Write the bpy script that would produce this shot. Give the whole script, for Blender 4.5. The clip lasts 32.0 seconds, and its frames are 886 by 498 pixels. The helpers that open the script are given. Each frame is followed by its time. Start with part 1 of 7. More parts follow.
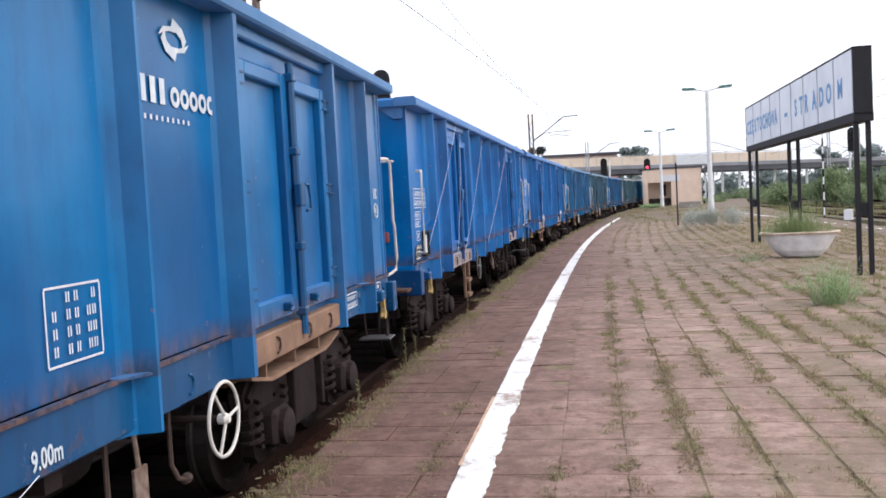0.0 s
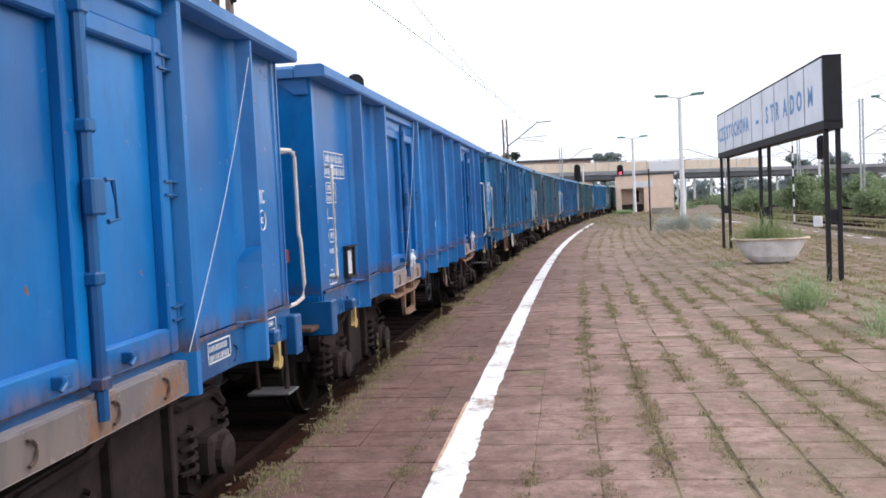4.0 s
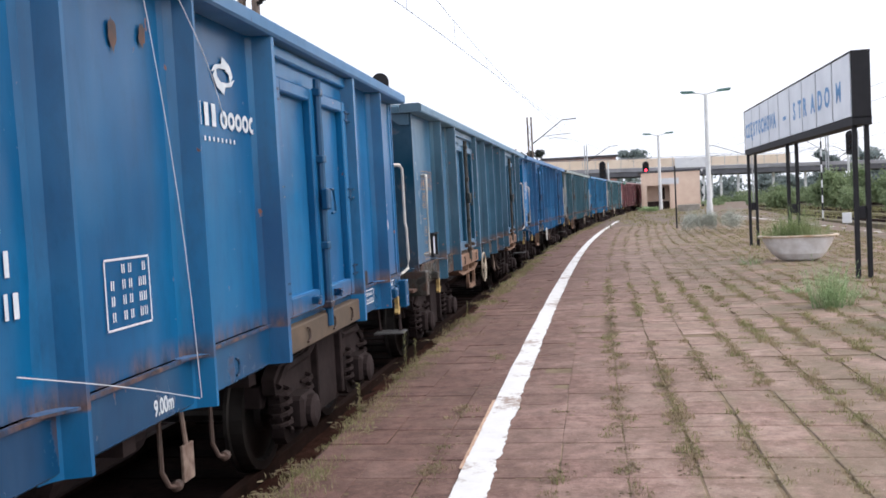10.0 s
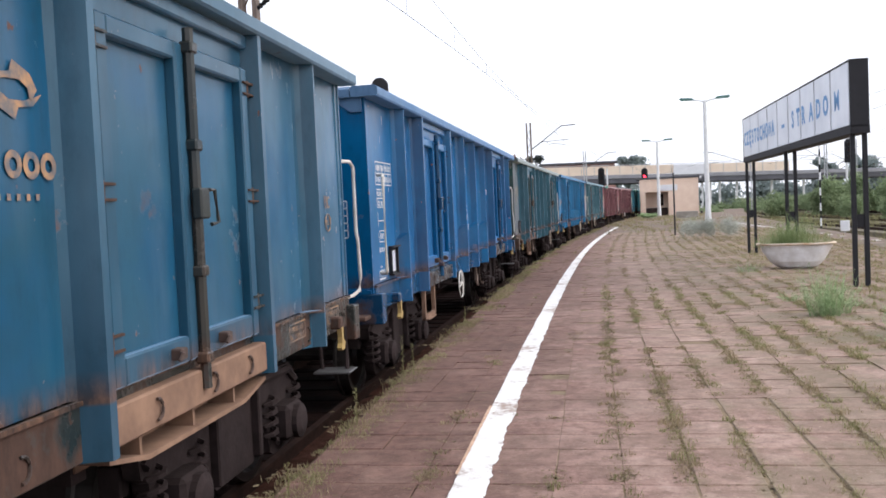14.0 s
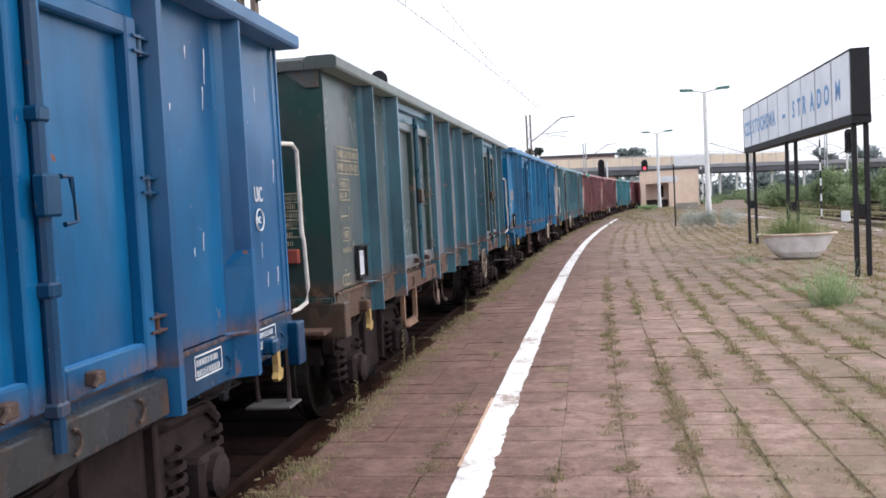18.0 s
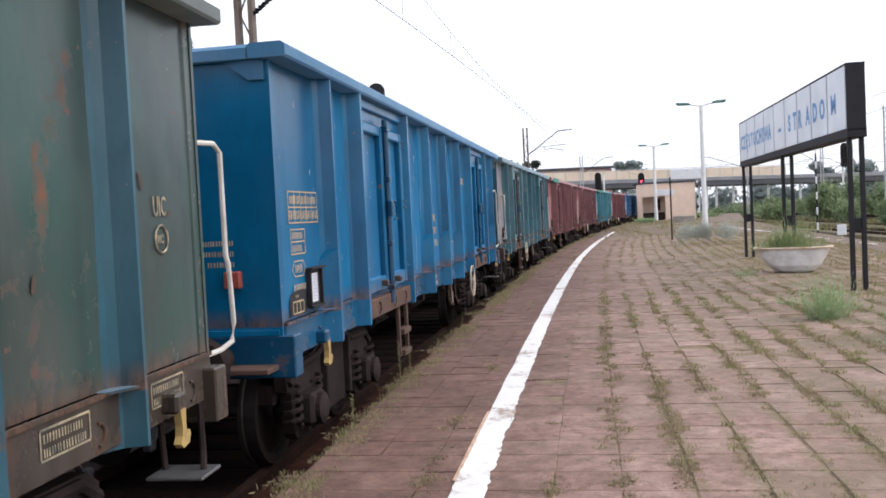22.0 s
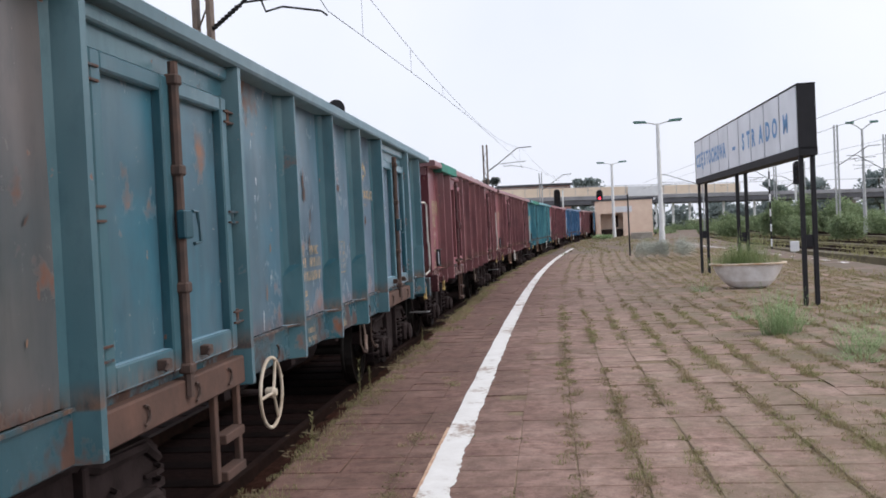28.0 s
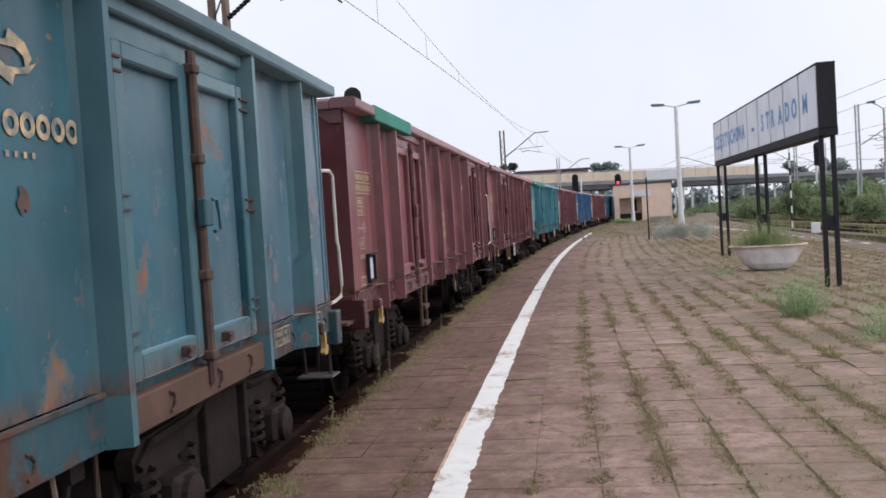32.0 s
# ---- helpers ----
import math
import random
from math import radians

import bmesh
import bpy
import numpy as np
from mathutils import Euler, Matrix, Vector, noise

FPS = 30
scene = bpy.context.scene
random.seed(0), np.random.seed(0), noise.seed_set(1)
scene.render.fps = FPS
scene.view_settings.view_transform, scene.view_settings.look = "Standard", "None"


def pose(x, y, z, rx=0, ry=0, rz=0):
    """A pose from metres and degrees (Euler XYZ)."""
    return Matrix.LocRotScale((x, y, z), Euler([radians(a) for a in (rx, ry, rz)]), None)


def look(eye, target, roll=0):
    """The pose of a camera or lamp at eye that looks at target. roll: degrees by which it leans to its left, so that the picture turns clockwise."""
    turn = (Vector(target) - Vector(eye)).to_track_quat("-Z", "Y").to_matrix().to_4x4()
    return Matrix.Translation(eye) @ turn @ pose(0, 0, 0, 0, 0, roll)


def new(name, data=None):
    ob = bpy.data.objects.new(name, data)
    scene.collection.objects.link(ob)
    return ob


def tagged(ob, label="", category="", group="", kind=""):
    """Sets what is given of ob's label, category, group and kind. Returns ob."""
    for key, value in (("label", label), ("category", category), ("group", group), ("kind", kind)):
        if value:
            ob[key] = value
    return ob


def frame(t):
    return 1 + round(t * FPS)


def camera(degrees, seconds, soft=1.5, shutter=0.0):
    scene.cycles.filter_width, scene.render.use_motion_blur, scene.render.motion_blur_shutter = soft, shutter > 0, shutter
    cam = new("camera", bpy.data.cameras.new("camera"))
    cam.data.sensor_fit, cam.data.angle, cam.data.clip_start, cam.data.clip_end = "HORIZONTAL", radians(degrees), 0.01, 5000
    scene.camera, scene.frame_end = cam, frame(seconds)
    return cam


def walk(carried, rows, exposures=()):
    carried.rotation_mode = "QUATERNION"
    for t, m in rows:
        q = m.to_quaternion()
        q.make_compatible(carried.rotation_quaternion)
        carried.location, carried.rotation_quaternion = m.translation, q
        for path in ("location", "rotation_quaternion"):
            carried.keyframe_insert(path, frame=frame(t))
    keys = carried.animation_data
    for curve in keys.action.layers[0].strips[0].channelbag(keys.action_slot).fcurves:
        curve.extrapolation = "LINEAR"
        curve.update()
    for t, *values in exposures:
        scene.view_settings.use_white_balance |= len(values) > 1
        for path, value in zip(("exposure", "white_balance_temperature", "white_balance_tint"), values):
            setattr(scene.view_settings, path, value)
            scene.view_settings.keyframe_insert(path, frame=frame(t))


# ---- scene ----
# A goods train of open wagons rolls past an overgrown station platform; hand-held camera.
cam = camera(52.24, 32.0, soft=1.7)
PATH = [
    (0.0, pose(0.006, 0.009, 1.494, 87.07, 3.00, 8.67)),
    (0.5, pose(0.004, -0.006, 1.502, 87.35, 2.90, 7.73)),
    (1.0, pose(0.002, 0.003, 1.499, 87.30, 2.65, 7.42)),
    (1.5, pose(0.003, 0.009, 1.497, 87.16, 2.43, 8.03)),
    (2.0, pose(0.004, 0.011, 1.497, 87.05, 2.58, 7.91)),
    (2.5, pose(0.002, -0.006, 1.502, 87.14, 2.64, 7.91)),
    (3.0, pose(0.002, -0.011, 1.500, 87.18, 2.82, 7.57)),
    (3.5, pose(0.001, 0.036, 1.489, 87.31, 2.60, 6.97)),
    (5.5, pose(0.005, 0.016, 1.494, 87.23, 3.29, 7.59)),
    (6.0, pose(-0.002, -0.019, 1.503, 87.24, 3.12, 8.12)),
    (6.5, pose(-0.001, -0.013, 1.500, 87.14, 3.34, 8.26)),
    (7.0, pose(0.002, -0.019, 1.503, 87.54, 3.29, 8.03)),
    (7.5, pose(0.006, 0.009, 1.500, 87.35, 3.55, 8.31)),
    (8.0, pose(-0.003, -0.007, 1.502, 87.28, 3.16, 8.99)),
    (8.5, pose(0.002, -0.025, 1.511, 87.41, 3.09, 8.97)),
    (9.0, pose(0.000, -0.001, 1.502, 87.44, 2.98, 8.59)),
    (9.5, pose(-0.004, -0.001, 1.496, 87.35, 2.54, 8.48)),
    (10.0, pose(-0.002, -0.015, 1.503, 87.25, 3.00, 8.59)),
    (10.5, pose(-0.006, -0.012, 1.499, 87.44, 2.54, 8.63)),
    (11.0, pose(0.001, -0.003, 1.500, 87.50, 2.67, 8.81)),
    (11.5, pose(-0.001, -0.006, 1.500, 87.50, 2.93, 8.81)),
    (12.0, pose(-0.005, -0.007, 1.500, 87.57, 2.82, 8.49)),
    (12.5, pose(0.001, 0.007, 1.496, 87.63, 2.78, 8.65)),
    (13.0, pose(-0.005, 0.001, 1.497, 87.73, 2.26, 8.72)),
    (13.5, pose(-0.001, -0.011, 1.500, 87.63, 2.58, 8.78)),
    (14.0, pose(0.004, -0.024, 1.508, 87.55, 2.56, 8.51)),
    (14.5, pose(-0.004, -0.011, 1.502, 87.46, 2.55, 8.73)),
    (16.5, pose(-0.002, 0.002, 1.501, 87.31, 2.71, 8.81)),
    (17.0, pose(-0.002, 0.015, 1.498, 87.14, 2.49, 8.72)),
    (17.5, pose(0.000, 0.006, 1.498, 87.20, 2.55, 8.52)),
    (18.0, pose(-0.006, 0.009, 1.497, 87.11, 2.91, 8.51)),
    (18.5, pose(0.004, 0.012, 1.493, 87.21, 2.86, 7.20)),
    (19.0, pose(0.006, 0.017, 1.501, 86.92, 3.32, 6.78)),
    (19.5, pose(-0.007, 0.023, 1.494, 87.81, 2.20, 7.14)),
    (20.0, pose(-0.004, 0.011, 1.500, 87.79, 2.29, 8.09)),
    (20.5, pose(-0.001, 0.005, 1.498, 87.94, 2.78, 8.16)),
    (21.0, pose(-0.001, 0.019, 1.493, 87.83, 2.81, 8.11)),
    (21.5, pose(0.003, 0.014, 1.500, 87.82, 2.89, 8.47)),
    (22.0, pose(0.000, 0.014, 1.500, 87.89, 2.75, 8.32)),
    (22.5, pose(0.001, -0.010, 1.507, 88.33, 3.12, 8.25)),
    (23.0, pose(-0.004, -0.010, 1.504, 88.25, 3.29, 8.16)),
    (23.5, pose(0.004, 0.024, 1.500, 88.48, 3.12, 8.54)),
    (24.0, pose(-0.002, 0.014, 1.499, 88.47, 2.77, 8.01)),
    (24.5, pose(-0.006, 0.004, 1.501, 88.72, 2.38, 7.83)),
    (25.0, pose(-0.001, 0.009, 1.501, 88.42, 2.87, 8.37)),
    (25.5, pose(-0.007, 0.003, 1.501, 88.86, 2.71, 8.12)),
    (26.0, pose(-0.002, 0.003, 1.498, 89.22, 2.83, 7.66)),
    (26.5, pose(0.001, -0.008, 1.500, 88.98, 2.47, 6.64)),
    (28.5, pose(0.004, -0.006, 1.500, 88.81, 2.86, 5.61)),
    (29.0, pose(0.002, -0.013, 1.494, 88.82, 3.17, 5.62)),
    (29.5, pose(0.001, -0.005, 1.491, 88.59, 3.19, 6.19)),
    (30.0, pose(-0.014, -0.027, 1.492, 88.54, 3.07, 6.08)),
    (30.5, pose(-0.005, -0.016, 1.489, 88.26, 2.93, 6.47)),
    (31.0, pose(0.004, -0.005, 1.491, 88.32, 3.07, 7.03)),
    (31.5, pose(0.010, -0.000, 1.492, 88.12, 3.13, 7.01)),
    (32.0, pose(0.011, -0.012, 1.487, 88.03, 3.50, 6.94)),
]

walk(cam, PATH, exposures=[(0.0, 0.5), (9.0, 0.42), (13.0, 0.5), (19.0, 0.5), (23.0, 0.38), (26.0, 0.24), (29.0, 0.04), (32.0, 0.04)])

# ---------------------------------------------------------------- light
world = bpy.data.worlds.new("overcast_sky")
scene.world = world
world.use_nodes = True
wn, wl = world.node_tree.nodes, world.node_tree.links
wn.clear()
sky = wn.new("ShaderNodeTexSky")
sky.sky_type, sky.sun_disc = "NISHITA", False
sky.sun_elevation, sky.sun_rotation = radians(41), radians(92)
sky.air_density, sky.dust_density, sky.ozone_density = 1.0, 4.0, 1.0
cloud = wn.new("ShaderNodeTexNoise")
cloud.inputs["Scale"].default_value, cloud.inputs["Detail"].default_value = 2.2, 4.0
wco = wn.new("ShaderNodeTexCoord")
wl.new(wco.outputs["Generated"], cloud.inputs["Vector"])
cramp = wn.new("ShaderNodeValToRGB")
cramp.color_ramp.elements[0].position, cramp.color_ramp.elements[1].position = 0.3, 0.75
cramp.color_ramp.elements[0].color = (8.6, 9.0, 10.4, 1)
cramp.color_ramp.elements[1].color = (10.2, 10.3, 11.2, 1)
wl.new(cloud.outputs["Fac"], cramp.inputs["Fac"])
wmix = wn.new("ShaderNodeMix")
wmix.data_type = "RGBA"
wmix.inputs["Factor"].default_value = 0.8
wl.new(sky.outputs["Color"], wmix.inputs["A"])
wl.new(cramp.outputs["Color"], wmix.inputs["B"])
wbg = wn.new("ShaderNodeBackground")
wbg.inputs["Strength"].default_value = 0.11
wout = wn.new("ShaderNodeOutputWorld")
wl.new(wmix.outputs["Result"], wbg.inputs["Color"])
wl.new(wbg.outputs["Background"], wout.inputs["Surface"])

sun_data = bpy.data.lights.new("sun", "SUN")
sun_data.energy, sun_data.angle, sun_data.color = 1.45, radians(50), (1.0, 0.96, 0.9)
sun = new("sun", sun_data)
sun.matrix_world = look((50, 8, 44), (0, 10, 0))

# ---------------------------------------------------------------- small tools
def node_mat(name, rough=0.8, metal=0.0):
    m = bpy.data.materials.new(name)
    m.use_nodes = True
    nt = m.node_tree
    b = nt.nodes["Principled BSDF"]
    b.inputs["Roughness"].default_value, b.inputs["Metallic"].default_value = rough, metal
    return m, nt, b


def tex_noise(nt, scale, detail=4.0, rough=0.55, off=(0, 0, 0), stretch=(1, 1, 1), kind="Object"):
    co = nt.nodes.new("ShaderNodeTexCoord")
    mp = nt.nodes.new("ShaderNodeMapping")
    mp.inputs["Location"].default_value, mp.inputs["Scale"].default_value = off, stretch
    n = nt.nodes.new("ShaderNodeTexNoise")
    n.inputs["Scale"].default_value, n.inputs["Detail"].default_value, n.inputs["Roughness"].default_value = scale, detail, rough
    src = nt.nodes.new("ShaderNodeNewGeometry").outputs["Position"] if kind == "World" else co.outputs["Object" if kind == "Piece" else kind]
    if kind == "Piece":
        ad = nt.nodes.new("ShaderNodeVectorMath")
        ad.operation = "MULTIPLY_ADD"
        cb = nt.nodes.new("ShaderNodeCombineXYZ")
        for axis in "XYZ":
            nt.links.new(rnd_obj(nt), cb.inputs[axis])
        ad.inputs[1].default_value = (17.0, 31.0, 23.0)
        nt.links.new(cb.outputs["Vector"], ad.inputs[0])
        nt.links.new(src, ad.inputs[2])
        src = ad.outputs["Vector"]
    nt.links.new(src, mp.inputs["Vector"])
    nt.links.new(mp.outputs["Vector"], n.inputs["Vector"])
    return n.outputs["Fac"]


def ramp(nt, fac, stops):
    r = nt.nodes.new("ShaderNodeValToRGB")
    e = r.color_ramp.elements
    while len(e) < len(stops):
        e.new(0.5)
    for el, (p, c) in zip(e, stops):
        el.position, el.color = p, (c[0], c[1], c[2], 1)
    nt.links.new(fac, r.inputs["Fac"])
    return r.outputs["Color"]


def mix(nt, fac, a, b):
    m = nt.nodes.new("ShaderNodeMix")
    m.data_type = "RGBA"
    for key, v in (("Factor", fac), ("A", a), ("B", b)):
        if isinstance(v, (tuple, list)):
            m.inputs[key].default_value = (*v[:3], 1)
        elif isinstance(v, (int, float)):
            m.inputs[key].default_value = v
        else:
            nt.links.new(v, m.inputs[key])
    return m.outputs["Result"]


def bump(nt, b, fac, strength=0.3, dist=0.01):
    bn = nt.nodes.new("ShaderNodeBump")
    bn.inputs["Strength"].default_value, bn.inputs["Distance"].default_value = strength, dist
    nt.links.new(fac, bn.inputs["Height"])
    nt.links.new(bn.outputs["Normal"], b.inputs["Normal"])


def rnd_obj(nt):
    return nt.nodes.new("ShaderNodeObjectInfo").outputs["Random"]


def rnd_island(nt):
    return nt.nodes.new("ShaderNodeNewGeometry").outputs["Random Per Island"]


def simple(name, c, c2=None, scale=6.0, rough=0.8, metal=0.0, bumpy=0.2, stretch=(1, 1, 1), gloss=0.5):
    m, nt, b = node_mat(name, rough, metal)
    b.inputs["Specular IOR Level"].default_value = gloss
    c2 = c2 or tuple(v * 0.7 for v in c)
    n = tex_noise(nt, scale, 6.0, 0.6, stretch=stretch)
    col = ramp(nt, n, [(0.3, c2), (0.68, c)])
    nt.links.new(col, b.inputs["Base Color"])
    if bumpy:
        bump(nt, b, tex_noise(nt, scale * 7, 4.0), bumpy, 0.006)
    return m


def spread(nt, fac, lo, hi, top=1.0):
    r = nt.nodes.new("ShaderNodeMapRange")
    r.inputs["From Min"].default_value, r.inputs["From Max"].default_value, r.inputs["To Max"].default_value = lo, hi, top
    nt.links.new(fac, r.inputs["Value"])
    return r.outputs["Result"]


def calc(nt, op, a, b):
    n = nt.nodes.new("ShaderNodeMath")
    n.operation = op
    for i, v in enumerate((a, b)):
        if isinstance(v, (int, float)):
            n.inputs[i].default_value = v
        else:
            nt.links.new(v, n.inputs[i])
    return n.outputs[0]


def paint(name, base, faded, rust, seed, amount, chalk=0.3, rough=0.27, third=None, veil=0.85, sky_tint=0.15):
    """Weathered wagon paint: sun-faded patches, streaks down the sheet, rust blooms and small chips."""
    m, nt, b = node_mat(name, rough)
    off = (seed * 3.7, seed * 5.1, seed * 1.9)
    big = tex_noise(nt, 0.8, 3.0, 0.5, off, kind="Piece")
    b.inputs["Specular IOR Level"].default_value = 0.4
    # road dust, plus a tinted sheen that stands in for sky reflection and haze
    b.inputs["Sheen Weight"].default_value, b.inputs["Sheen Roughness"].default_value = veil, 0.33
    b.inputs["Sheen Tint"].default_value = (*((0.04 + 0.96 * v / max(faded)) * (1 - sky_tint) + sky_tint * d for v, d in zip(faded, (0.82, 0.79, 0.98))), 1.0)
    col = ramp(nt, big, [(0.36, tuple(0.78 * v for v in base)), (0.64, tuple(0.9 * v for v in faded))])
    if third:
        col = mix(nt, spread(nt, tex_noise(nt, 1.3, 4.0, 0.6, off[::-1], kind="Piece"), 0.45, 0.62), col, third)
    # pale dust and dark grime that ran down with the rain
    streak = tex_noise(nt, 1.9, 4.0, 0.55, off, (1, 1.8, 0.3), "Piece")
    col = mix(nt, spread(nt, streak, 0.5, 0.78, chalk), col, tuple(v * 0.6 + 0.05 + 0.07 * amount for v in faded))
    run = tex_noise(nt, 2.6, 5.0, 0.65, off[::-1], (1, 2.2, 0.22), "Piece")
    col = mix(nt, spread(nt, run, 0.52, 0.8, 0.35 + 0.3 * amount), col, tuple(v * 0.35 + 0.012 for v in base))
    grime = tex_noise(nt, 9.0, 6.0, 0.7, off, (1, 1.3, 0.5), "Piece")
    col = mix(nt, spread(nt, grime, 0.5, 0.75, 0.35), col, tuple(v * 0.45 for v in base))
    # rust: blooms, a creeping band along the lower sheet, chips
    rn = tex_noise(nt, 2.3, 8.0, 0.68, (off[1], off[2], off[0]), (1, 1, 0.8), "Piece")
    sep = nt.nodes.new("ShaderNodeSeparateXYZ")
    co = nt.nodes.new("ShaderNodeTexCoord")
    nt.links.new(co.outputs["Object"], sep.inputs["Vector"])
    low = nt.nodes.new("ShaderNodeMapRange")
    low.inputs["From Min"].default_value, low.inputs["From Max"].default_value = 1.55, 1.05
    low.inputs["To Min"].default_value, low.inputs["To Max"].default_value = 0.0, 0.05 + 0.1 * amount
    nt.links.new(sep.outputs["Z"], low.inputs["Value"])
    lo = 0.73 - 0.2 * amount
    rf = spread(nt, calc(nt, "ADD", rn, low.outputs["Result"]), lo, lo + 0.09)
    chip = tex_noise(nt, 13.0, 3.0, 0.5, (off[2], off[0], off[1]), (1, 1, 0.75), "Piece")
    cf = spread(nt, chip, 0.735 - 0.035 * amount, 0.765 - 0.035 * amount)
    rf = calc(nt, "MAXIMUM", rf, cf)
    col = mix(nt, rf, col, ramp(nt, grime, [(0.35, tuple(v * 0.5 for v in rust)), (0.65, rust)]))
    # dirt lying in the seam above the lower ledge
    up = nt.nodes.new("ShaderNodeMapRange")
    up.inputs["From Min"].default_value, up.inputs["From Max"].default_value = 1.42, 1.3
    nt.links.new(sep.outputs["Z"], up.inputs["Value"])
    dn = nt.nodes.new("ShaderNodeMapRange")
    dn.inputs["From Min"].default_value, dn.inputs["From Max"].default_value = 1.27, 1.285
    nt.links.new(sep.outputs["Z"], dn.inputs["Value"])
    seam = calc(nt, "MULTIPLY", calc(nt, "MULTIPLY", up.outputs["Result"], dn.outputs["Result"]), spread(nt, run, 0.3, 0.55, 0.85))
    col = mix(nt, seam, col, ramp(nt, grime, [(0.4, (0.035, 0.022, 0.018)), (0.6, (0.15, 0.08, 0.05))]))
    nt.links.new(col, b.inputs["Base Color"])
    rr = nt.nodes.new("ShaderNodeMapRange")
    rr.inputs["To Min"].default_value, rr.inputs["To Max"].default_value = rough, 0.9
    nt.links.new(rf, rr.inputs["Value"])
    nt.links.new(rr.outputs["Result"], b.inputs["Roughness"])
    dent = tex_noise(nt, 1.6, 2.0, 0.5, off, kind="Piece")
    bump(nt, b, dent, 0.45, 0.035)
    return m


MESHES = {}


def mesh_of(bm, name="mesh"):
    bm.normal_update()
    me = bpy.data.meshes.new(name)
    bm.to_mesh(me)
    bm.free()
    return me


def part(name, data, material, parent=None, label="", at=None):
    """Link a bmesh or a mesh as one object under its thing."""
    me = mesh_of(data, name) if isinstance(data, bmesh.types.BMesh) else data
    ob = new(name, me)
    if not me.materials:
        me.materials.append(None)
    ob.material_slots[0].link = "OBJECT"
    ob.material_slots[0].material = material
    if parent is not None:
        ob.parent = parent
    if at is not None:
        ob.matrix_basis = at
    if label:
        ob["label"] = label
    return ob


def thing(name, m, label, category, group="", kind=""):
    ob = new(name)
    ob.empty_display_size = 0.2
    ob.matrix_basis = m
    return tagged(ob, label, category, group, kind)


def block(bm, x0, x1, y0, y1, z0, z1, bev=0.0):
    r = bmesh.ops.create_cube(bm, size=1.0, matrix=Matrix.Translation(((x0 + x1) / 2, (y0 + y1) / 2, (z0 + z1) / 2))
                              @ Matrix.Diagonal((abs(x1 - x0), abs(y1 - y0), abs(z1 - z0), 1)))
    if bev:
        es = list({e for v in r["verts"] for e in v.link_edges})
        bmesh.ops.bevel(bm, geom=es, offset=bev, segments=1, affect="EDGES")
    return bm


def rod(bm, pts, r, sides=8):
    """A round bar along a broken line."""
    pts = [Vector(p) for p in pts]
    rings = []
    for i, p in enumerate(pts):
        d = (pts[min(i + 1, len(pts) - 1)] - pts[max(i - 1, 0)]).normalized()
        q = d.to_track_quat("Z", "Y")
        rings.append([bm.verts.new(p + q @ Vector((r * math.cos(a), r * math.sin(a), 0)))
                      for a in (2 * math.pi * j / sides for j in range(sides))])
    for a, b in zip(rings, rings[1:]):
        for j in range(sides):
            bm.faces.new((a[j], a[(j + 1) % sides], b[(j + 1) % sides], b[j]))
    bm.faces.new(rings[0][::-1])
    bm.faces.new(rings[-1])
    return bm


def lathe(bm, profile, centre, axis="z", sides=20):
    """Turn a profile of (radius, height) round an axis through centre."""
    rings = []
    for r, h in profile:
        ring = []
        for j in range(sides):
            a = 2 * math.pi * j / sides
            u, v = r * math.cos(a), r * math.sin(a)
            p = {"z": (u, v, h), "x": (h, u, v), "y": (v, h, u)}[axis]
            ring.append(bm.verts.new(Vector(centre) + Vector(p)))
        rings.append(ring)
    for a, b in zip(rings, rings[1:]):
        for j in range(sides):
            bm.faces.new((a[j], a[(j + 1) % sides], b[(j + 1) % sides], b[j]))
    bm.faces.new(rings[0][::-1])
    bm.faces.new(rings[-1])
    return bm


def ring_bar(bm, centre, radius, r, axis="x", sides=24, tube=8):
    rows = []
    for i in range(sides):
        a = 2 * math.pi * i / sides
        row = []
        for j in range(tube):
            b = 2 * math.pi * j / tube
            u, v, w = (radius + r * math.cos(b)) * math.cos(a), (radius + r * math.cos(b)) * math.sin(a), r * math.sin(b)
            row.append(bm.verts.new(Vector(centre) + Vector({"x": (w, u, v), "z": (u, v, w), "y": (u, w, v)}[axis])))
        rows.append(row)
    for i in range(sides):
        a, b = rows[i], rows[(i + 1) % sides]
        for j in range(tube):
            bm.faces.new((a[j], b[j], b[(j + 1) % tube], a[(j + 1) % tube]))
    return bm


def prism(bm, outline, y0, y1, axis="y"):
    """Push a flat outline of (a, b) along an axis: y takes (x, z), x takes (y, z), z takes (x, y)."""
    def at(a, b, h):
        return {"y": (a, h, b), "x": (h, a, b), "z": (a, b, h)}[axis]
    lo = [bm.verts.new(at(a, b, y0)) for a, b in outline]
    hi = [bm.verts.new(at(a, b, y1)) for a, b in outline]
    n = len(outline)
    bm.faces.new(lo[::-1])
    bm.faces.new(hi)
    for i in range(n):
        bm.faces.new((lo[i], lo[(i + 1) % n], hi[(i + 1) % n], hi[i]))
    bmesh.ops.recalc_face_normals(bm, faces=bm.faces)
    return bm


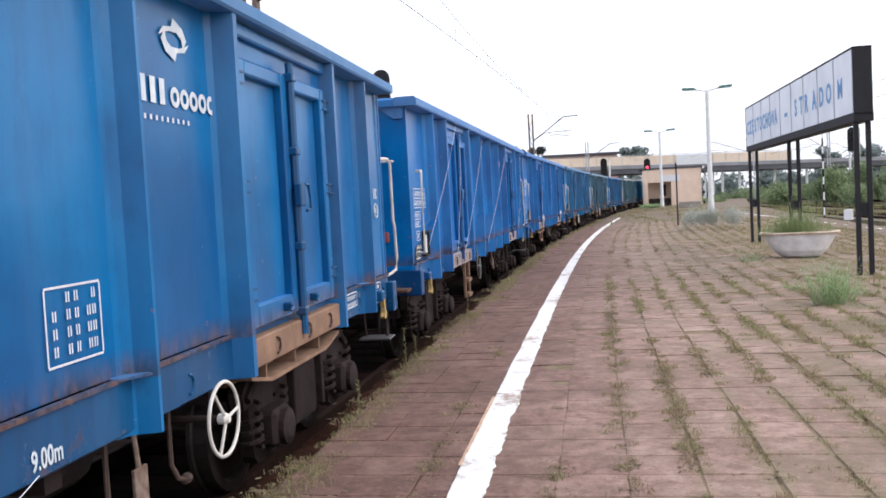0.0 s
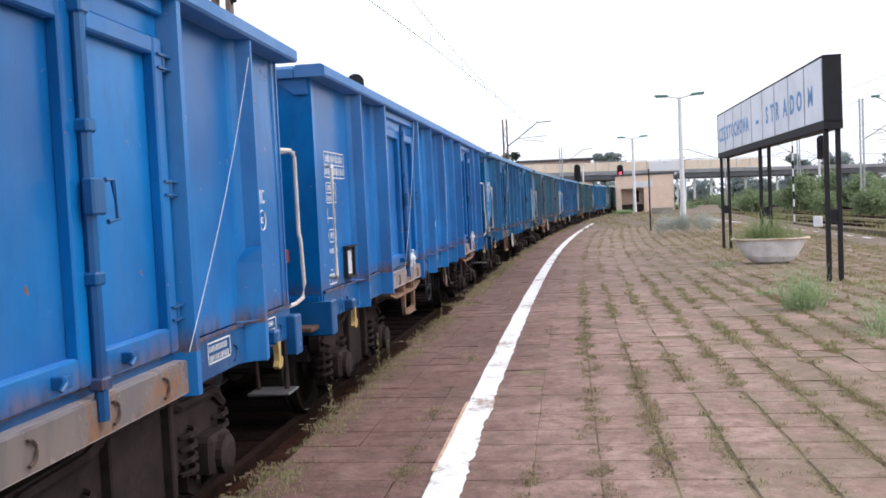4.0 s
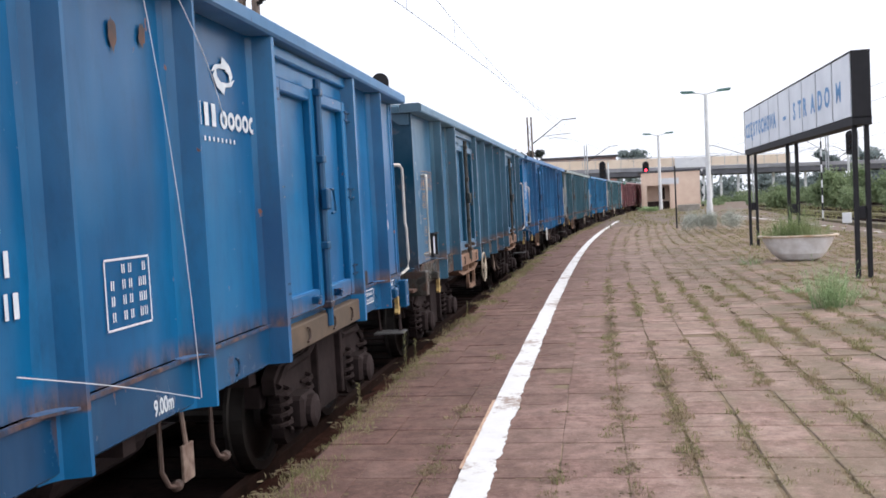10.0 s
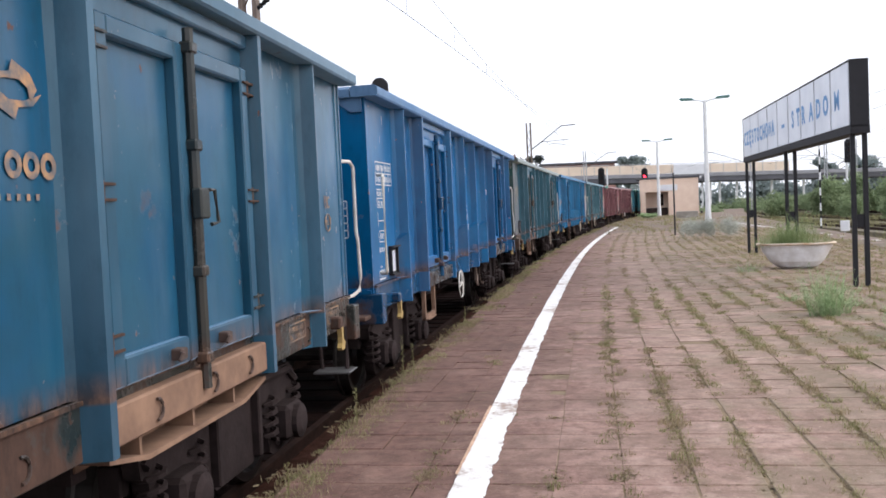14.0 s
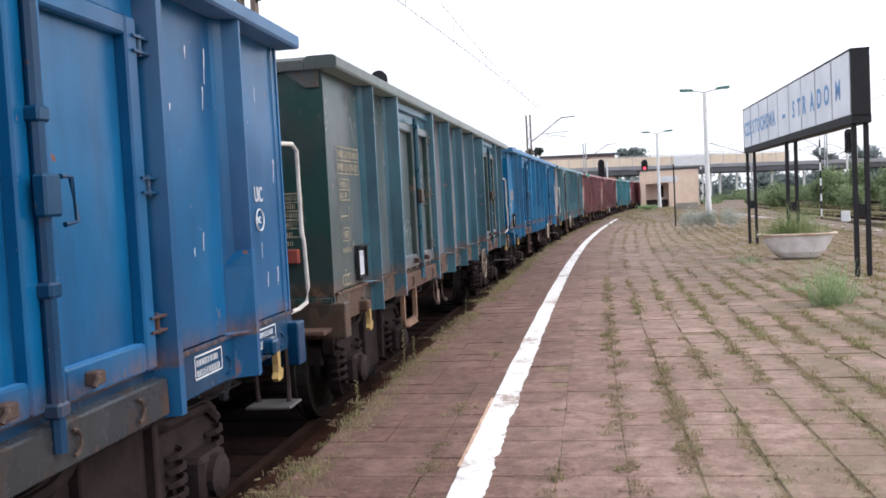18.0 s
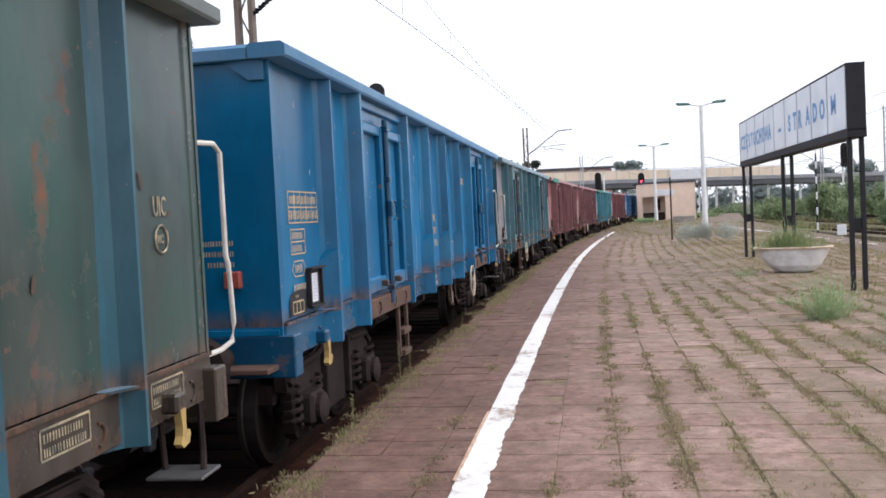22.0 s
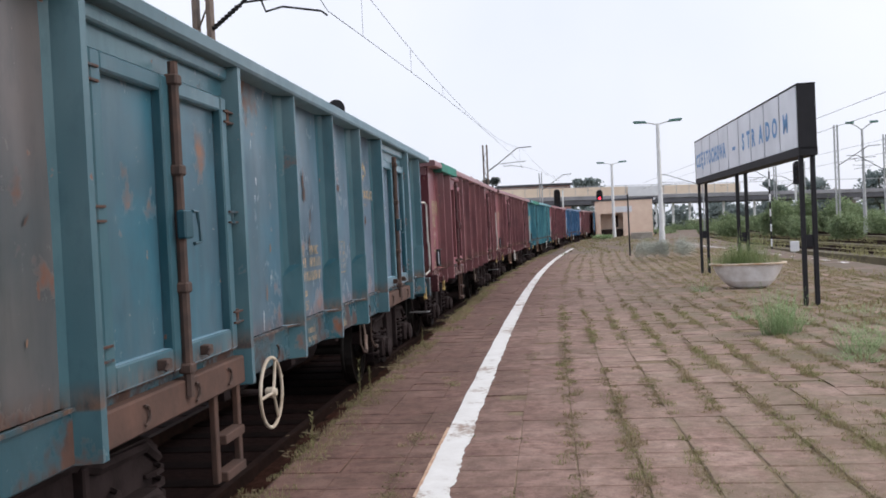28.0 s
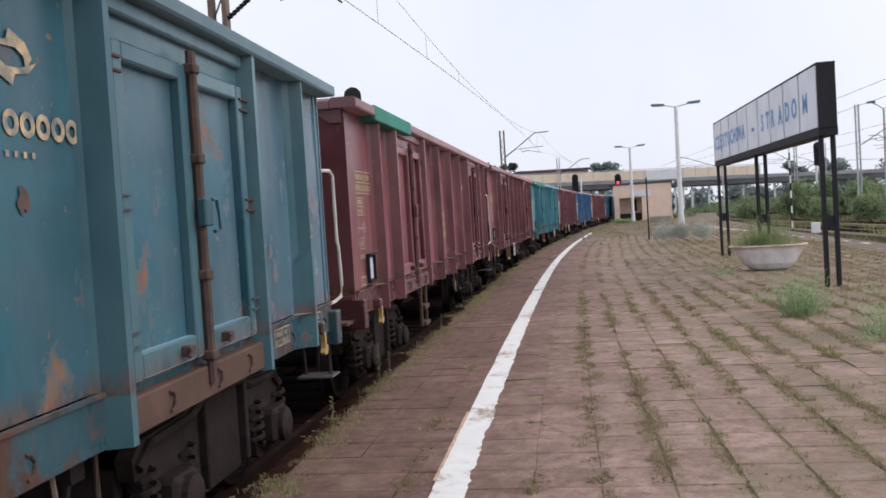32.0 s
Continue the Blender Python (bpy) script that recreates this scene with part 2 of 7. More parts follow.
def lettering(text, size, bold=0.0, centre=False):
    """A flat mesh of text in the built-in font, its left or middle foot at the origin."""
    key = ("text", text, size, bold)
    if key not in MESHES:
        cu = bpy.data.curves.new("lettering", "FONT")
        cu.body, cu.size, cu.extrude, cu.resolution_u = text, size, 0.0008, 3
        cu.offset = bold
        if centre:
            cu.align_x = "CENTER"
        tmp = bpy.data.objects.new("lettering", cu)
        scene.collection.objects.link(tmp)
        bpy.context.view_layer.update()
        me = bpy.data.meshes.new_from_object(tmp.evaluated_get(bpy.context.evaluated_depsgraph_get()))
        bpy.data.objects.remove(tmp)
        me.materials.clear()
        MESHES[key] = me
    return MESHES[key]


# ---------------------------------------------------------------- line of the track
RAIL = -0.5
PITCH = 14.04
KS = [-160, -40, -15, 10, 30, 50, 75, 95, 112, 240]
KV = [0.0, 0.001, 0.0056, 0.0013, 0.00226, 0.0009, 0.0017, 0.0017, 0.0, 0.0]
SG = np.linspace(-160, 240, 1601)
_k = np.interp(SG, KS, KV)
TH = np.concatenate([[0], np.cumsum((_k[1:] + _k[:-1]) / 2 * 0.25)])
_i0 = int(np.argmin(abs(SG)))
TH = TH - TH[_i0]
PX = np.concatenate([[0], np.cumsum((np.sin(TH[1:]) + np.sin(TH[:-1])) / 2 * 0.25)])
PY = np.concatenate([[0], np.cumsum((np.cos(TH[1:]) + np.cos(TH[:-1])) / 2 * 0.25)])
PX, PY = PX - PX[_i0] - 1.966, PY - PY[_i0]


def along(s, off=0.0):
    """The point s metres along the wagons' near side, off metres to its right, and the heading there."""
    h = float(np.interp(s, SG, TH))
    return float(np.interp(s, SG, PX)) + off * math.cos(h), float(np.interp(s, SG, PY)) - off * math.sin(h), h


# metres that the train has rolled at each whole second
ROLLED = [0.006, 4.339, 8.54, 12.667, 16.802, 20.952, 25.123, 29.366, 33.626, 37.826, 41.979, 46.108, 50.197, 54.201, 58.135, 62.03, 65.887,
          69.748, 73.668, 77.612, 81.499, 85.382, 89.159, 92.781, 96.22, 99.433, 102.358, 104.993, 107.427, 109.631, 111.539, 113.15, 114.46]
PACE = np.gradient(np.array(ROLLED))


def gone(t):
    """Smooth curve through the whole seconds."""
    i = min(int(t), 31)
    u = t - i
    a, b, va, vb = ROLLED[i], ROLLED[i + 1], PACE[i], PACE[i + 1]
    return float(a * (1 + 2 * u) * (1 - u) ** 2 + b * u * u * (3 - 2 * u) + va * u * (1 - u) ** 2 - vb * u * u * (1 - u))


SHIFT = {-2: -0.63, -1: -0.24, 0: -0.28, 1: -0.18, 2: -0.06, 3: -0.1, 4: 0.03, 5: 0.31, 6: 0.33, 7: 0.33, 8: 0.2, 9: 0.1}


def wagon_pose(k, t):
    s = 24.575 + PITCH * k + 6.7 + SHIFT.get(k, 0.0) - gone(t)
    ax, ay, _ = along(s - 4.5, -1.45)
    bx, by, _ = along(s + 4.5, -1.45)
    return pose((ax + bx) / 2, (ay + by) / 2, RAIL, 0, 0, -math.degrees(math.atan2(bx - ax, by - ay)))

# ---------------------------------------------------------------- materials
M_SOIL = simple("trodden_soil", (0.17, 0.115, 0.075), (0.085, 0.055, 0.04), 1.4, 0.95, bumpy=0.5)
# ballast, sleepers and running gear near black: shade under the train is coloured in
M_BALLAST = simple("shade_dark_ballast", (0.032, 0.018, 0.016), (0.013, 0.007, 0.007), 14.0, 0.95, bumpy=1.0, gloss=0.03)
M_SHOULDER = simple("red_brown_ballast", (0.085, 0.04, 0.03), (0.03, 0.015, 0.012), 9.0, 0.95, bumpy=1.0, gloss=0.03)
M_CONCRETE = simple("weathered_concrete", (0.36, 0.33, 0.29), (0.22, 0.2, 0.17), 2.0, 0.9, bumpy=0.4)
M_STEEL_DARK = simple("black_painted_steel", (0.013, 0.013, 0.018), (0.007, 0.007, 0.01), 5.0, 0.75, bumpy=0.15)
M_RAIL = simple("rusty_rail", (0.035, 0.018, 0.014), (0.014, 0.008, 0.007), 8.0, 0.85, 0.0, gloss=0.1)
M_UNDER = simple("shade_dark_running_gear", (0.04, 0.028, 0.028), (0.016, 0.011, 0.011), 5.0, 0.85, bumpy=0.5, gloss=0.15)
M_TYRE = simple("worn_wheel_steel", (0.04, 0.034, 0.032), (0.02, 0.017, 0.016), 6.0, 0.5, 0.5)
M_RUSTSILL = simple("tan_rusty_sill", (0.285, 0.17, 0.112), (0.125, 0.07, 0.048), 3.5, 0.85, bumpy=0.3)
M_RUSTSILL2 = simple("brown_rusty_sill", (0.115, 0.06, 0.044), (0.05, 0.03, 0.024), 3.5, 0.85, bumpy=0.3)
M_SILLBROWN = simple("grey_brown_sill", (0.115, 0.08, 0.055), (0.058, 0.044, 0.034), 3.5, 0.85, bumpy=0.3)
M_SLEEPER = simple("shade_dark_sleeper_wood", (0.02, 0.013, 0.012), (0.009, 0.006, 0.006), 9.0, 0.95, bumpy=0.4, gloss=0.03)
M_MASTRUST = simple("brown_weathered_mast_steel", (0.2, 0.15, 0.12), (0.11, 0.08, 0.07), 5.0, 0.7, bumpy=0.1)
M_WHITE = simple("chalky_white_paint", (0.72, 0.7, 0.66), (0.5, 0.47, 0.43), 6.0, 0.6, bumpy=0.1)
M_WHEELOLD = simple("dirty_cream_paint", (0.6, 0.53, 0.43), (0.34, 0.27, 0.2), 7.0, 0.7, bumpy=0.1)
M_WHEELRUST = simple("rusted_grey_paint", (0.32, 0.27, 0.22), (0.14, 0.1, 0.08), 7.0, 0.75, bumpy=0.1)
M_YELLOW = simple("worn_yellow_paint", (0.5, 0.35, 0.12), (0.27, 0.18, 0.08), 9.0, 0.6, bumpy=0.1)
M_LETTER = simple("white_stencil_paint", (0.66, 0.7, 0.74), (0.45, 0.52, 0.6), 12.0, 0.7, bumpy=0)
M_LETTER_OLD = simple("yellowed_stencil_paint", (0.55, 0.43, 0.27), (0.3, 0.24, 0.16), 9.0, 0.8, bumpy=0)
M_RUSTBAR = simple("dark_rusty_bar", (0.095, 0.056, 0.044), (0.042, 0.03, 0.026), 9.0, 0.8, bumpy=0.2)
M_PAPER = simple("white_paper_label", (0.78, 0.79, 0.82), (0.62, 0.63, 0.68), 14.0, 0.8, bumpy=0)
M_REDBOX = simple("dull_red_paint", (0.3, 0.06, 0.045), (0.2, 0.04, 0.03), 8.0, 0.6)
M_ROPE = simple("pale_cord", (0.62, 0.66, 0.72), (0.5, 0.52, 0.58), 20.0, 0.8, bumpy=0)
M_GALV = simple("galvanised_steel", (0.5, 0.51, 0.53), (0.38, 0.39, 0.41), 4.0, 0.55, 0.3, 0.05)
M_LAMPPOST = simple("white_painted_post", (0.78, 0.79, 0.8), (0.62, 0.63, 0.64), 2.0, 0.6, bumpy=0.05)
M_LAMPHEAD = simple("grey_green_lamp_housing", (0.11, 0.24, 0.21), (0.07, 0.15, 0.14), 5.0, 0.5, bumpy=0.05)
M_RENDER = simple("peach_rendered_wall", (0.86, 0.68, 0.55), (0.76, 0.57, 0.45), 1.3, 0.9, bumpy=0.2)
M_ROOFEDGE = simple("dark_roof_felt", (0.1, 0.1, 0.11), (0.06, 0.06, 0.07), 3.0, 0.9)
M_DARK = simple("dark_interior", (0.05, 0.03, 0.025), (0.02, 0.014, 0.012), 3.0, 0.9)
M_BOARD = simple("white_board", (0.78, 0.79, 0.82), (0.68, 0.69, 0.73), 1.5, 0.6, bumpy=0)
M_DECK = simple("bridge_concrete", (0.34, 0.34, 0.37), (0.22, 0.22, 0.24), 0.35, 0.9)
M_GIRDER = simple("dark_bridge_girder", (0.13, 0.13, 0.15), (0.08, 0.08, 0.09), 0.4, 0.9)
M_BARRIER = simple("buff_barrier_panels", (0.84, 0.71, 0.59), (0.72, 0.58, 0.46), 0.4, 0.85)
M_TUB = simple("chipped_white_enamel", (0.84, 0.84, 0.85), (0.55, 0.52, 0.49), 3.5, 0.35, bumpy=0.1)
M_TUBRIM = simple("rust_stained_enamel_rim", (0.74, 0.68, 0.58), (0.42, 0.24, 0.1), 4.0, 0.4, bumpy=0.1)
M_SIGNFACE = simple("milky_sign_panel", (0.8, 0.83, 0.88), (0.66, 0.69, 0.74), 1.2, 0.45, bumpy=0)
M_SIGNTEXT = simple("faded_blue_letters", (0.1, 0.27, 0.56), (0.17, 0.36, 0.6), 6.0, 0.6, bumpy=0)
M_BRICKRED = simple("brick_red_facade", (0.42, 0.24, 0.2), (0.3, 0.16, 0.14), 0.6, 0.9)
M_BARK = simple("grey_bark", (0.12, 0.1, 0.08), (0.06, 0.05, 0.04), 6.0, 0.95, bumpy=0.6)


def leaf_mat(name, a, b):
    m, nt, bs = node_mat(name, 0.7)
    col = ramp(nt, rnd_island(nt), [(0.0, a), (1.0, b)])
    big = tex_noise(nt, 0.35, 2.0)
    col = mix(nt, ramp(nt, big, [(0.4, (0, 0, 0)), (0.65, (0.35, 0.35, 0.35))]), col, tuple(v * 0.45 for v in a))
    nt.links.new(col, bs.inputs["Base Color"])
    # thin leaves let part of the light through
    bs.inputs["Specular IOR Level"].default_value = 0.2
    tr = nt.nodes.new("ShaderNodeBsdfTranslucent")
    nt.links.new(col, tr.inputs["Color"])
    ms = nt.nodes.new("ShaderNodeMixShader")
    ms.inputs["Fac"].default_value = 0.4
    nt.links.new(bs.outputs["BSDF"], ms.inputs[1])
    nt.links.new(tr.outputs["BSDF"], ms.inputs[2])
    nt.links.new(ms.outputs["Shader"], nt.nodes["Material Output"].inputs["Surface"])
    return m


M_GRASS = leaf_mat("grass_blades", (0.23, 0.22, 0.105), (0.4, 0.38, 0.2))
M_GRASSDRY = leaf_mat("dry_grass_blades", (0.3, 0.235, 0.14), (0.44, 0.36, 0.235))
M_MOSS = leaf_mat("moss_and_crumbs", (0.16, 0.12, 0.078), (0.31, 0.25, 0.155))
M_WEED = leaf_mat("fresh_weed_leaves", (0.3, 0.42, 0.21), (0.46, 0.57, 0.34))
M_PLANTER = leaf_mat("green_planter_grass", (0.2, 0.28, 0.11), (0.36, 0.42, 0.22))
M_BUSH = leaf_mat("scrub_leaves", (0.2, 0.27, 0.145), (0.34, 0.41, 0.24))
M_GREYBUSH = leaf_mat("grey_green_leaves", (0.38, 0.41, 0.36), (0.55, 0.57, 0.52))
M_TREE = leaf_mat("dark_tree_leaves", (0.03, 0.065, 0.03), (0.07, 0.11, 0.05))
# far leaf colours paled and greyed to put the distance haze into them
M_TREEFAR = leaf_mat("haze_tinted_tree_leaves", (0.22, 0.27, 0.27), (0.3, 0.35, 0.34))
M_TREEMID = leaf_mat("haze_greyed_tree_leaves", (0.07, 0.085, 0.08), (0.13, 0.15, 0.14))
M_TREERED = leaf_mat("russet_tree_leaves", (0.14, 0.06, 0.05), (0.24, 0.12, 0.09))


def slab_mat(name, island, k=1.0, red=1.0):
    m, nt, b = node_mat(name, 0.9)
    r = rnd_island(nt) if island else rnd_obj(nt)
    # each slab a little different, then stains that run on across the slabs
    col = ramp(nt, r, [(0.0, (0.23, 0.137, 0.114)), (0.5, (0.29, 0.18, 0.149)), (1.0, (0.37, 0.255, 0.218))])
    col = mix(nt, 0.55, col, ramp(nt, tex_noise(nt, 8.0, 8.0, 0.72, kind="World"), [(0.38, (0.12, 0.069, 0.055)), (0.63, (0.46, 0.312, 0.264))]))
    col = mix(nt, spread(nt, tex_noise(nt, 1.6, 6.0, 0.65, (3, 1, 0), kind="World"), 0.43, 0.7, 0.75), col, (0.17, 0.115, 0.085))
    col = mix(nt, spread(nt, tex_noise(nt, 2.4, 6.0, 0.7, (9, 4, 0), kind="World"), 0.52, 0.72, 0.55), col, (0.5, 0.375, 0.32))
    col = mix(nt, spread(nt, tex_noise(nt, 38.0, 3.0, 0.6, kind="World"), 0.6, 0.7, 0.6), col, (0.1, 0.065, 0.05))
    col = mix(nt, spread(nt, tex_noise(nt, 44.0, 3.0, 0.6, (5, 5, 5), kind="World"), 0.64, 0.72, 0.5), col, (0.6, 0.5, 0.44))
    # moss and earth spread further from the track
    sep = nt.nodes.new("ShaderNodeSeparateXYZ")
    nt.links.new(nt.nodes.new("ShaderNodeNewGeometry").outputs["Position"], sep.inputs["Vector"])
    moss = calc(nt, "MULTIPLY", spread(nt, sep.outputs["X"], 0.0, 2.8, 0.95), spread(nt, tex_noise(nt, 1.1, 6.0, 0.7, (2, 7, 0), kind="World"), 0.34, 0.6))
    col = mix(nt, moss, col, (0.152, 0.126, 0.08))
    if not island:
        # moss and silt creep in from the long joints of each slab
        own = nt.nodes.new("ShaderNodeSeparateXYZ")
        nt.links.new(nt.nodes.new("ShaderNodeTexCoord").outputs["Object"], own.inputs["Vector"])
        rim = calc(nt, "ADD", calc(nt, "ABSOLUTE", own.outputs["X"], 0.0), calc(nt, "MULTIPLY", calc(nt, "SUBTRACT", tex_noise(nt, 5.0, 6.0, 0.7, (4, 4, 0), kind="World"), 0.5), 0.3))
        creep = calc(nt, "MULTIPLY", spread(nt, rim, 0.11, 0.185), spread(nt, sep.outputs["X"], 0.1, 1.2, 0.85))
        col = mix(nt, creep, col, ramp(nt, tex_noise(nt, 30.0, 4.0, 0.7, kind="World"), [(0.35, (0.12, 0.096, 0.058)), (0.65, (0.25, 0.205, 0.13))]))
    # oily brown dust lies thickest along the track and thins out across the platform
    side = calc(nt, "ADD", calc(nt, "MULTIPLY", sep.outputs["Y"], -0.035), sep.outputs["X"])
    side = calc(nt, "ADD", side, calc(nt, "MULTIPLY", tex_noise(nt, 0.9, 5.0, 0.65, (1, 3, 0), kind="World"), 1.4))
    veil = spread(nt, side, -0.4, 1.4)
    st = ramp(nt, veil, [(0.0, (0.49 * k * red, 0.43 * k, 0.41 * k)), (1.0, (k, k, k))])
    st2 = ramp(nt, tex_noise(nt, 0.3, 4.0, 0.6, kind="World"), [(0.35, (0.8, 0.77, 0.75)), (0.6, (1, 1, 1))])
    for tint in (st, st2):
        mm = nt.nodes.new("ShaderNodeMix")
        mm.data_type, mm.blend_type = "RGBA", "MULTIPLY"
        mm.inputs["Factor"].default_value = 1.0
        nt.links.new(col, mm.inputs["A"])
        nt.links.new(tint, mm.inputs["B"])
        col = mm.outputs["Result"]
    nt.links.new(col, b.inputs["Base Color"])
    bump(nt, b, tex_noise(nt, 26.0, 6.0, 0.7, kind="World"), 0.7, 0.008)
    return m


M_KERB = simple("mossy_dark_kerb", (0.13, 0.085, 0.06), (0.06, 0.038, 0.03), 3.0, 0.95, bumpy=0.8, gloss=0.1)
M_SLAB = slab_mat("concrete_paving_slab", False, 1.2, 1.05)
M_SLABS = slab_mat("concrete_paving_field", True, 1.2, 1.05)


def line_mat():
    m, nt, b = node_mat("worn_white_line_paint", 0.8)
    n = tex_noise(nt, 5.0, 8.0, 0.7)
    col = ramp(nt, n, [(0.3, (0.3, 0.23, 0.19)), (0.4, (0.72, 0.7, 0.68)), (0.8, (0.84, 0.83, 0.82))])
    # bare and rust-coloured patches where the paint has gone
    w = calc(nt, "ADD", calc(nt, "MULTIPLY", tex_noise(nt, 1.1, 2.0, 0.5, (7, 2, 0)), 0.6), calc(nt, "MULTIPLY", tex_noise(nt, 14.0, 6.0, 0.7), 0.4))
    col = mix(nt, spread(nt, w, 0.555, 0.62, 0.85), col, (0.3, 0.2, 0.15))
    nt.links.new(col, b.inputs["Base Color"])
    return m


M_LINE = line_mat()
M_OLDLINE = simple("worn_orange_line_paint", (0.68, 0.46, 0.32), (0.4, 0.24, 0.16), 9.0, 0.85, bumpy=0.1)


def ground_mat():
    m, nt, b = node_mat("scrubby_ground", 0.95)
    a = ramp(nt, tex_noise(nt, 0.12, 6.0, 0.6), [(0.35, (0.2, 0.155, 0.1)), (0.6, (0.15, 0.18, 0.07))])
    c = ramp(nt, tex_noise(nt, 3.0, 8.0, 0.7), [(0.3, (0.12, 0.1, 0.06)), (0.7, (0.3, 0.25, 0.15))])
    nt.links.new(mix(nt, 0.45, a, c), b.inputs["Base Color"])
    bump(nt, b, tex_noise(nt, 5.0, 6.0), 0.6, 0.05)
    return m


M_GROUND = ground_mat()
M_BACKBED = simple("grassy_brown_ballast", (0.16, 0.135, 0.085), (0.09, 0.075, 0.05), 1.2, 0.95, bumpy=0.8)


M_BED = simple("mossy_joint_soil", (0.26, 0.2, 0.135), (0.15, 0.11, 0.075), 6.0, 0.95, bumpy=0.6, gloss=0.1)
M_PLATFORM = slab_mat("overgrown_platform_soil", True, 0.82, 1.0)


# ---------------------------------------------------------------- ground, track, platform
def strip(offs, zs, s0, s1, step):
    """A ribbon that follows the track: its cross-section is given by offsets and heights."""
    bm = bmesh.new()
    rows = []
    n = max(2, int((s1 - s0) / step))
    for i in range(n + 1):
        s = s0 + (s1 - s0) * i / n
        rows.append([bm.verts.new((*along(s, o)[:2], z)) for o, z in zip(offs, zs)])
    for a, b in zip(rows, rows[1:]):
        for j in range(len(offs) - 1):
            bm.faces.new((a[j], a[j + 1], b[j + 1], b[j]))
    return bm


bm = bmesh.new()
bmesh.ops.create_grid(bm, x_segments=40, y_segments=40, size=2000)
for v in bm.verts:
    v.co.z = -0.95
tagged(part("ground", bm, M_GROUND), "scrubby ground of grass and bare soil", "ground", kind="structure")

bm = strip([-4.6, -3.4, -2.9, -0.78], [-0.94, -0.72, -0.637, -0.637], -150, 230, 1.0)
tagged(part("track_bed", bm, M_BALLAST), "near-black ballast under the near track, the train's shade in its colour", "track bed", kind="structure")
bm = strip([-0.78, -0.6, -0.4, -0.15, 0.1, 0.35], [-0.637, -0.612, -0.6, -0.59, -0.58, -0.58], -30, 128, 0.25)
for v in bm.verts:
    if v.co.z > -0.636 or v.co.z < -0.638:
        v.co.z += 0.02 * noise.noise(v.co * 5)
tagged(part("track_shoulder", bm, M_SHOULDER), "red-brown ballast and dirt between the rail and the platform", "track bed", kind="structure")


def rail_strip(off):
    o, z = off, RAIL
    return strip([o - 0.07, o - 0.07, o - 0.01, o - 0.01, o - 0.036, o - 0.036, o + 0.036, o + 0.036, o + 0.01, o + 0.01, o + 0.07, o + 0.07],
                 [z - 0.16, z - 0.145, z - 0.13, z - 0.04, z - 0.035, z, z, z - 0.035, z - 0.04, z - 0.13, z - 0.145, z - 0.16], -150, 230, 1.0)


for o in (-1.45 - 0.752, -1.45 + 0.752):
    tagged(part("rail", rail_strip(o), M_RAIL), "rusty steel rail of the near track", "rail", "rails", "structure")

bm = bmesh.new()
block(bm, -1.25, 1.25, -0.12, 0.12, -0.24, -0.145, 0.01)
SLEEPER = mesh_of(bm, "sleeper")
sleepers = []
for i in range(170):
    s = -6 + i * 0.62
    x, y, h = along(s, -1.45)
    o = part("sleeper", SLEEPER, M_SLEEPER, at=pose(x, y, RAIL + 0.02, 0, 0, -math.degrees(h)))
    tagged(o, "near-black sleeper under the rails, the train's shade in its colour", "sleeper", "sleepers under the near track", "structure")

# platform: a long slab with a retaining edge on each side
EDGE, FAR_EDGE = 0.27, 10.7
bm = strip([EDGE, EDGE, EDGE + 0.25, EDGE + 1.24, EDGE + 1.28, 4.0, 6.0, 8.0, FAR_EDGE - 0.3, FAR_EDGE, FAR_EDGE],
           [-0.95, -0.03, -0.012, -0.012, -0.008, -0.008, -0.008, -0.008, -0.008, -0.03, -0.95], -30, 128, 1.0)
tagged(part("platform", bm, M_PLATFORM), "overgrown station platform of worn paving and soil", "platform", kind="structure")
bm = strip([EDGE - 0.06, EDGE - 0.06, EDGE - 0.03, EDGE - 0.01, EDGE + 0.02, EDGE + 0.02], [-0.16, -0.03, -0.012, -0.005, -0.003, -0.1], -30, 128, 0.2)
for v in bm.verts:
    v.co.z += 0.006 * noise.noise(v.co * 1.7)
    v.co.x += 0.02 * noise.noise(v.co * 0.9) + 0.02 * noise.noise(v.co * 4.0)
tagged(part("platform_edge", bm, M_KERB), "worn brown kerb of the platform with grass on it", "platform edge", kind="structure")

bm = strip([EDGE + 0.01, EDGE + 1.25], [-0.003, -0.003], -30, 46, 1.0)
tagged(part("joint_bed", bm, M_KERB), "dark oily earth in the joints beside the track", "paving bed", kind="structure")
bm = strip([EDGE + 1.25, 8.8], [0.0005, 0.0005], -30, 46, 1.0)
tagged(part("joint_bed", bm, M_BED), "mossy earth in the joints of the paving", "paving bed", kind="structure")

# ---------------------------------------------------------------- wagons
# wagon space: x to the platform side, y away from the camera, z up from the rail head; rel is metres from the near corner
# stakes along the side; the third and fourth pairs stand on both sides of a door
LAYOUTS = {"a": [1.33, 2.33, 4.33, 5.6, 6.77, 7.98, 9.15, 11.18, 12.25],
           "b": [1.2, 2.11, 4.13, 5.45, 6.74, 7.96, 9.17, 11.17, 12.34],
           "c": [1.43, 2.54, 4.61, 5.74, 6.9, 8.02, 8.97, 10.95, 12.12]}
BUILT = {0: "c", 2: "c", -1: "b", 5: "b", 6: "b", 7: "b", 8: "b", 9: "b", 10: "b"}
TOP, LOW = 3.245, 1.02
SIDE, OUT = 1.31, 1.45
HALF = 6.55


def W(rel):
    return rel - 6.7


def cached(key, build):
    if key not in MESHES:
        bm = bmesh.new()
        build(bm)
        MESHES[key] = mesh_of(bm, key if isinstance(key, str) else str(key[0]))
    return MESHES[key]


